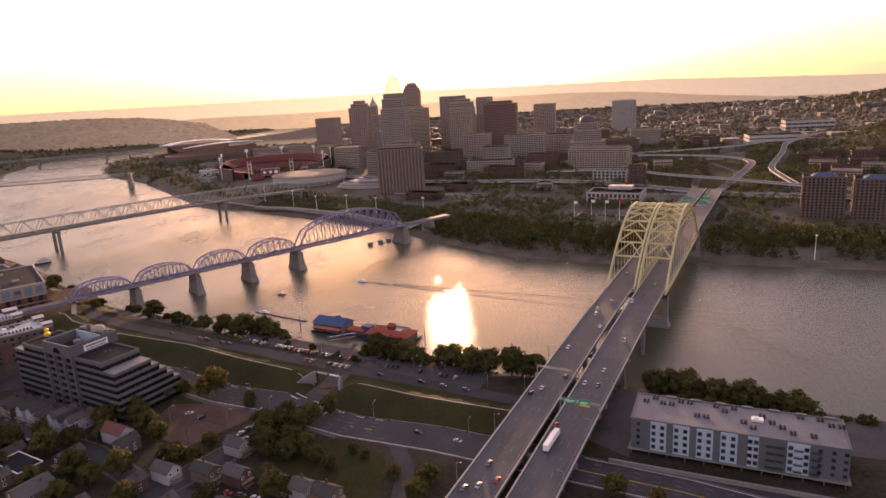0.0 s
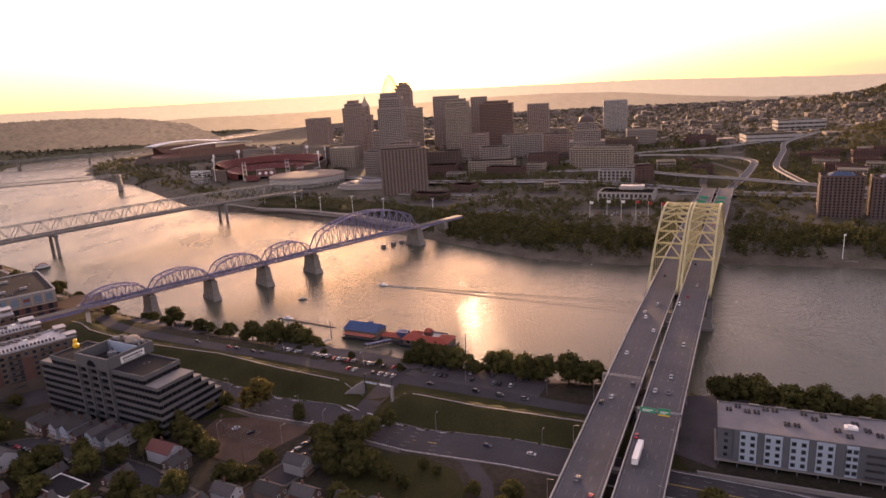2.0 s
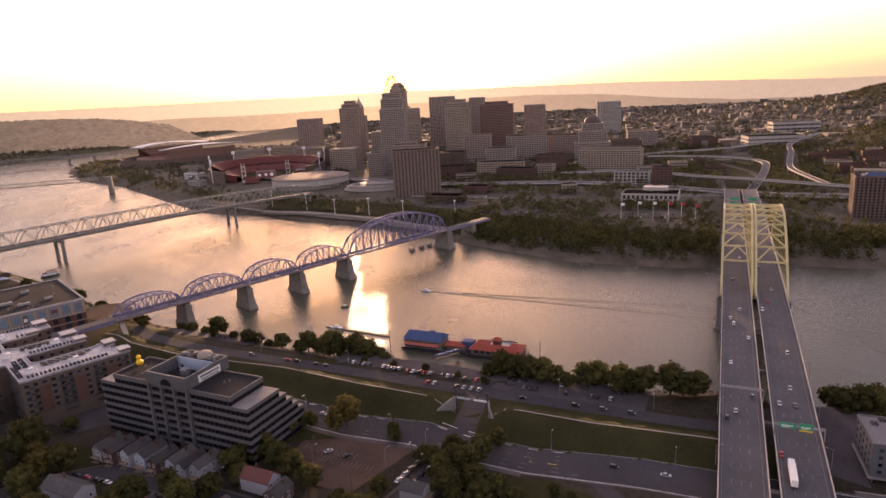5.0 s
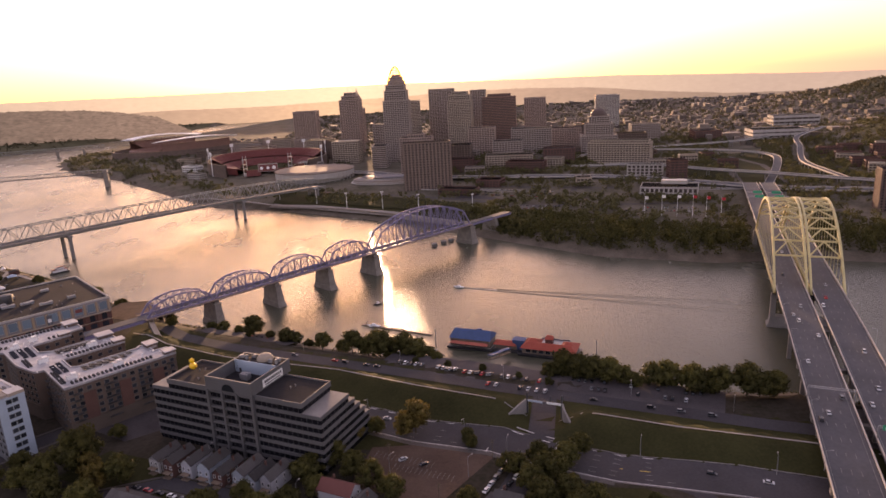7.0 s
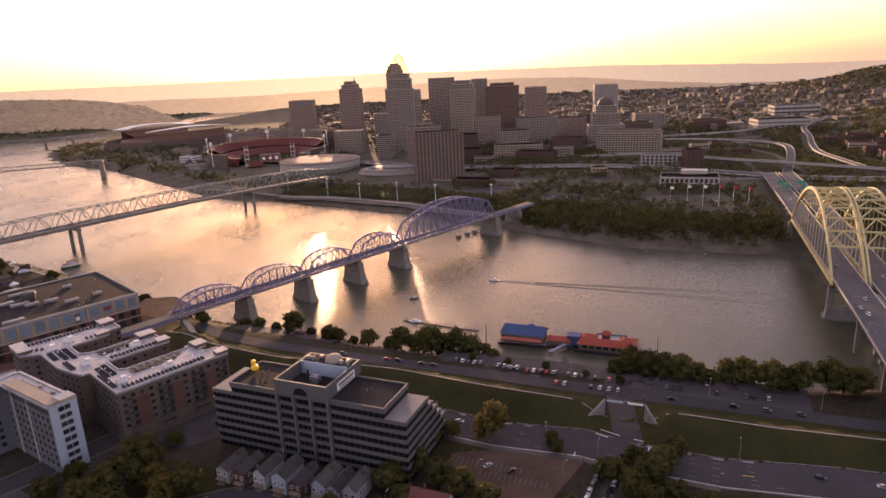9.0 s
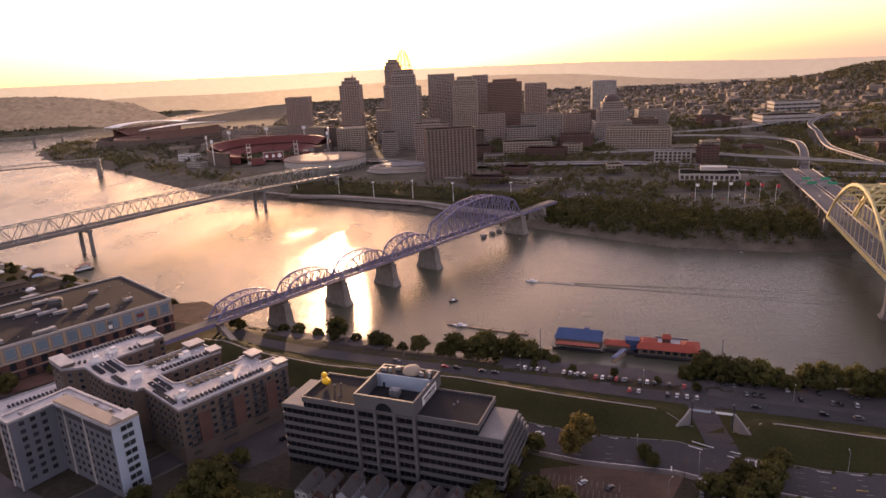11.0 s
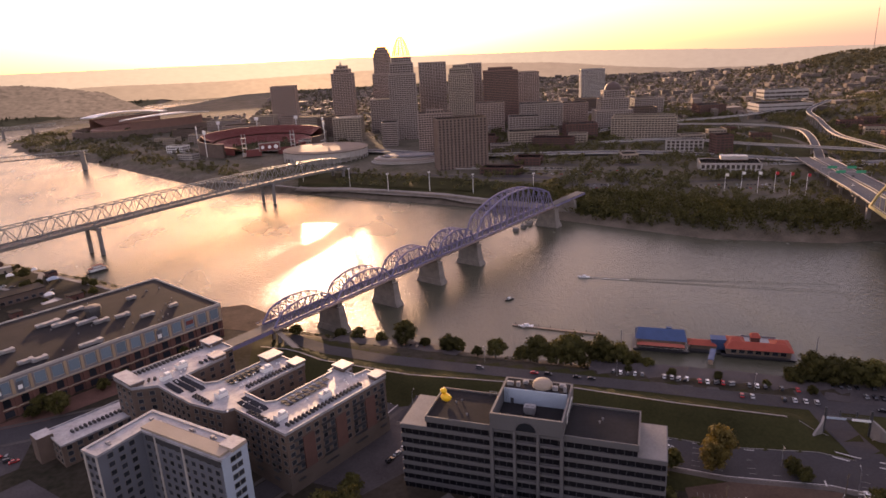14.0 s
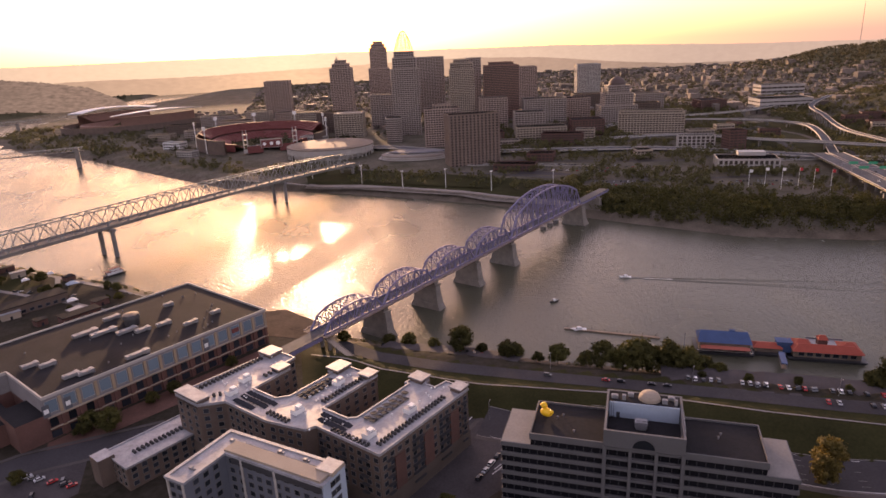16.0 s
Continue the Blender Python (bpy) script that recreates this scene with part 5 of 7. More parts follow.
part("canopy", MB().beam((0, 0, 2.9), (28, 0, -3.1), 3.2, 0.35), BLUER, ramp)
for k in range(8):
    part("post", MB().box(0.5 + k * 3.8, -1.4, 0.2 - 6 * (0.5 + k * 3.8) / 28, 0.15, 0.15, 2.7).box(0.5 + k * 3.8, 1.4, 0.2 - 6 * (0.5 + k * 3.8) / 28, 0.15, 0.15, 2.7), METAL, ramp)
ramp2 = thing("gangway", -140, 468, 6, 50, "narrow pale gangway to the mooring", "gangway")
part("walkway", MB().beam((0, 0, 0), (26, 0, -4.4), 2.0, 0.4).beam((0, -1, 1), (26, -1, -3.4), 0.1).beam((0, 1, 1), (26, 1, -3.4), 0.1), PALE, ramp2)
dock = thing("floating_dock", -150, 536, 0, -33, "long narrow wooden floating dock", "dock")
part("planking", MB().box(0, 0, 0, 62, 2.4, 0.7), WOOD, dock)
for k in range(8):
    part("pile", MB().tube((-29 + k * 8.2, 1.6, -3), (-29 + k * 8.2, 1.6, 2.2), 0.2, n=6), BARK, dock)


def motor_boat(x, y, rz, l, paint, label):
    t = thing("motor_boat", x, y, 0, rz, label, "boat", "small boats on the river")
    w = l * 0.3
    part("hull", MB().add([(-l / 2, -w / 2, 0.9), (l * 0.2, -w / 2, 1.0), (l / 2, 0, 1.3), (l * 0.2, w / 2, 1.0), (-l / 2, w / 2, 0.9), (-l / 2, -w * 0.35, -0.3), (l * 0.2, -w * 0.35, -0.3), (l * 0.42, 0, -0.2), (l * 0.2, w * 0.35, -0.3), (-l / 2, w * 0.35, -0.3)],
                           [(0, 1, 2, 3, 4), (0, 5, 6, 1), (1, 6, 7, 2), (2, 7, 8, 3), (3, 8, 9, 4), (4, 9, 5, 0), (9, 8, 7, 6, 5)]), paint, t)
    part("cabin", MB().frustum(-l * 0.05, 0, 1.0, 2.3, (l * 0.18, w * 0.4), (l * 0.12, w * 0.32)), WHITE, t)
    part("windscreen", MB().frustum(l * 0.12, 0, 1.5, 2.1, (l * 0.04, w * 0.34), (l * 0.01, w * 0.3)), GLASS, t)
    return t


motor_boat(-168, 548, 160, 11, WHITE, "white cabin cruiser moored at the dock")
motor_boat(-164, 600, 200, 8, DARKM, "small dark fishing boat on the river")
motor_boat(-89, 629, 153, 10, WHITE, "white speedboat trailing a wake")
foam, wk = MB(), MB()
rnd = random.Random(5)
for k in range(26):
    d = 4 + k * 1.3
    x, y = -89 + 0.889 * d, 629 - 0.457 * d
    foam.box(x, y, 0.02, 1.8, 0.9 + 0.05 * k * rnd.random(), 0.06 + 0.1 * rnd.random(), -27 + rnd.uniform(-8, 8))
solo("foam", foam, mat("foamy_water", (0.45, 0.42, 0.38), 0.4, var=0.3), "white foam behind the speedboat", "wake", "stuff")
for arm, open_, hgt in ((-1, 0.05, 0.42), (1, 0.05, 0.42), (-1, 0.022, 0.3), (1, 0.022, 0.3)):
    v = []
    for k in range(91):
        d = 2 + k * 5.0
        w = 0.8 + d * 0.006
        o = arm * (0.8 + d * open_ + 0.5 * noise.noise((d * 0.05, arm, open_ * 40)))
        h = hgt * (1 - k / 96) * (0.75 + 0.5 * noise.noise((d * 0.11, arm, 3)))
        for off, z in ((o - w, -0.03), (o, h), (o + w, -0.03)):
            v.append((-89 + 0.889 * d + 0.457 * off, 629 - 0.457 * d + 0.889 * off, z))
    wk.add(v, [f for k in range(90) for f in ((3 * k, 3 * k + 3, 3 * k + 4, 3 * k + 1), (3 * k + 1, 3 * k + 4, 3 * k + 5, 3 * k + 2))])
solo("wake", wk, WATER, "long low wake waves spreading behind the speedboat", "wake", "stuff")
tug = thing("river_boat", -517, 796, 0, 40, "small red and white riverboat with a mast", "boat")
hull(tug, 20, 7)
part("cabin", MB().box(0, 0, 1.6, 14, 5.4, 2.6).box(1, 0, 4.2, 8, 4.4, 2.2), WHITE, tug)
part("roof", MB().box(0, 0, 4.1, 15.5, 6.4, 0.25).box(1, 0, 6.4, 9.5, 5.4, 0.25), REDSEAT, tug)
part("mast", MB().tube((-9, 0, 1.5), (-13, 0, 17), 0.16, 0.08, 6), DARKM, tug)
for x, y in ((-96, 790), (-84, 800), (-74, 808)):
    solo("mooring_cell", MB().lathe(x, y, [(3.4, -3), (3.4, 3.2), (0.1, 3.4)], 16), CONCRETE, "round concrete mooring cell in the river", "dolphin")

# walkway ramp from the purple bridge down to the levee
rw = thing("walkway_ramp", -340, 555, 0, math.degrees(math.atan2(-40, 21)), "long tan concrete walkway ramp with railings", "ramp")
part("deck", MB().beam((0, 0, 21.5), (46, 0, 15.0), 3.4, 0.6), TAN, rw)
for y in (-1.6, 1.6):
    part("railing", MB().beam((0, y, 22.9), (46, y, 16.4), 0.14).beam((0, y, 22.3), (46, y, 15.8), 0.1), TAN, rw)
for k in range(5):
    part("post", MB().box(3 + k * 9, 0, 12.5, 0.8, 2.4, 8.4 - k * 1.25), CONCRETE, rw)

# promenade lawns, paths and kiosks beyond the shopping centre
for poly in ([(-620, 770), (-575, 735), (-560, 750), (-600, 785)], [(-520, 668), (-470, 630), (-462, 640), (-508, 678)]):
    flat(poly, 13.12, GRASS, "lawn", "mown lawn on the promenade", "grass")
for ln in ([(-410, 640), (-480, 700), (-560, 770), (-640, 850)], [(-440, 620), (-520, 690), (-600, 750), (-700, 830)], [(-500, 660), (-540, 720), (-560, 790)]):
    paved("path", ribbon(ln, 4.0, 0.2), CONCRETE, "pale paved promenade walk", "path")
random.seed(41)
for i, (x, y) in enumerate(((-455, 640), (-470, 652), (-498, 680), (-512, 668), (-530, 652), (-556, 672), (-540, 752), (-588, 778), (-606, 800), (-640, 790), (-622, 720), (-650, 752), (-575, 660), (-610, 680))):
    t = thing("kiosk", x, y, gz(x, y), 38 + random.uniform(-8, 8), "small flat-roofed promenade kiosk with pale roof" if i % 2 else "small brick promenade kiosk with dark roof", "kiosk", "kiosks on the promenade")
    w, d, h = random.uniform(6, 14), random.uniform(5, 8), random.uniform(3.2, 5)
    part("wall", MB().box(0, 0, 0, w, d, h), (BRICK, TAN)[i % 2], t)
    part("roof", MB().box(0, 0, h, w + 1, d + 1, 0.3), (ROOFD, ROOFW)[i % 2], t)
    part("door", MB().box(0, -d / 2 - 0.05, 0, 1.6, 0.12, 2.3), GLASS, t)


# ---- far bank: highways ----
def ramp_road(name, pts, width, label, step=14, cols=True):
    """An elevated road through (x, y, z) points, with parapets and columns."""
    t = thing(name, pts[0][0], pts[0][1], 0, 0, label, "highway")
    ox, oy = pts[0][0], pts[0][1]
    fine_pts = []
    n = len(pts)
    for i in range(n - 1):
        p0, p1, p2, p3 = (Vector(pts[max(0, min(n - 1, i + k))]) for k in (-1, 0, 1, 2))
        m = max(2, int((p2 - p1).length / step))
        for k in range(m):
            u = k / m
            fine_pts.append(0.5 * ((2 * p1) + (p2 - p0) * u + (2 * p0 - 5 * p1 + 4 * p2 - p3) * u * u + (3 * p1 - p0 - 3 * p2 + p3) * u ** 3))
    fine_pts.append(Vector(pts[-1]))
    sec = []
    for i, p in enumerate(fine_pts):
        d = fine_pts[min(len(fine_pts) - 1, i + 1)] - fine_pts[max(0, i - 1)]
        sec.append((p - Vector((ox, oy, 0)), Vector((-d.y, d.x, 0)).normalized()))

    def sweep(o0, o1, z0, z1):
        v = []
        for p, nn in sec:
            for o, z in ((o0, z0), (o1, z0), (o1, z1), (o0, z1)):
                v.append(p + nn * o + Vector((0, 0, z)))
        f = [(4 * i + k, 4 * i + (k + 1) % 4, 4 * i + 4 + (k + 1) % 4, 4 * i + 4 + k) for i in range(len(sec) - 1) for k in range(4)]
        return MB().add(v, f)
    part("deck", sweep(width / 2, -width / 2, -1.8, 0), DECK, t)
    for o in (-width / 2, width / 2):
        part("parapet", sweep(o + 0.2, o - 0.2, -0.9, 1.1), PALE, t)
    if cols:
        for i in range(1, len(sec), 3):
            p, nn = sec[i]
            g = gz(p.x + ox, p.y + oy)
            if p.z - g > 4:
                mb = MB().box(p.x, p.y, p.z - 3.2, 2.0, width * 0.8, 1.4, math.degrees(math.atan2(nn.y, nn.x)) - 90)
                for o in (-width * 0.28, width * 0.28):
                    q = p + nn * o
                    mb.tube((q.x, q.y, g - 1), (q.x, q.y, p.z - 3), 0.9)
                part("column", mb, CONCRETE, t)
    return t


ramp_road("elevated_highway", [(-420, 1500, 20), (-189, 1345, 20), (-90, 1238, 20), (-15, 1197, 20), (74, 1162, 20), (170, 1126, 20), (246, 1078, 20), (333, 980, 20), (394, 903, 20), (453, 860, 20), (600, 780, 20)], 24, "long elevated concrete highway through the city")
ramp_road("elevated_highway", [(640, 740, 26), (550, 830, 27), (494, 904, 27), (437, 988, 27), (381, 1059, 27), (339, 1136, 27), (300, 1190, 25), (200, 1230, 21)], 14, "elevated concrete ramp crossing the interchange")
ramp_road("elevated_highway", [(330, 1410, 25), (438, 1366, 26), (519, 1310, 26), (564, 1246, 26), (568, 1175, 26), (529, 1102, 25), (469, 1017, 21), (410, 940, 17)], 12, "curved elevated highway ramp")
ramp_road("elevated_highway", [(230, 1330, 24), (340, 1400, 25), (463, 1420, 26), (640, 1420, 28), (800, 1480, 34)], 13, "elevated highway ramp behind the hotel")
ramp_road("elevated_highway", [(508, 914, 26), (523, 981, 28), (546, 1055, 29), (590, 1130, 30), (650, 1220, 34), (720, 1330, 40), (830, 1400, 50)], 9, "hillside road on a pale retaining wall")
ramp_road("elevated_highway", [(-100, 1140, 13), (60, 1050, 13), (180, 990, 13), (330, 940, 16), (430, 900, 18), (620, 790, 18)], 12, "low concrete riverside parkway with parapets", cols=False)
ramp_road("elevated_highway", [(404, 655, 12), (520, 610, 12), (700, 520, 13)], 14, "riverside road behind the trees", cols=False)
# pale river wall and walks on the far bank
paved("river_wall", ribbon([(-330, 1110), (-260, 1062), (-200, 1012), (-140, 962), (-90, 905), (-40, 850)], 16, 0.3), STONE, "grey-brown stone river wall with steps", "wall")
for ln, w_ in (([(-10, 1130), (60, 1085), (130, 1040), (210, 1000)], 10), ([(92, 910), (120, 960), (160, 1060)], 9), ([(0, 950), (60, 925), (150, 895), (240, 868)], 8), ([(-250, 1180), (-150, 1110), (-60, 1040), (0, 985)], 10), ([(380, 960), (420, 1050), (470, 1150), (500, 1260)], 12), ([(440, 930), (480, 1030), (520, 1130), (530, 1260)], 10), ([(300, 1330), (420, 1300), (520, 1230)], 10)):
    paved("road", ribbon(ln, w_, 0.3), PAVE, "worn grey city street on the far bank", "road")
flat([(20, 905), (70, 885), (96, 920), (40, 945)], 12.2, PAVE, "car_park", "pale asphalt car park among trees", "car park")
paved("promenade", ribbon([(-480, 1240), (-400, 1175), (-330, 1122), (-200, 1030), (-110, 950), (-60, 890)], 6, 0.6, -14), CONCRETE, "pale promenade on the far bank", "path")
flat([(-40, 1030), (60, 960), (170, 940), (190, 985), (90, 1060), (0, 1090)], 12.4, LOT, "car_park", "large worn car park on the far bank", "car park")
flat([(150, 838), (238, 800), (256, 838), (168, 880)], 12.0, LOT, "car_park", "small car park behind the flagpoles", "car park")
flat([(-250, 1080), (-180, 1020), (-100, 960), (-60, 1000), (-120, 1080), (-200, 1130)], 11.2, GRASS, "lawn", "riverside park lawn", "grass")


# ---- towers ----
TGL = mat("bronze_tower_glass", (0.07, 0.055, 0.05), 0.25, var=0.2, spec=0.5)


def tower(name, x, y, rz, w, d, z1, mt, label, floor=3.9, pier=6.0, z0=None, steps=(), glass=TGL, band=0.45, pout=0.5):
    """A tower with a glass core, a band at each floor and vertical piers; steps: (share of width, share of depth, top)."""
    z0 = gz(x, y) if z0 is None else z0
    t = thing(name, x, y, z0 - 1, rz, label, "building")
    lo = 0.0
    for sw, sd, top in (*steps, (1.0, 1.0, z1)) if not steps else steps:
        ww, dd, hi = w * sw, d * sd, top - z0 + 1
        part("core", MB().box(0, 0, lo, ww - 0.8, dd - 0.8, hi - lo - 0.6), glass, t, "dark window glass")
        n = max(1, int((hi - lo) / floor))
        ring = MB().box(0, 0, 0, ww, dd, floor * band).mesh("floor_band", [mt])
        for k in range(n):
            part("floor_band", ring, None, t, m=pose(0, 0, lo + (hi - lo) * (k + 1) / n - floor * band))
        if pier:
            mb = MB()
            for k in range(int(ww / pier) + 1):
                for s in (-1, 1):
                    mb.box(-ww / 2 + 0.4 + k * (ww - 0.8) / int(ww / pier), s * (dd / 2), lo, pout * 2.4, pout, hi - lo)
            m = max(1, int(dd / pier))
            for k in range(m + 1):
                for s in (-1, 1):
                    mb.box(s * (ww / 2), -dd / 2 + 0.4 + k * (dd - 0.8) / m, lo, pout, pout * 2.4, hi - lo)
            part("facade_ribs", mb, mt, t, kind="stuff")
        rp = [(-ww / 2, -dd / 2), (ww / 2, -dd / 2), (ww / 2, dd / 2), (-ww / 2, dd / 2)]
        part("parapet", parapet(inset_poly(rp, -0.2), hi - 0.5, 1.4, 0.7), mt, t)
        part("roof", MB().prism(inset_poly(rp, 0.5), hi - 0.6, hi), ROOFD, t)
        lo = hi - 1
    return t


TANB = mat("warm_grey_stone", (0.3, 0.25, 0.22), 0.75, var=0.12, big=0.08)
REDB = mat("red_brown_granite", (0.2, 0.11, 0.085), 0.7, var=0.12, big=0.08)
PINK = mat("pinkish_precast", (0.33, 0.25, 0.21), 0.8, var=0.12, big=0.08)
sc = tower("tower", -212, 1775, -14, 50, 40, 170, PINK, "slender pinkish office tower with stepped top", steps=((1, 1, 152), (0.72, 1, 162), (0.45, 0.8, 170)))
part("mast", MB().tube((-5, 0, 150), (-5, 0, 166), 0.6, 0.2, 6), METAL, sc)
gat = tower("tower", -102, 1532, -10, 56, 46, 190, TANB, "tall pale office tower crowned by a steel tiara", pier=5, steps=((1.0, 1.0, 150), (0.86, 0.9, 172), (0.72, 0.8, 184)))
cr = MB()


def crown(u, a, grow=1.0):
    r = math.sqrt(max(0.0, 1 - u)) * grow
    return (19 * r * math.cos(a), 13 * r * math.sin(a), 172 + 38 * u)


for k in range(12):
    a = 2 * math.pi * (k + 0.5) / 12
    for i in range(10):
        cr.beam(crown(i / 10, a), crown((i + 1) / 10, a), 0.9)
    for i in range(8):
        cr.beam(crown(i / 10, a), crown((i + 1.2) / 10, a + math.pi / 6), 0.5)
for i in range(8):
    for k in range(24):
        cr.beam(crown(i / 8, math.pi * k / 12), crown(i / 8, math.pi * (k + 1) / 12), 0.6)
part("tiara", cr, TANB, gat, "open steel tiara crown")
cw = tower("tower", -80, 2068, -8, 48, 46, 212, PINK, "tall stepped stone tower of the old kind", pier=4.5, steps=((1.25, 1.2, 140), (1, 1, 196), (0.8, 0.8, 206), (0.55, 0.55, 213)))
pn = tower("tower", -201, 2036, -8, 38, 38, 150, PINK, "old stone tower with pointed roof", steps=((1, 1, 122), (0.6, 0.6, 150)))
part("spire_roof", MB().frustum(0, 0, 135, 156, (11, 11), (2, 2)).frustum(0, 0, 156, 165, (2, 2), (0.2, 0.2)), TAN, pn)
tower("tower", 45, 1962, -8, 74, 46, 166, TANB, "broad grey office tower in the skyline", pier=7)
tower("tower", 62, 1690, -16, 58, 46, 160, TAN, "pale gridded office tower with rounded top", pier=4.5, steps=((1, 1, 138), (0.9, 0.9, 152), (0.62, 0.7, 160)))
tower("tower", -54, 1850, -4, 54, 38, 140, TAN, "pale striped office slab behind the tower", pier=0, band=0.55)
tower("tower", 163, 1702, -14, 84, 44, 146, REDB, "dark red-brown box office tower", pier=0, band=0.4, steps=((1, 1, 142), (0.7, 0.7, 149)))
tower("tower", 130, 1830, -14, 40, 40, 160, TANB, "grey tower behind the red-brown tower", pier=6)
tower("tower", 318, 1952, -14, 62, 46, 128, PINK, "square office tower at the skyline's edge", pier=6)
tower("tower", 620, 2182, -14, 76, 46, 118, PALE, "white hospital-like slab tower far off", pier=5)
dm = tower("tower", 327, 1432, -14, 58, 44, 90, TANB, "stepped stone building with a dark domed top", pier=5, steps=((1.3, 1.2, 58), (1, 1, 82), (0.75, 0.8, 98)))
part("dome", MB().lathe(0, 0, [(18, 81), (17, 88), (13, 95), (7, 99), (0.1, 101)], 20), mat("dark_copper", (0.09, 0.06, 0.05), 0.6), dm)
ab = tower("apartment_tower", -72, 1141, -1, 78, 34, 90, mat("brown_tower_brick", (0.19, 0.14, 0.115), 0.85, var=0.15, big=0.1), "brown apartment tower with vertical balcony strips", pier=5.6, pout=1.2, band=0.35)
tower("office_block", -75, 1330, -10, 62, 40, 88, PINK, "pinkish office block in front of the tall tower", pier=4.5, steps=((1, 1, 84), (0.5, 0.6, 90)))
tower("office_block", -146, 1440, -10, 30, 46, 62, TANB, "grey office block with horizontal bands", pier=0, band=0.5)
tower("tower", -367, 2165, -8, 72, 50, 117, PINK, "broad square tower at the west edge", pier=7)
tower("hotel", 315, 1274, -31, 117, 36, 62, TAN, "long tan hotel with many windows", pier=5.5, steps=((1, 1, 56), (0.94, 0.7, 60)))
lo_ = tower("office_block", 254, 928, -28, 76, 42, 28, PALE, "low white concrete office block with square windows", floor=5.5, pier=6.2, band=0.3, pout=0.9)
part("penthouse", MB().box(6, 4, 16, 34, 16, 5, top=1), [PALE, ROOFW], lo_)
tower("office_block", 290, 1096, -28, 56, 20, 36, PALE, "small white gridded office block", floor=4.5, pier=7, band=0.3, pout=0.9)
br = tower("office_block", 318, 1040, -12, 26, 26, 48, BRICK, "square brick warehouse tower", pier=6)
ROOFBL = mat("dull_blue_roof", (0.05, 0.075, 0.13), 0.7, var=0.2, big=0.2, spec=0.15)
CONDO = mat("grey_brown_brick", (0.13, 0.088, 0.075), 0.85, var=0.2, big=0.15, fine=2.0)
for x, y, w, d, z1, rz in ((450, 748, 44, 30, 62, -28), (497, 724, 44, 30, 60, -28), (545, 700, 44, 30, 56, -28)):
    t = tower("condominium", x, y, rz, w, d, z1, CONDO, "brick condominium block with blue-grey roof", floor=3.4, pier=4.2, z0=12, pout=0.9, band=0.4, glass=GLASS)
    part("hipped_roof", hip(MB(), 0, 0, z1 - 11, w * 0.6, d * 0.7, 4, 0.8, 0.5), ROOFBL, t)
for x, y, w, d, z1, rz, mt in ((100, 1290, 90, 40, 44, -14, TAN), (0, 1300, 60, 40, 40, -14, BRICK), (10, 1420, 70, 46, 56, -14, BROWN), (120, 1400, 60, 44, 60, -14, TANB), (210, 1330, 60, 44, 46, -14, BRICK),
                               (200, 1520, 90, 50, 74, -14, TANB), (90, 1540, 60, 44, 80, -14, PINK), (300, 1600, 80, 50, 64, -14, PINK), (420, 1500, 80, 44, 52, -14, BROWN), (520, 1640, 70, 50, 60, -14, TANB),
                               (-220, 1560, 60, 44, 66, -14, TAN), (-250, 1680, 60, 50, 60, -14, BROWN), (-120, 1690, 70, 50, 92, -14, TANB), (-300, 1800, 70, 50, 54, -14, TAN), (420, 1760, 80, 50, 58, -14, BROWN), (640, 1560, 60, 60, 42, -14, BRICK),
                               (30, 1110, 40, 30, 26, -30, BRICK), (-30, 1060, 60, 26, 22, -30, BRICK), (120, 1235, 70, 30, 36, -30, BRICK), (-545, 1740, 60, 40, 34, -10, TANB), (-470, 1850, 80, 50, 40, -10, PINK), (-600, 1880, 70, 40, 36, -10, BROWN), (-520, 1980, 90, 50, 44, -10, TANB), (-420, 1960, 60, 50, 50, -10, TAN), (-340, 1900, 70, 40, 48, -10, PINK), (-580, 1600, 40, 24, 26, -30, WHITE), (-540, 1480, 36, 20, 22, -35, PALE), (-300, 1500, 50, 24, 30, -30, PALE), (-630, 1760, 50, 30, 28, -20, TAN)):
    tower("city_building", x, y, rz, w, d, z1, mt, "mid-rise city building in evening haze", floor=4, pier=5.5)
for x, y, w, d, z1 in ((766, 1475, 120, 60, 44), (850, 1420, 70, 44, 38), (1000, 1760, 120, 50, 50)):
    tower("casino_hall", x, y, -14, w, d, z1, PALE, "broad pale low hall near the interchange", floor=8, pier=14, band=0.7)


rnd = random.Random(14)
for k in range(64):
    x, y = rnd.uniform(-30, 560), rnd.uniform(1010, 1500)
    w, d, z1 = rnd.uniform(18, 44), rnd.uniform(14, 26), rnd.uniform(24, 36)
    if any(abs(x - o.location.x) < 48 and abs(y - o.location.y) < 40 for o in bpy.data.objects if o.parent is None and o.name.startswith(("tower", "hotel", "office", "apartment_tower", "city_building"))):
        continue
    if min(seg_dist(np.array([x]), np.array([y]), ln)[0] for ln in ([(-189, 1345), (-15, 1197), (170, 1126), (246, 1078), (333, 980), (453, 860)], [(640, 740), (494, 904), (381, 1059), (339, 1136), (200, 1230)], [(330, 1410), (438, 1366), (519, 1310), (564, 1246), (568, 1175), (529, 1102), (410, 940)], [(230, 1330), (463, 1420), (640, 1420)], [(508, 914), (546, 1055), (650, 1220)])) < 34:
        continue
    tower("city_building", x, y, -14 if k % 3 else -30, w, d, z1, (BRICK, TAN, BROWN, TANB)[k % 4], "low city building with flat roof", floor=4.2, pier=5)

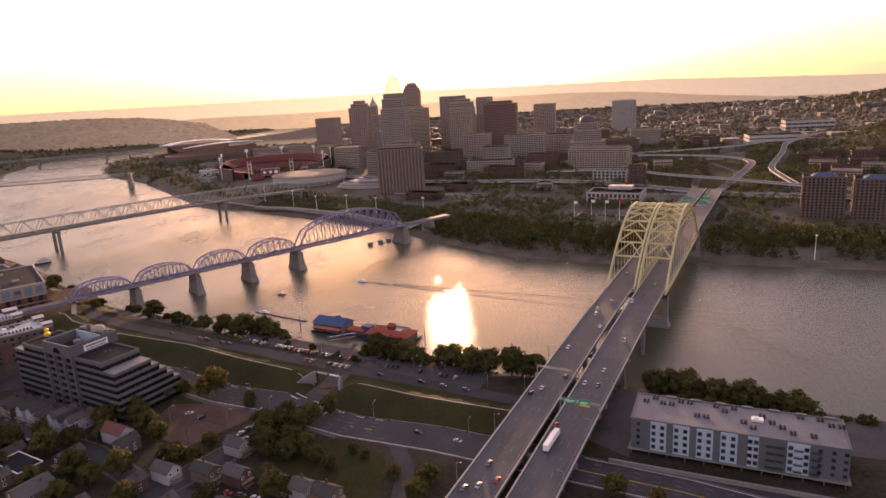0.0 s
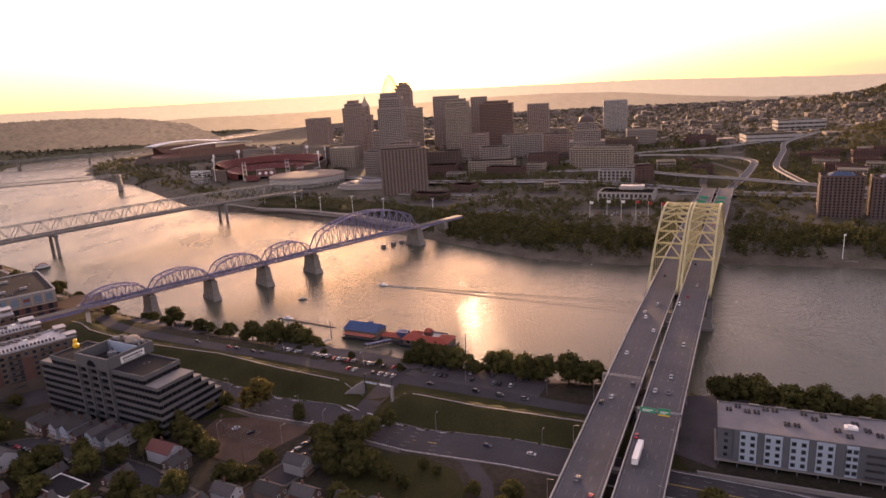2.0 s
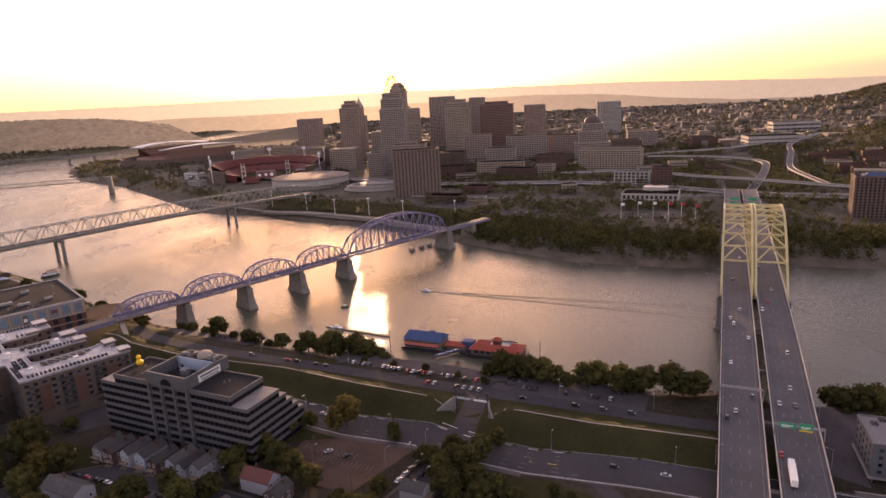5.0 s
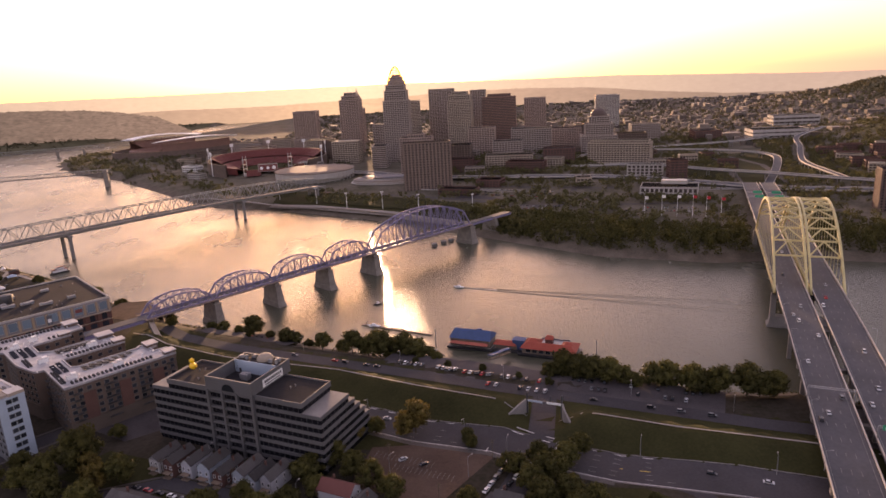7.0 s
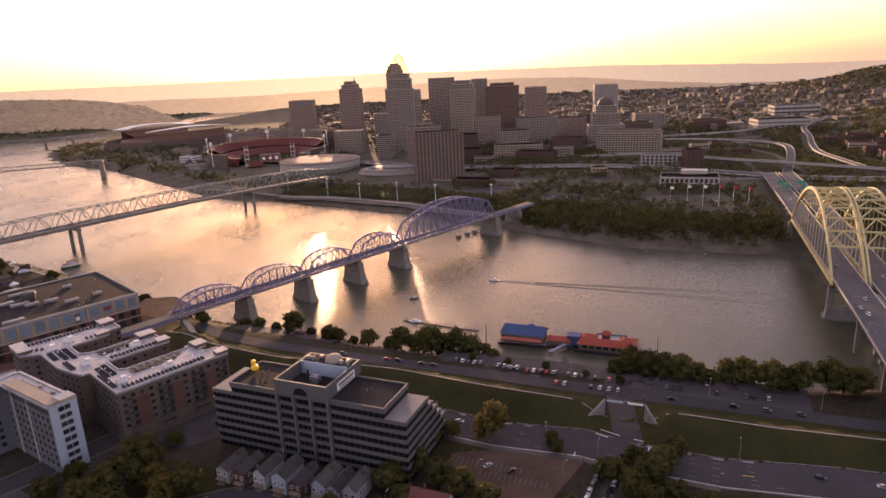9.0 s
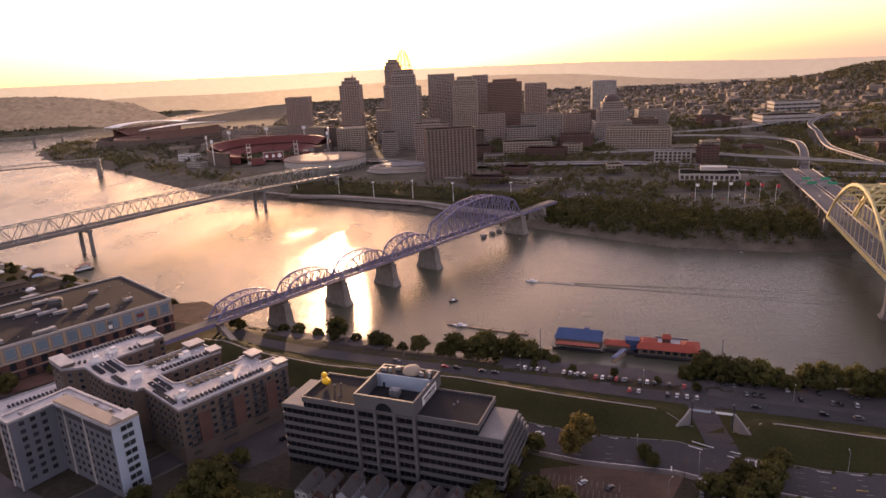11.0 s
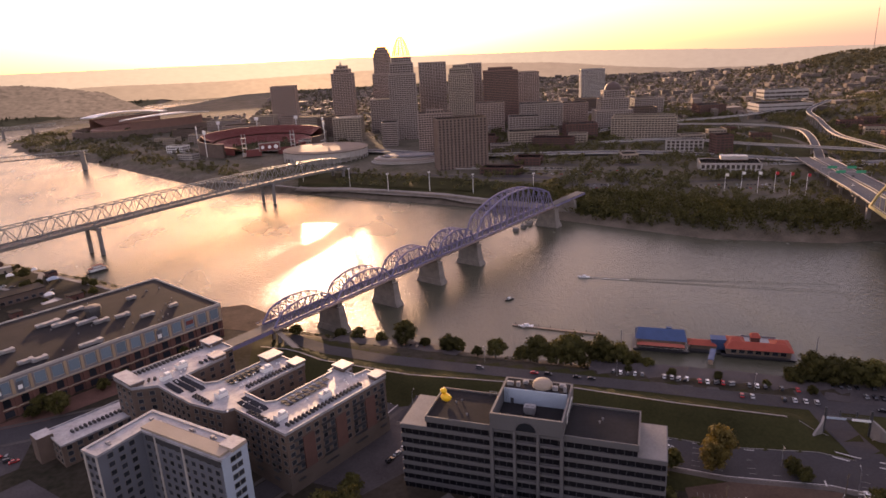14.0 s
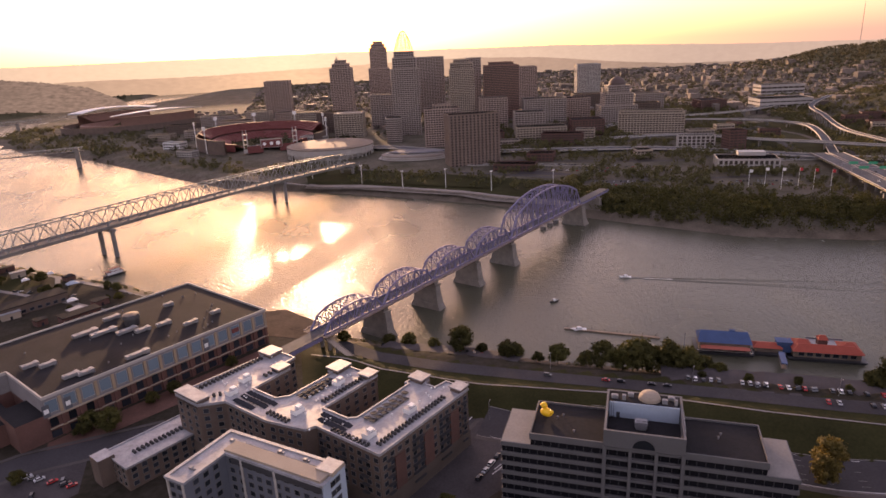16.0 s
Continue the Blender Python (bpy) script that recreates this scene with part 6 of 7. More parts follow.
# ---- stadiums ----
def bowl(t, name, rin, rout, z0, z1, a0, a1, sx, sy, mt, n=48, rows=7):
    mb, prof = MB(), [(rin, z0)]
    for i in range(rows):
        zb = z0 + (z1 - z0) * (i + 1) / rows
        prof += [(prof[-1][0], zb), (rin + (rout - rin) * (i + 1) / rows, zb)]
    prof.append((rout, 0))
    m = len(prof)
    v = []
    for k in range(n + 1):
        a = radians(a0 + (a1 - a0) * k / n)
        v += [(r * math.cos(a) * sx, r * math.sin(a) * sy, z) for r, z in prof]
    mb.add(v, [(k * m + i, k * m + m + i, k * m + m + i + 1, k * m + i + 1) for k in range(n) for i in range(m - 1)])
    return part(name, mb, mt, t)


park = thing("ballpark", -400, 1560, 15, -82, "baseball stadium with red seats and white light towers", "stadium")
bowl(park, "lower_stand", 70, 105, 2, 14, 40, 320, 1.15, 0.95, REDSEAT)
bowl(park, "upper_stand", 108, 132, 16, 31, 95, 270, 1.15, 0.95, REDSEAT)
bowl(park, "concourse", 132, 138, 0, 26, 40, 320, 1.15, 0.95, BROWN, rows=2)
part("field", MB().lathe(0, 0, [(0.1, 1.0), (78, 1.0)], 40, sx=1.15, sy=0.95), GRASS, park)
for a in (60, 100, 140, 180, 220, 260, 300):
    x, y = 140 * 1.15 * math.cos(radians(a)), 140 * 0.95 * math.sin(radians(a))
    part("light_tower", MB().tube((x, y, 0), (x, y, 46), 0.9, 0.7).box(x, y, 44, 9, 1.6, 7, a + 90), WHITE, park)
for y in (-46, 46):
    part("stack_tower", MB().box(118, y, 0, 9, 9, 6).box(114.5, y - 3.5, 6, 1.2, 1.2, 28).box(121.5, y - 3.5, 6, 1.2, 1.2, 28).box(114.5, y + 3.5, 6, 1.2, 1.2, 28).box(121.5, y + 3.5, 6, 1.2, 1.2, 28).box(118, y, 15, 8.6, 8.6, 0.8).box(118, y, 24, 8.6, 8.6, 0.8).box(118, y, 33.4, 9, 9, 1.2).tube((118, y - 3, 34), (118, y - 3, 42), 0.8).tube((118, y + 3, 34), (118, y + 3, 42), 0.8), PALE, park, "pale open-framed tower")
part("scoreboard", MB().box(128, 0, 8, 3, 40, 16).box(126.3, 0, 9, 0.4, 37, 13, mi=1).box(129.7, 0, 9, 0.4, 37, 13, mi=1), [TANB, REDSEAT], park)
for y, w in ((-13, 8), (0, 8), (12, 10)):
    part("sign_panel", MB().tube((129.9, y, 15.5), (130.2, y, 15.5), w * 0.4, n=20), SIGNW, park, "round pale sign disc")
for y in (-30, 30):
    part("bleacher", MB().add([(95, y - 14, 2), (95, y + 14, 2), (128, y - 14, 13), (128, y + 14, 13), (128, y - 14, 0), (128, y + 14, 0)], [(0, 2, 3, 1), (2, 4, 5, 3), (0, 4, 2), (1, 3, 5)]), REDSEAT, park, "sloping outfield seats")
foot = thing("football_stadium", -760, 2150, 17, 40, "football stadium with curved white canopies", "stadium")
bowl(foot, "lower_stand", 85, 125, 2, 14, 0, 360, 1.2, 0.85, REDB)
for a0 in (55, 235):
    bowl(foot, "upper_stand", 128, 168, 16, 36, a0, a0 + 70, 1.1, 0.85, REDB)
    mb = MB()
    v = []
    for k in range(25):
        a = radians(a0 - 6 + 82 * k / 24)
        lift = 42 + 8 * math.sin(math.pi * k / 24)
        for r in (142, 182):
            v.append((r * 1.1 * math.cos(a), r * 0.85 * math.sin(a), lift))
            v.append((r * 1.1 * math.cos(a), r * 0.85 * math.sin(a), lift - 2))
    for k in range(24):
        b = 4 * k
        mb.add([v[b], v[b + 2], v[b + 6], v[b + 4], v[b + 1], v[b + 3], v[b + 7], v[b + 5]], [(0, 1, 2, 3), (7, 6, 5, 4), (0, 3, 7, 4), (1, 5, 6, 2)])
    part("canopy", mb, WHITE, foot, "curved white canopy")
bowl(foot, "outer_wall", 172, 178, 0, 15, 0, 360, 1.1, 0.85, BROWN, rows=2)
arena = thing("arena", -278, 1345, 12, 0, "round white-walled arena with flat roof", "arena")
part("drum", MB().lathe(0, 0, [(66, 0), (66, 8), (76, 9), (76, 19)], 56), PALE, arena)
part("roof", MB().lathe(0, 0, [(77, 19), (77, 20.4), (70, 20.2), (64, 21.8), (0.1, 22.6)], 56), mat("brown_membrane_roof", (0.17, 0.135, 0.11), 0.8, var=0.15, big=0.05), arena)
BUT = MB().box(0, 0, 0, 1.4, 2.2, 17).mesh("buttress", [PALE])
for k in range(44):
    a = 2 * math.pi * k / 44
    part("buttress", BUT, None, arena, m=pose(75.6 * math.cos(a), 75.6 * math.sin(a), 0, 0, 0, math.degrees(a)))
pav = thing("music_pavilion", -150, 1232, 12, -20, "low curved riverside pavilion with striped tiers", "pavilion")
for k in range(4):
    part("tier", MB().lathe(0, 0, [(58 - k * 4, 2 + k * 2.6), (58 - k * 4, 3.5 + k * 2.6), (54 - k * 4, 3.5 + k * 2.6)], 40, sy=0.55), PALE, pav)
part("base", MB().lathe(0, 0, [(53, 0), (53, 9), (0.1, 10)], 40, sy=0.55), TANB, pav)
part("canopy", MB().lathe(6, 2, [(44, 12.5), (41, 13.6), (0.1, 14)], 40, sy=0.5), GREYR, pav)

# terraced houses on the hill
for i, (x, y) in enumerate(((620, 975), (634, 1000), (640, 1040), (648, 1085), (664, 1110), (740, 1120), (756, 1130), (770, 1110), (700, 1060), (690, 1010), (720, 1180), (680, 1180))):
    t = tower("terrace_house", x, y, -35 + 6 * (i % 3), 40, 16, gz(x, y) + 15, BRICK if i % 3 else TAN, "brick terraced row on the hillside", floor=3.6, pier=5)

# broadcasting mast on the far hill
solo("radio_mast", MB().beam((2376, 2870, 60), (2376, 2870, 300), 1.6).beam((2376, 2870, 300), (2376, 2870, 330), 0.7), STEEL, "thin lattice radio mast on the hill", "mast")

# ---- poles and lamps ----
random.seed(3)
for x, y in ((-254, 1073), (-205, 1020), (-152, 992), (-102, 950), (-320, 1140), (-30, 920)):
    g = gz(x, y)
    t = thing("floodlight_mast", x, y, g, 0, "tall white floodlight mast on the far bank", "lamp", "floodlight masts")
    part("pole", MB().tube((0, 0, 0), (0, 0, 25), 0.45, 0.28), WHITE, t)
    part("lamp_head", MB().box(0, 0, 24.6, 4.6, 0.8, 0.7, 30).box(1.2, 0.6, 25.2, 1.2, 0.8, 0.9, 30).box(-1.2, -0.6, 25.2, 1.2, 0.8, 0.9, 30), WHITE, t)
for i, (x, y) in enumerate(((168, 812), (190, 812), (206, 804), (222, 796), (234, 786), (246, 774))):
    t = thing("flagpole", x, y, gz(x, y), 0, "tall white flagpole with a flag" if i < 3 else "tall white flagpole with a red flag", "flagpole", "flagpoles on the far bank")
    part("pole", MB().tube((0, 0, 0), (0, 0, 26), 0.3, 0.16), WHITE, t)
    part("flag", MB().add([(0.2, 0, 25.6), (2.2, 0.5, 24.9), (4.6, 0.1, 24.9), (4.7, 0.1, 21.6), (2.3, 0.5, 21.4), (0.2, 0, 22.2)], [(0, 1, 4, 5), (1, 2, 3, 4)]), FLAGR if i > 2 else WHITE, t)
nav = thing("navigation_light", 357, 598, 0, 0, "white river beacon mast on a concrete footing", "beacon")
part("footing", MB().box(0, 0, -3, 26, 7, 7, -25), CONCRETE, nav)
part("mast", MB().tube((0, 0, 4), (0, 0, 29), 0.5, 0.25), WHITE, nav)
part("lamp", MB().box(0.5, 0, 28.5, 2.0, 1.0, 1.2), WHITE, nav)


def street_lamp(x, y, rz, h=10):
    t = thing("street_lamp", x, y, gz(x, y), rz, "slim grey steel street lamp", "lamp", "street lamps")
    part("pole", MB().tube((0, 0, 0), (0, 0, h), 0.14, 0.08, 6), METAL, t)
    part("arm", MB().beam((0, 0, h), (2.2, 0, h + 0.5), 0.1), METAL, t)
    part("lamp_head", MB().box(2.4, 0, h + 0.4, 0.9, 0.35, 0.2), PALE, t)


for x, y, a in ((6, 294, 60), (-45, 318, 60), (-25, 378, 240), (20, 352, 240), (-90, 412, 240), (-150, 446, 240), (-215, 484, 240), (-122, 352, 240), (-170, 382, 240), (-105, 330, 60), (60, 330, 60), (-265, 440, 60), (-310, 405, 130), (-350, 372, 130), (-125, 318, 30), (-160, 326, 30), (-245, 350, 60), (-200, 312, 60)):
    street_lamp(x, y, a)
for x, y in ((-112, 329), (-140, 300), (-160, 335), (-190, 305), (-230, 328), (-265, 342)):
    t = thing("utility_pole", x, y, 13, 20, "dark wooden utility pole with crossarms", "pole", "utility poles")
    part("pole", MB().tube((0, 0, 0), (0, 0, 11), 0.17, 0.12, 6), BARK, t)
    part("crossarm", MB().box(0, 0, 9.8, 2.6, 0.14, 0.16).box(0, 0, 8.9, 2.0, 0.14, 0.16), BARK, t)


def on_bridge(s, off):
    p = O + BU * s + BN * off
    return p.x, p.y, deck_z(s)


BA = math.degrees(math.atan2(BU.y, BU.x))
# overhead signs on the arch bridge
for s, off, span, panels in ((287, 1.8, 20, ((5, 7, 2.6), (12.5, 5.5, 3.2))), (318, -21.4, 20, ())):
    x, y, z = on_bridge(s, off)
    t = thing("sign_gantry", x, y, z, BA - 90, "steel sign gantry over the bridge deck", "road sign")
    for o in (0, span):
        part("post", MB().box(o, 0, 0, 0.5, 0.5, 6.6), METAL, t)
    part("cross_beam", MB().box(span / 2, 0, 5.9, span, 0.5, 0.4).box(span / 2, 0, 6.8, span, 0.4, 0.3), METAL, t)
    for o, w, h in panels:
        pn_ = part("sign_panel", MB().box(o, -0.5, 5.3, w, 0.15, h), GREEN, t, "green road sign panel")
        part("sign_bars", MB().box(o, -0.62, 6.5, w * 0.7, 0.04, 0.45).box(o - w * 0.1, -0.62, 5.8, w * 0.5, 0.04, 0.35), SIGNW, pn_)
    if panels:
        part("exit_panel", MB().box(12.5, -0.5, 4.6, 5.2, 0.15, 0.6), DUCK, t, "yellow exit strip")
for s in (835, 870):
    x, y, z = on_bridge(s, -22)
    t = thing("sign_gantry", x, y, z, BA - 90, "distant sign gantry with green panels", "road sign")
    part("post", MB().box(0, 0, 0, 0.5, 0.5, 7).box(44, 0, 0, 0.5, 0.5, 7), METAL, t)
    part("cross_beam", MB().box(22, 0, 6.4, 44, 0.5, 0.5), METAL, t)
    for o in (12, 33):
        part("sign_panel", MB().box(o, -0.5, 5.4, 10, 0.15, 3.2), GREEN, t)
for s in range(90, 470, 42):
    for off in (-22.3, 22.3):
        x, y, z = on_bridge(s + (10 if off > 0 else 0), off)
        t = thing("bridge_lamp", x, y, z - 0.6, BA + (-90 if off < 0 else 90), "slim lamp post on the bridge barrier", "lamp", "bridge lamps")
        part("pole", MB().tube((0, 0, 0), (0, 0, 9.5), 0.12, 0.07, 6), METAL, t)
        part("arm", MB().beam((0, 0, 9.5), (2.2, 0, 10), 0.09).box(2.3, 0, 9.9, 0.8, 0.3, 0.16), METAL, t)

# ---- houses on the near streets ----
REDSH = mat("red_shingles", (0.14, 0.052, 0.044), 0.85, var=0.2, fine=3)


def house(x, y, rz, w, d, h, wallm, roofm, label, rise_=3.2):
    t = thing("house", x, y, 13, rz, label, "house", "old houses on the near streets")
    part("wall", MB().box(0, 0, 0, w, d, h), wallm, t)
    for s in (-1, 1):
        v = [q for yy in (s * d / 2, s * (d / 2 - 0.3)) for q in ((-w / 2, yy, h), (w / 2, yy, h), (0, yy, h + rise_))]
        part("gable", MB().add(v, [(0, 1, 2), (5, 4, 3), (0, 3, 4, 1), (1, 4, 5, 2), (2, 5, 3, 0)]), wallm, t)
    e = 0.45
    for s in (-1, 1):
        k = rise_ / (w / 2)
        p = [(s * (w / 2 + e), -d / 2 - e, h - e * k), (0, -d / 2 - e, h + rise_), (0, d / 2 + e, h + rise_), (s * (w / 2 + e), d / 2 + e, h - e * k)]
        v = p + [(a, b, c + 0.18) for a, b, c in p]
        part("roof_slope", MB().add(v, [(0, 1, 2, 3), (7, 6, 5, 4), (0, 4, 5, 1), (2, 6, 7, 3), (3, 7, 4, 0), (1, 5, 6, 2)]), roofm, t)
    part("chimney", MB().box(w * 0.2, d * 0.2, h + rise_ * 0.3, 0.8, 0.8, rise_ * 0.7 + 1.2), BRICK, t)
    for xx in (-w * 0.26, w * 0.26):
        for zz in (1.2, 4.2):
            part("window", W_SMALL, None, t, m=pose(xx, -d / 2 - 0.02, zz, 0, 0, 0))
    for yy in (-d * 0.25, d * 0.15):
        for zz in (1.2, 4.2):
            part("window", W_SMALL, None, t, m=pose(w / 2 + 0.02, yy, zz, 0, 0, 90))
    part("porch", MB().box(0, -d / 2 - 1.1, 0, w * 0.7, 2.2, 0.5).box(0, -d / 2 - 1.1, 2.7, w * 0.75, 2.4, 0.2), WOOD, t)
    return t


SIDB = mat("pale_blue_siding", (0.33, 0.37, 0.42), 0.75, var=0.08, fine=3)
WHS = mat("white_siding", (0.4, 0.4, 0.42), 0.7, var=0.06, fine=3)
rnd = random.Random(21)
for i, (x, y, rz) in enumerate(((-267, 354, -30), (-259, 349, -30), (-250, 346, -30), (-241, 341, -30), (-234, 337, -30), (-224, 333, -30), (-218, 329, -30), (-211, 327, -30))):
    house(x, y, rz, 6.0 if i not in (3, 5) else 7.0, 14, (6.6, 7.4, 7.4, 8.0, 6.2, 7.6, 7.0, 7.4)[i], (SIDING, BRICK, WHS, SIDB, BRICK, SIDB, SIDB, WHS)[i], SHINGLE, "narrow two-storey house with shingle roof, %s walls" % ("grey", "brick", "white", "pale blue", "brick", "pale blue", "pale blue", "white")[i], 2.6)
house(-182, 311, 60, 9, 16, 6.6, WHS, REDSH, "white house with a red shingle roof")
house(-268, 314, 60, 11, 22, 8.6, WHS, SHINGLE, "large white three-storey house with dark roof")
for x, y, rz, w, d, k in ((-172, 300, -30, 8, 11, 0), (-196, 290, -30, 8, 12, 1), (-140, 272, 60, 8, 12, 2), (-120, 270, 60, 8, 13, 0), (-104, 266, 60, 8, 12, 1), (-112, 292, 60, 8, 11, 3), (-152, 262, -30, 8, 12, 1), (-198, 262, -30, 14, 16, 0),
                       (-84, 258, 60, 8, 11, 1), (-70, 252, 60, 9, 10, 3), (-58, 247, 60, 9, 10, 0), (-230, 296, -30, 8, 12, 1), (-222, 272, -30, 8, 12, 0), (-170, 246, -30, 8, 12, 0), (-130, 244, -30, 8, 12, 1),
                       (-100, 240, 60, 8, 12, 0), (-300, 312, -30, 8, 12, 2), (-250, 282, -30, 8, 12, 1)):
    wm = (BROWN, BRICK, WHS, SIDING)[k]
    house(x, y, rz, w, d, 6.0, wm, SHINGLE, "two-storey %s house with dark shingle roof" % ("brown brick", "red brick", "white", "grey")[k], 2.8)
fb = thing("shop_building", -218, 284, 13, -30, "flat-roofed dark building with white roof edge", "building")
part("wall", MB().box(0, 0, 0, 22, 12, 6), BRICK, fb)
part("roof", MB().box(0, 0, 6, 21, 11, 0.1), ROOFD, fb)
part("parapet", parapet([(-11, -6), (11, -6), (11, 6), (-11, 6)], 5.9, 0.6, 0.3), WHITE, fb)

# ---- cars ----
def car_mesh(paint, van=False):
    body, glass = MB(), MB()
    hh = 0.25 if van else 0.0
    side_ = [(-2.2, 0.35), (2.2, 0.35), (2.25, 0.75), (1.3, 0.95), (-1.5 if not van else -2.1, 1.0), (-2.2, 0.9)]
    cab = [(-1.55 if not van else -2.1, 0.98), (1.2, 0.95), (0.5, 1.45 + hh), (-1.1 if not van else -1.95, 1.47 + hh)]
    for mb, prof, w0, w1 in ((body, side_, 0.9, 0.9), (glass, cab, 0.84, 0.7)):
        n = len(prof)
        zt = max(p[1] for p in prof)
        v = [(x, -(w1 if z > 1.3 else w0), z) for x, z in prof] + [(x, w1 if z > 1.3 else w0, z) for x, z in prof]
        mb.add(v, [tuple(range(n)), tuple(range(2 * n - 1, n - 1, -1))] + [(i + n, (i + 1) % n + n, (i + 1) % n, i) for i in range(n)])
    top = MB().box(-0.3 if not van else -0.7, 0, 1.44 + hh, 1.5 if not van else 2.4, 1.36, 0.06)
    return body.mesh("body", [paint]), glass.mesh("cabin_glass", [GLASS]), top.mesh("roof", [paint])


WHEEL = MB().tube((0, -0.11, 0), (0, 0.11, 0), 0.33, n=10).mesh("wheel", [RUBBER])
KINDS = []
for i, pt in enumerate(CARPAINT):
    for van in (False, True):
        c = thing("car", 0, -60, -50, 0, ("%s %s" % (("white", "silver", "black", "red", "grey")[i], "van-shaped car" if van else "saloon car")) + " on dark tyres", "car", "cars on the roads and car parks")
        bd, gl, tp = car_mesh(pt, van)
        part("body", bd, None, c)
        part("cabin_glass", gl, None, c)
        part("roof", tp, None, c)
        for a in (-1.4, 1.4):
            for b2 in (-0.82, 0.82):
                part("wheel", WHEEL, None, c, m=pose(a, b2, 0.33))
        KINDS.append(c)
PICK = [0, 2, 3, 4, 5, 6, 8, 9, 4, 5, 8, 2, 1, 4, 9]
rnd = random.Random(33)
spots = []
for s, off, turn in ((212, -17, 0), (232, -14, 0), (205, -8, 0), (222, -6, 0), (216, -12, 0), (298, -18, 0), (305, -14, 0), (318, 6, 180), (336, 12, 180), (318, 13, 180), (322, -6, 0), (420, -14, 0), (448, -10, 0), (452, 4, 180), (398, -6, 0), (430, -16, 0),
                     (470, 8, 180), (520, -14, 0), (560, 6, 180), (590, -8, 0), (610, 14, 180), (640, 8, 180), (655, -15, 0), (720, 10, 180), (780, -12, 0), (160, 8, 180), (172, -14, 0), (272, 4, 180), (380, 14, 180), (500, 12, 180), (690, -6, 0), (840, 5, 180), (360, -16, 0)):
    x, y, z = on_bridge(s, off)
    spots.append((x, y, z, BA + turn))


def row(x0, y0, x1, y1, n, turn, z=None, fill=0.8):
    for k in range(n):
        if rnd.random() < fill:
            u = k / max(1, n - 1)
            x, y = x0 + (x1 - x0) * u, y0 + (y1 - y0) * u
            spots.append((x, y, (gz(x, y) if z is None else z) + 0.16, math.degrees(math.atan2(y1 - y0, x1 - x0)) + turn + rnd.uniform(-3, 3)))


row(-150, 462, -60, 412, 26, 90, fill=0.55)
row(-150, 450, -40, 388, 34, 90, fill=0.4)
row(-50, 404, 12, 372, 20, 90, fill=0.6)
row(-40, 388, 14, 360, 18, 90, fill=0.35)
row(-125, 434, -98, 420, 9, 90, fill=0.8)
row(-100, 408, -70, 392, 8, 90, fill=0.5)
row(-300, 558, -230, 516, 20, 90, fill=0.45)
row(-292, 546, -226, 506, 18, 90, fill=0.4)
row(-220, 476, -165, 446, 9, 0, fill=0.7)
row(-60, 384, 20, 342, 7, 0, fill=0.4)
row(-163, 342, -130, 322, 8, 60, fill=0.3)
row(-119, 306, -104, 327, 6, 0, fill=1.0)
row(-112, 304, -100, 318, 4, 0, fill=0.8)
row(-275, 336, -190, 292, 15, 0, fill=0.45)
row(-120, 262, -64, 242, 9, 0, fill=0.6)
row(-20, 300, 40, 270, 4, 0, fill=0.6)
row(-180, 388, -120, 352, 4, 0, fill=0.6)
row(-290, 438, -340, 386, 6, 0, fill=0.5)
row(-430, 472, -520, 446, 12, 0, fill=0.6)
row(-440, 462, -470, 440, 10, 60, fill=0.6)
row(-10, 1046, 80, 985, 26, 60, fill=0.6)
row(0, 1064, 100, 996, 26, 60, fill=0.6)
row(60, 975, 165, 950, 24, 60, fill=0.5)
row(110, 1000, 180, 965, 18, 60, fill=0.5)
row(26, 918, 78, 894, 14, 70, fill=0.7)
row(36, 934, 88, 908, 14, 70, fill=0.7)
row(20, 1075, 110, 1012, 24, 60, fill=0.7)
row(160, 850, 240, 814, 22, 90, fill=0.5)
row(168, 866, 248, 830, 22, 90, fill=0.5)
row(430, 650, 640, 555, 24, 0, z=12.1, fill=0.6)
row(-480, 462, -452, 446, 10, 60, fill=0.8)
row(-500, 444, -462, 424, 12, 60, fill=0.8)
row(-300, 440, -330, 410, 5, 0, fill=0.6)
row(-282, 400, -270, 412, 4, 0, fill=0.8)
row(-575, 735, -520, 705, 14, 80, fill=0.5)
for x, y, z, a in spots:
    copy_thing(KINDS[rnd.choice(PICK)], pose(x, y, z + 0.02, 0, 0, a))
for c in KINDS:
    for o in c.children_recursive:
        bpy.data.objects.remove(o)
    bpy.data.objects.remove(c)
x, y, z = on_bridge(258, 7)
lorry = thing("lorry", x, y, z + 0.05, BA, "white articulated lorry on the bridge", "lorry")
part("trailer", MB().box(-3, 0, 1.1, 14, 2.5, 2.9), WHITE, lorry)
part("cab", MB().box(6.2, 0, 0.6, 3.0, 2.4, 2.8).box(7.2, 0, 0.6, 2.2, 2.2, 1.4), WHITE, lorry)
part("windscreen", MB().box(7.72, 0, 2.1, 0.06, 2.0, 1.0), GLASS, lorry)
for a in (-8.6, -7.4, -1, 4.4, 7.4):
    for b2 in (-1.1, 1.1):
        part("wheel", MB().tube((a, b2 - 0.14, 0.5), (a, b2 + 0.14, 0.5), 0.5, n=10), RUBBER, lorry)


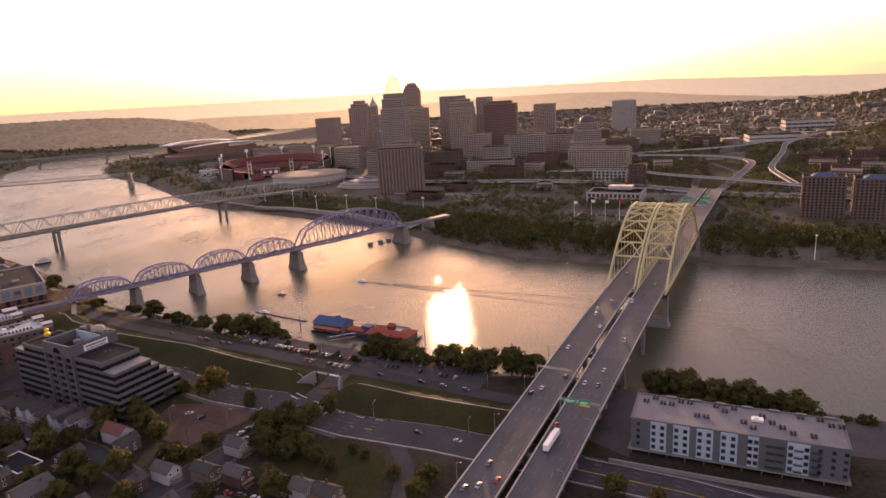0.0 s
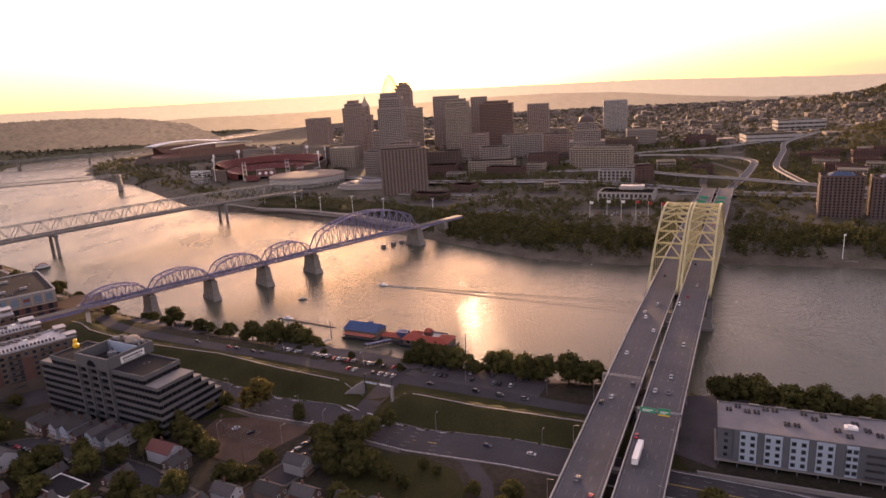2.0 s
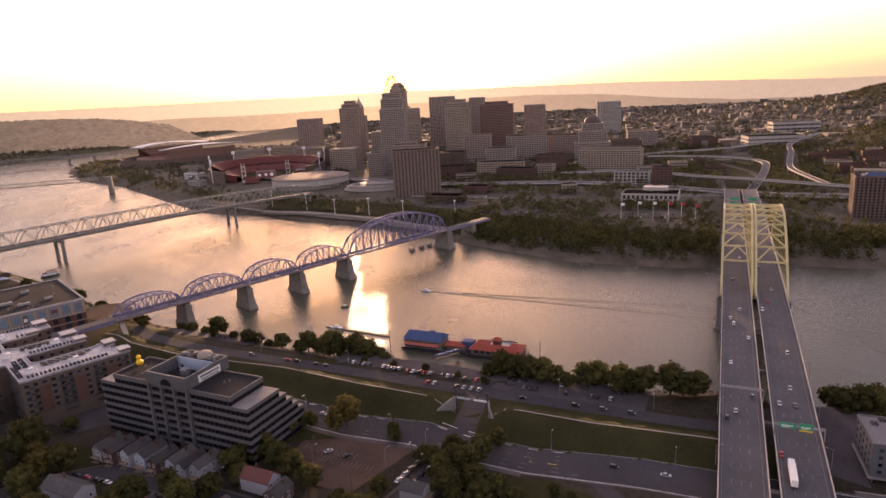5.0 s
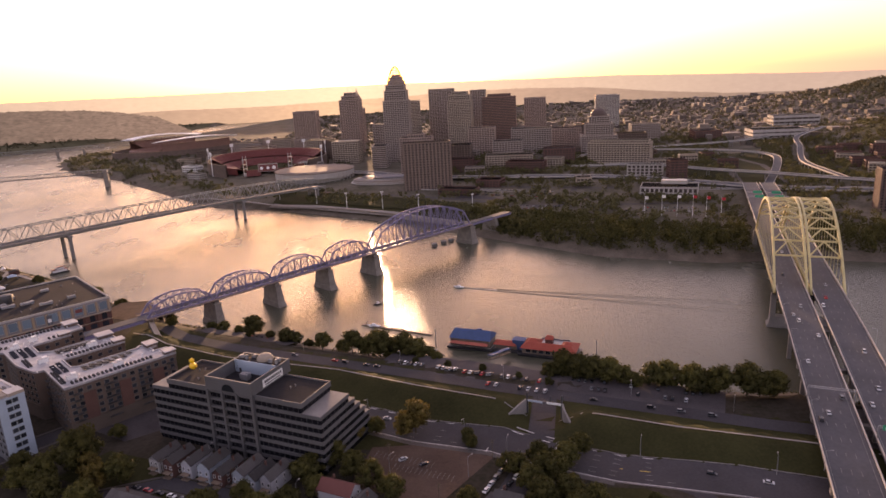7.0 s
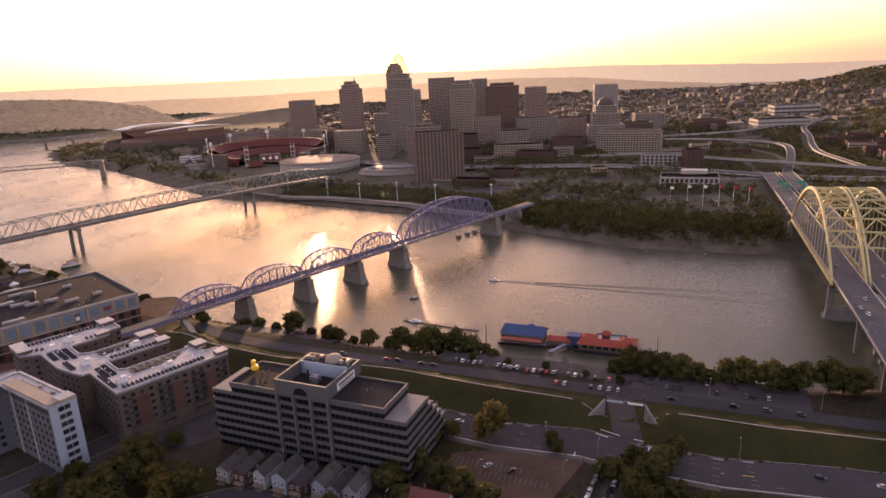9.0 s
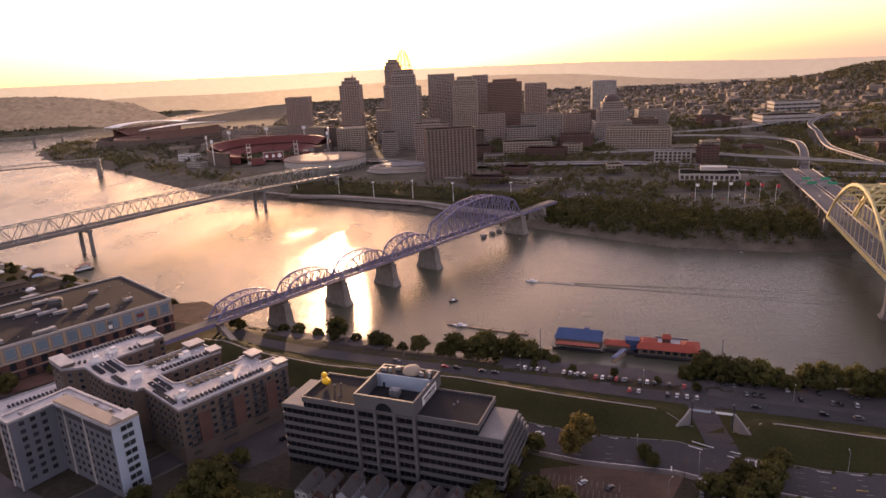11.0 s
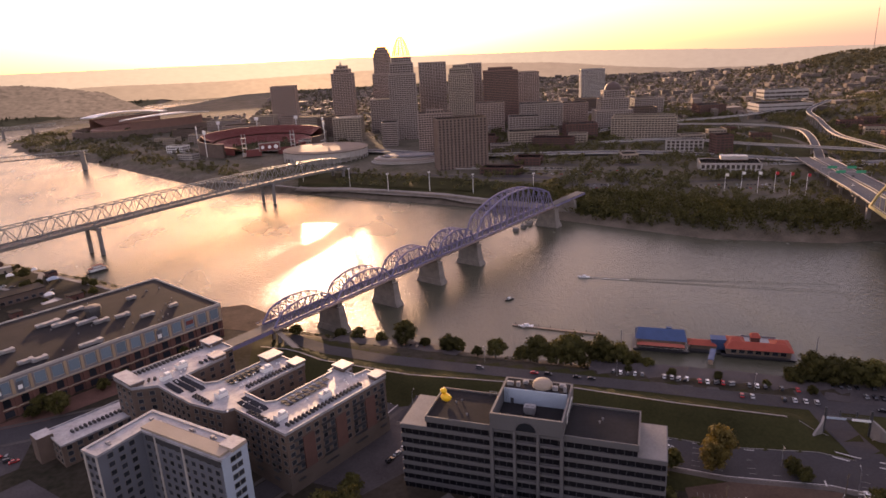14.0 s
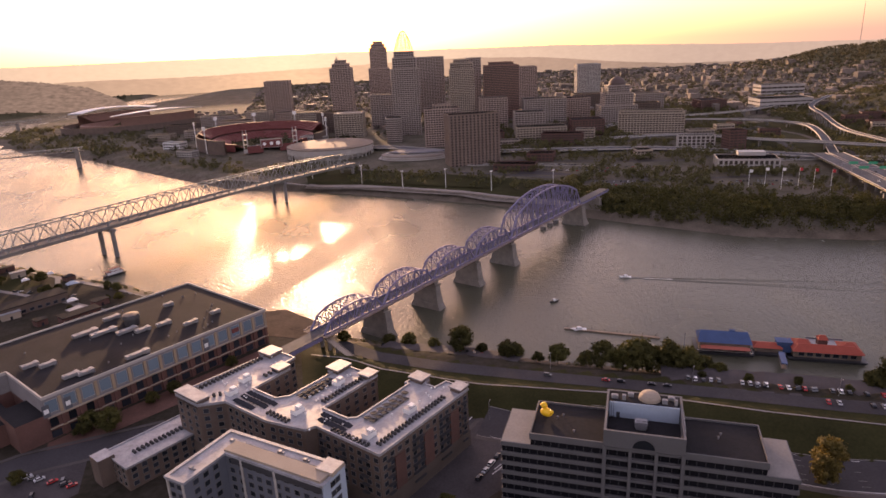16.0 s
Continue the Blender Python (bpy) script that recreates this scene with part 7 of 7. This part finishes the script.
# ---- trees ----
def leaves(rng, centres, per, size, spread_):
    """Small leaf sprays scattered round the given centres (x, y, z, radius)."""
    n = len(centres) * per
    c = np.repeat(np.array(centres), per, 0)
    d = rng.normal(size=(n, 3))
    d /= np.linalg.norm(d, axis=1)[:, None]
    r = c[:, 3] * (0.55 + 0.5 * rng.random(n)) * spread_
    p = c[:, :3] + d * r[:, None] * np.array([1, 1, 0.8])
    a = rng.normal(size=(n, 3)) + d * 0.8
    a /= np.linalg.norm(a, axis=1)[:, None]
    b_ = np.cross(a, rng.normal(size=(n, 3)))
    b_ /= np.linalg.norm(b_, axis=1)[:, None]
    e = np.cross(a, b_)
    s = size * (0.6 + 0.8 * rng.random(n))[:, None]
    v = np.stack([p - b_ * s, p + e * s * 0.6 + a * s * 0.2, p + b_ * s, p - e * s * 0.6 + a * s * 0.2], 1).reshape(-1, 3)
    f = np.arange(4 * n).reshape(-1, 4)
    return v, f


def mesh_np(name, v, f, mt):
    m_ = bpy.data.meshes.new(name)
    m_.vertices.add(len(v))
    m_.vertices.foreach_set("co", np.ascontiguousarray(v, np.float32).ravel())
    m_.loops.add(f.size)
    m_.loops.foreach_set("vertex_index", np.ascontiguousarray(f, np.int32).ravel())
    m_.polygons.add(len(f))
    m_.polygons.foreach_set("loop_start", np.arange(0, f.size, 4, dtype=np.int32))
    m_.update(calc_edges=True)
    m_.materials.append(mt)
    return m_


def tree_kind(seed, h, w, mt, per=46, size=0.55):
    rng = np.random.default_rng(seed)
    t = thing("tree", 0, 0, -80, 0, "leafy broad-crowned tree in evening shade" if mt is LEAF else "yellowing leafy tree by the road", "tree", "trees on the near bank")
    tr = MB().tube((0, 0, -1.0), (0.1, 0, h * 0.35), h * 0.032, h * 0.022, 7).tube((0.1, 0, h * 0.35), (0, 0.15, h * 0.75), h * 0.022, h * 0.008, 6)
    cs = []
    for k in range(15):
        a, u = k * 2.4 + rng.random(), (k + 0.5) / 15
        z = h * (0.3 + 0.62 * u)
        rr_ = w * 0.5 * math.sin(math.pi * (0.18 + 0.74 * u)) * (0.45 + 0.55 * rng.random())
        x, y = rr_ * math.cos(a), rr_ * math.sin(a)
        tr.tube((0, 0, h * (0.22 + 0.4 * u)), (x * 0.8, y * 0.8, z), h * 0.011, h * 0.004, 5)
        cs.append((x, y, z, w * (0.17 + 0.1 * rng.random())))
    cs.append((0, 0, h * 0.9, w * 0.16))
    v, f = leaves(rng, cs, per, size, 1.0)
    # leafy inner mass of each bough, lumpy and hidden behind the sprays
    ring, lev = 7, (-0.85, -0.35, 0.3, 0.85)
    for x, y, z, r in cs:
        k0 = len(v)
        q = []
        for w_ in lev:
            for j in range(ring):
                a, g = 2 * math.pi * j / ring, r * (0.5 + 0.3 * rng.random())
                q.append((x + g * math.cos(a) * math.sqrt(1 - w_ * w_), y + g * math.sin(a) * math.sqrt(1 - w_ * w_), z + g * 0.8 * w_))
        v = np.concatenate([v, np.array(q)])
        f = np.concatenate([f, np.array([(k0 + i * ring + j, k0 + i * ring + (j + 1) % ring, k0 + (i + 1) * ring + (j + 1) % ring, k0 + (i + 1) * ring + j) for i in range(len(lev) - 1) for j in range(ring)])])
    part("trunk", tr, BARK, t)
    part("crown", mesh_np("crown", v, f, mt), None, t)
    return t


TREES = [tree_kind(1, 14, 14, LEAF, 125, 0.55), tree_kind(2, 12, 12.5, LEAF, 115, 0.52), tree_kind(3, 16.5, 14, LEAF, 130, 0.55), tree_kind(4, 10, 10.5, LEAF, 105, 0.48), tree_kind(5, 13, 11.5, LEAFY, 100, 0.52), tree_kind(6, 6.5, 7.5, LEAF, 90, 0.38)]
rnd = random.Random(77)


def plant_thing(k, x, y, s=1.0):
    """A tree of kind k, scaled by s."""
    if abs((Vector((x, y, 0)) - O).dot(BN)) < 31:
        return None
    t = copy_thing(TREES[k], pose(x, y, gz(x, y) - 0.1, 0, 0, rnd.uniform(0, 360)))
    t.scale = (s, s, s * rnd.uniform(0.9, 1.1))
    return t


BANK = ((-325, 560, 0.6), (-284, 552, 0.7), (-296, 562, 0.6), (-256, 527, 1.15), (-231, 513, 0.9), (-224, 515, 0.7), (-204, 499, 0.95), (-189, 492, 0.7), (-182, 486, 1.1), (-171, 482, 1.2), (-163, 479, 1.3), (-155, 477, 1.3), (-147, 473, 1.3),
        (-138, 467, 1.15), (-130, 463, 0.9), (-127, 456, 0.65), (-60, 420, 0.9), (-52, 416, 1.1), (-45, 411, 1.2), (-38, 405, 1.2), (-30, 401, 1.15), (-22, 395, 0.9), (-18, 390, 0.7), (-6, 391, 1.15), (1, 389, 1.3), (11, 379, 1.1), (17, 376, 1.2),
        (23, 372, 1.05), (36, 367, 1.3), (43, 366, 1.2), (50, 365, 1.15), (57, 365, 1.2), (64, 364, 1.1), (72, 378, 0.9), (-270, 541, 0.55), (-244, 523, 0.5), (-214, 506, 0.5))
for i, (x, y, s) in enumerate(BANK):
    plant_thing((0, 1, 2, 0, 1)[i % 5] if s > 0.8 else 3, x, y, s * (1.02 if s > 0.8 else 1.3))
for x, y, k in ((104, 342, 0), (110, 346, 2), (116, 335, 0), (124, 333, 2), (130, 327, 0), (137, 327, 4), (143, 320, 2), (150, 318, 0), (156, 314, 2), (163, 310, 0), (170, 304, 2), (177, 300, 0), (98, 350, 1), (186, 296, 5), (196, 290, 5), (205, 287, 3), (214, 282, 5), (225, 276, 5), (118, 345, 0), (134, 335, 2), (92, 340, 1)):
    plant_thing(k, x, y, rnd.uniform(1.05, 1.25))
for x, y, k, s in ((-146, 360, 4, 1.35), (-151, 357, 4, 1.05), (-166, 364, 3, 0.8), (-121, 347, 5, 1.0), (-106, 318, 1, 0.8), (-92, 321, 1, 0.9), (-86, 312, 0, 0.8), (-93, 306, 0, 1.0), (-100, 303, 1, 1.0), (-86, 296, 1, 0.9), (-76, 288, 1, 0.8), (-70, 280, 3, 0.8), (-62, 272, 5, 1),
                   (-98, 292, 0, 0.9), (-84, 284, 3, 1), (-52, 286, 5, 0.8), (-46, 280, 5, 0.7), (-173, 371, 3, 0.8), (-178, 376, 3, 0.7), (-186, 338, 0, 0.9), (-194, 333, 1, 1), (-176, 326, 0, 0.9), (-168, 318, 1, 1), (-160, 308, 0, 0.8), (-204, 306, 1, 0.9), (-214, 300, 0, 1),
                   (-222, 310, 2, 0.8), (-238, 306, 0, 1.0), (-232, 284, 1, 1), (-242, 296, 2, 0.9), (-186, 276, 0, 1), (-176, 270, 1, 0.9), (-164, 276, 0, 0.9), (-206, 274, 3, 1), (-146, 286, 3, 0.9), (-132, 284, 1, 0.7), (-128, 298, 3, 0.8), (-150, 252, 0, 0.8), (-112, 250, 1, 0.8), (-90, 268, 3, 0.8),
                   (-304, 352, 2, 1.35), (-310, 358, 0, 1.3), (-298, 346, 4, 1.1), (-292, 338, 4, 1.0), (-284, 342, 0, 1), (-338, 362, 3, 0.9), (-300, 384, 3, 0.8), (-317, 340, 2, 1.1), (-326, 404, 3, 0.7), (-357, 430, 3, 0.7), (-470, 508, 1, 0.9), (-446, 488, 0, 0.9), (-456, 494, 1, 0.8), (-476, 455, 3, 0.6),
                   (-176, 360, 4, 0.8), (-198, 327, 0, 0.9), (-120, 341, 5, 0.9), (-102, 316, 1, 0.8), (-82, 316, 3, 0.8), (-30, 262, 5, 1), (-14, 258, 3, 0.9), (-8, 250, 3, 0.9), (-20, 246, 1, 0.8), (-2, 262, 5, 1.0), (4, 270, 5, 0.8),
                   (60, 250, 3, 0.8), (66, 240, 1, 0.8), (80, 228, 4, 0.8), (92, 222, 3, 0.8), (100, 214, 1, 0.8), (-400, 650, 5, 1.0), (-392, 640, 3, 0.9), (-380, 630, 5, 1), (-368, 620, 5, 1), (-355, 607, 3, 0.8), (-345, 598, 5, 1), (-425, 668, 1, 1.0), (-432, 674, 0, 0.9), (-335, 588, 3, 0.8),
                   (-120, 440, 5, 0.7), (-100, 428, 5, 0.7), (-80, 416, 5, 0.6), (-66, 400, 5, 0.7), (-140, 452, 5, 0.7), (-275, 300, 0, 1), (-262, 292, 1, 1), (-290, 318, 2, 1), (-310, 330, 0, 1), (-330, 345, 1, 0.9), (-345, 350, 0, 0.8)):
    plant_thing(k, x, y, s)
for q in range(46):
    x, y = rnd.uniform(-330, -70), rnd.uniform(238, 336)
    if seg_dist(np.array([x]), np.array([y]), [(-300, 330), (-262, 338), (-230, 322), (-190, 300), (-150, 268), (-110, 250)])[0] > 8 and y < 345 + (x + 60) * -0.12 and not (-180 < x < -108 and y > 298):
        plant_thing(rnd.choice((0, 1, 3, 3, 5)), x, y, rnd.uniform(0.7, 1.0))
for q in range(40):
    x, y = rnd.uniform(-690, -400), 0
    y = 640 + (-400 - x) * 0.86 + rnd.uniform(-70, 0)
    if not wet(np.array([x]), np.array([y]))[0] and seg_dist(np.array([x]), np.array([y]), [(-372, 568), (-480, 484)])[0] > 30:
        plant_thing(rnd.choice((3, 5, 5)), x, y, rnd.uniform(0.6, 1.0))
for q in (0, 3, 4, 7):
    plant_thing(3, -392 - q * 9.6, 541 - q * 7.6, rnd.uniform(0.55, 0.75))
for t in TREES:
    for o in t.children_recursive:
        bpy.data.objects.remove(o)
    bpy.data.objects.remove(t)

# scrub along the water's edge
rng = np.random.default_rng(9)
cs = []
for (ax, ay), (bx, by) in zip(SOUTH[3:20], SOUTH[4:21]):
    d = math.hypot(bx - ax, by - ay)
    for k in range(int(d / 3.2)):
        u = rng.random()
        nx, ny = (by - ay) / d, -(bx - ax) / d
        o = rng.uniform(2, 11)
        x, y = ax + (bx - ax) * u - nx * o, ay + (by - ay) * u - ny * o
        if rng.random() < 0.75:
            cs.append((x, y, gz(x, y) + 0.9, rng.uniform(0.9, 2.2)))
v, f = leaves(rng, cs, 26, 0.5, 1.0)
tagged(new("scrub", mesh_np("scrub", v, f, LEAF)), "dense green scrub along the water's edge", "bushes", kind="stuff")


def woods(name, pts, per, size, mt, label):
    v_, f_ = leaves(np.random.default_rng(len(pts)), pts, per, size, 1.0)
    return tagged(new(name, mesh_np(name, v_, f_, mt)), label, "trees", kind="stuff")


# wooded far bank
ROADS = [[(-420, 1500), (-189, 1345), (-90, 1238), (-15, 1197), (170, 1126), (246, 1078), (333, 980), (394, 903), (600, 780)], [(640, 740), (550, 830), (437, 988), (339, 1136), (200, 1230)],
         [(330, 1410), (438, 1366), (519, 1310), (564, 1246), (568, 1175), (529, 1102), (410, 940)], [(508, 914), (546, 1055), (650, 1220), (720, 1330)], [(-100, 1140), (180, 990), (330, 940), (620, 790)]]
LOTS = [(30, 1036, 46, 20, -33), (128, 982, 44, 16, -20), (58, 914, 40, 20, -25), (766, 1475, 70, 40, -14), (203, 840, 52, 28, -24), (254, 928, 48, 32, -28), (-3, 1056, 44, 22, -25), (290, 1096, 38, 22, -28), (315, 1274, 66, 28, -31), (480, 728, 90, 40, -28), (-72, 1141, 48, 26, -1), (-278, 1345, 90, 90, 0), (-150, 1232, 66, 40, 0), (-400, 1560, 150, 165, 0), (-760, 2150, 215, 170, 40)]


SEGS = [(*p, *q) for ln in ROADS for p, q in zip(ln[:-1], ln[1:])]


def free(x, y, gap):
    """True where no road, car park or large building stands on the far bank."""
    for cx, cy, rx, ry, a in LOTS:
        c, s = math.cos(radians(a)), math.sin(radians(a))
        if abs((x - cx) * c + (y - cy) * s) < rx and abs((y - cy) * c - (x - cx) * s) < ry:
            return False
    if abs((x - O.x) * BN.x + (y - O.y) * BN.y) < 27 or abs(x - 357) < 16 and y < 625 or gz(x, y) < 3:
        return False
    for ax, ay, bx, by in SEGS:
        dx, dy = bx - ax, by - ay
        u = min(1, max(0, ((x - ax) * dx + (y - ay) * dy) / (dx * dx + dy * dy)))
        if math.hypot(x - ax - u * dx, y - ay - u * dy) < gap:
            return False
    return True


rng = np.random.default_rng(12)
cs = []
for (ax, ay), (bx, by) in zip(NORTH[:-14], NORTH[1:-13]):
    d = math.hypot(bx - ax, by - ay)
    for k in range(int(d / 0.4)):
        u, o = rng.random(), 3 + 92 * rng.random() ** 0.9
        nx, ny = (by - ay) / d, -(bx - ax) / d
        x, y = ax + (bx - ax) * u + nx * o, ay + (by - ay) * u + ny * o
        if x < -30 or x > 900 or not free(x, y, 12):
            continue
        h = rng.uniform(8, 15.5) * (0.6 if x < 40 else 1)
        cs += [(x, y, gz(x, y) + h * 0.8, 3.6), (x + 1, y, gz(x, y) + h * 0.4, 4.0)]
woods("far_bank_trees", cs, 22, 1.05, LEAF, "thick belt of leafy trees along the far bank")
cs = []
for k in range(420):
    x = rng.uniform(-760, -40)
    y = np.interp(x, [-760, -550, -414, -210, -40], [1630, 1340, 1170, 1015, 880]) + 24 + 110 * rng.random() ** 1.3
    if free(x, y, 14) and math.sin(x * 0.05) + math.sin(y * 0.043) > -0.7:
        h = rng.uniform(3.5, 9)
        cs.append((x, y, gz(x, y) + h, rng.uniform(3, 4.6)))
for k in range(900):
    x, y = rng.uniform(-1150, -700), rng.uniform(1600, 2300)
    if free(x, y, 14):
        cs.append((x, y, gz(x, y) + 6, 5.5))
for k in range(6400):
    x, y = rng.uniform(-60, 800), rng.uniform(860, 1640)
    clump_ = math.sin(x * 0.031 + 1.3 * math.sin(y * 0.017)) + math.sin(y * 0.037 + x * 0.011)
    if clump_ > (-0.9 if y < 1130 else -0.3) and free(x, y, 13):
        h = rng.uniform(4, 10)
        cs.append((x, y, gz(x, y) + h, rng.uniform(3.4, 5.6)))
for k in range(1500):
    x, y = rng.uniform(330, 900), rng.uniform(610, 900)
    if free(x, y, 11) and math.sin(x * 0.06 + y * 0.03) + math.sin(y * 0.07) > -1.1:
        cs.append((x, y, gz(x, y) + rng.uniform(4, 9), rng.uniform(3.2, 5)))
for k in range(900):
    x, y = rng.uniform(-30, 360), rng.uniform(740, 960)
    if free(x, y, 11) and math.sin(x * 0.05 + 1.1) + math.sin(y * 0.06 + x * 0.02) > -0.2:
        cs.append((x, y, gz(x, y) + rng.uniform(3, 7), rng.uniform(3, 4.6)))
for k in range(3200):
    x, y = rng.uniform(560, 1500), rng.uniform(800, 1800)
    if math.sin(x * 0.021 + 1.3 * math.sin(y * 0.013)) + math.sin(y * 0.027) > -0.9 and free(x, y, 12):
        cs.append((x, y, gz(x, y) + rng.uniform(3, 7), rng.uniform(3.5, 6)))
for k in range(1700):
    a, r = rng.uniform(0, 6.28), abs(rng.normal()) * 0.8
    x, y = 1000 + 190 * r * math.cos(a), 1150 + 330 * r * math.sin(a)
    if free(x, y, 12):
        cs.append((x, y, gz(x, y) + 5, rng.uniform(4, 6.5)))
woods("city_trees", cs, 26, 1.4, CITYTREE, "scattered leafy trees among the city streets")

# low far city and wooded hills, too small to pick apart
rng = np.random.default_rng(31)
FARB = mat("far_building_walls", (0.16, 0.13, 0.11), 0.85, var=0.25, big=0.02, fine=0.2)
geo = FARB.node_tree.nodes.new("ShaderNodeNewGeometry")
hs = FARB.node_tree.nodes.new("ShaderNodeHueSaturation")
mr = FARB.node_tree.nodes.new("ShaderNodeMapRange")
mr.inputs[3].default_value, mr.inputs[4].default_value = 0.6, 1.5
bs = FARB.node_tree.nodes["Principled BSDF"]
src = bs.inputs["Base Color"].links[0].from_socket
FARB.node_tree.links.new(geo.outputs["Random Per Island"], mr.inputs[0])
FARB.node_tree.links.new(mr.outputs[0], hs.inputs["Value"])
FARB.node_tree.links.new(src, hs.inputs["Color"])
FARB.node_tree.links.new(hs.outputs[0], bs.inputs["Base Color"])
mb = MB()
n = 0
while n < 6400:
    x, y = rng.uniform(-900, 2300), rng.uniform(1350, 3700)
    if y < 1500 and x < 650 or y < 2050 and -330 < x < 560 and rng.random() < 0.85 or y < 1900 and x < -180 or wet(np.array([x]), np.array([y]))[0] or (-980 < x < -540 and 1900 < y < 2400) or (x < -480 and y > 2500):
        continue
    g = gz(x, y)
    if g > 75:
        continue
    big_ = rng.random() < 0.05
    w, d, h = (rng.uniform(18, 44), rng.uniform(12, 26), rng.uniform(8, 20)) if big_ else (rng.uniform(7, 13), rng.uniform(6, 10), rng.uniform(4, 9))
    mb.box(x, y, g - 2, w, d, h + 2, -14 + rng.choice([0, 90]) + rng.normal() * 3)
    n += 1
solo("far_city_buildings", mb, FARB, "many low brick and pale houses of the far city", "buildings", "stuff")
# hill leaves lightened in base colour to imitate haze over the distance
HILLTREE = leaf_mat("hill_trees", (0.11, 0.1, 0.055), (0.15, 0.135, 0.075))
cs = []
hx, hy = rng.uniform(-3600, 3200, 60000), rng.uniform(700, 4700, 60000)
hz = height(hx, hy)
dens = np.clip((hz - 22) / 40, 0.34, 1) * (np.hypot(hx + 170, hy - 90) < 4100) * (~wet(hx, hy)) * ((hy > 1500) | (hx < -800) | (hx > 700)) * ~((hy > 2300) & (hx > -1150) & (hx < -480))
ok = rng.random(60000) < dens
r_ = rng.uniform(5, 10, 60000)
cs = np.stack([hx, hy, hz + 4, r_], 1)[ok]
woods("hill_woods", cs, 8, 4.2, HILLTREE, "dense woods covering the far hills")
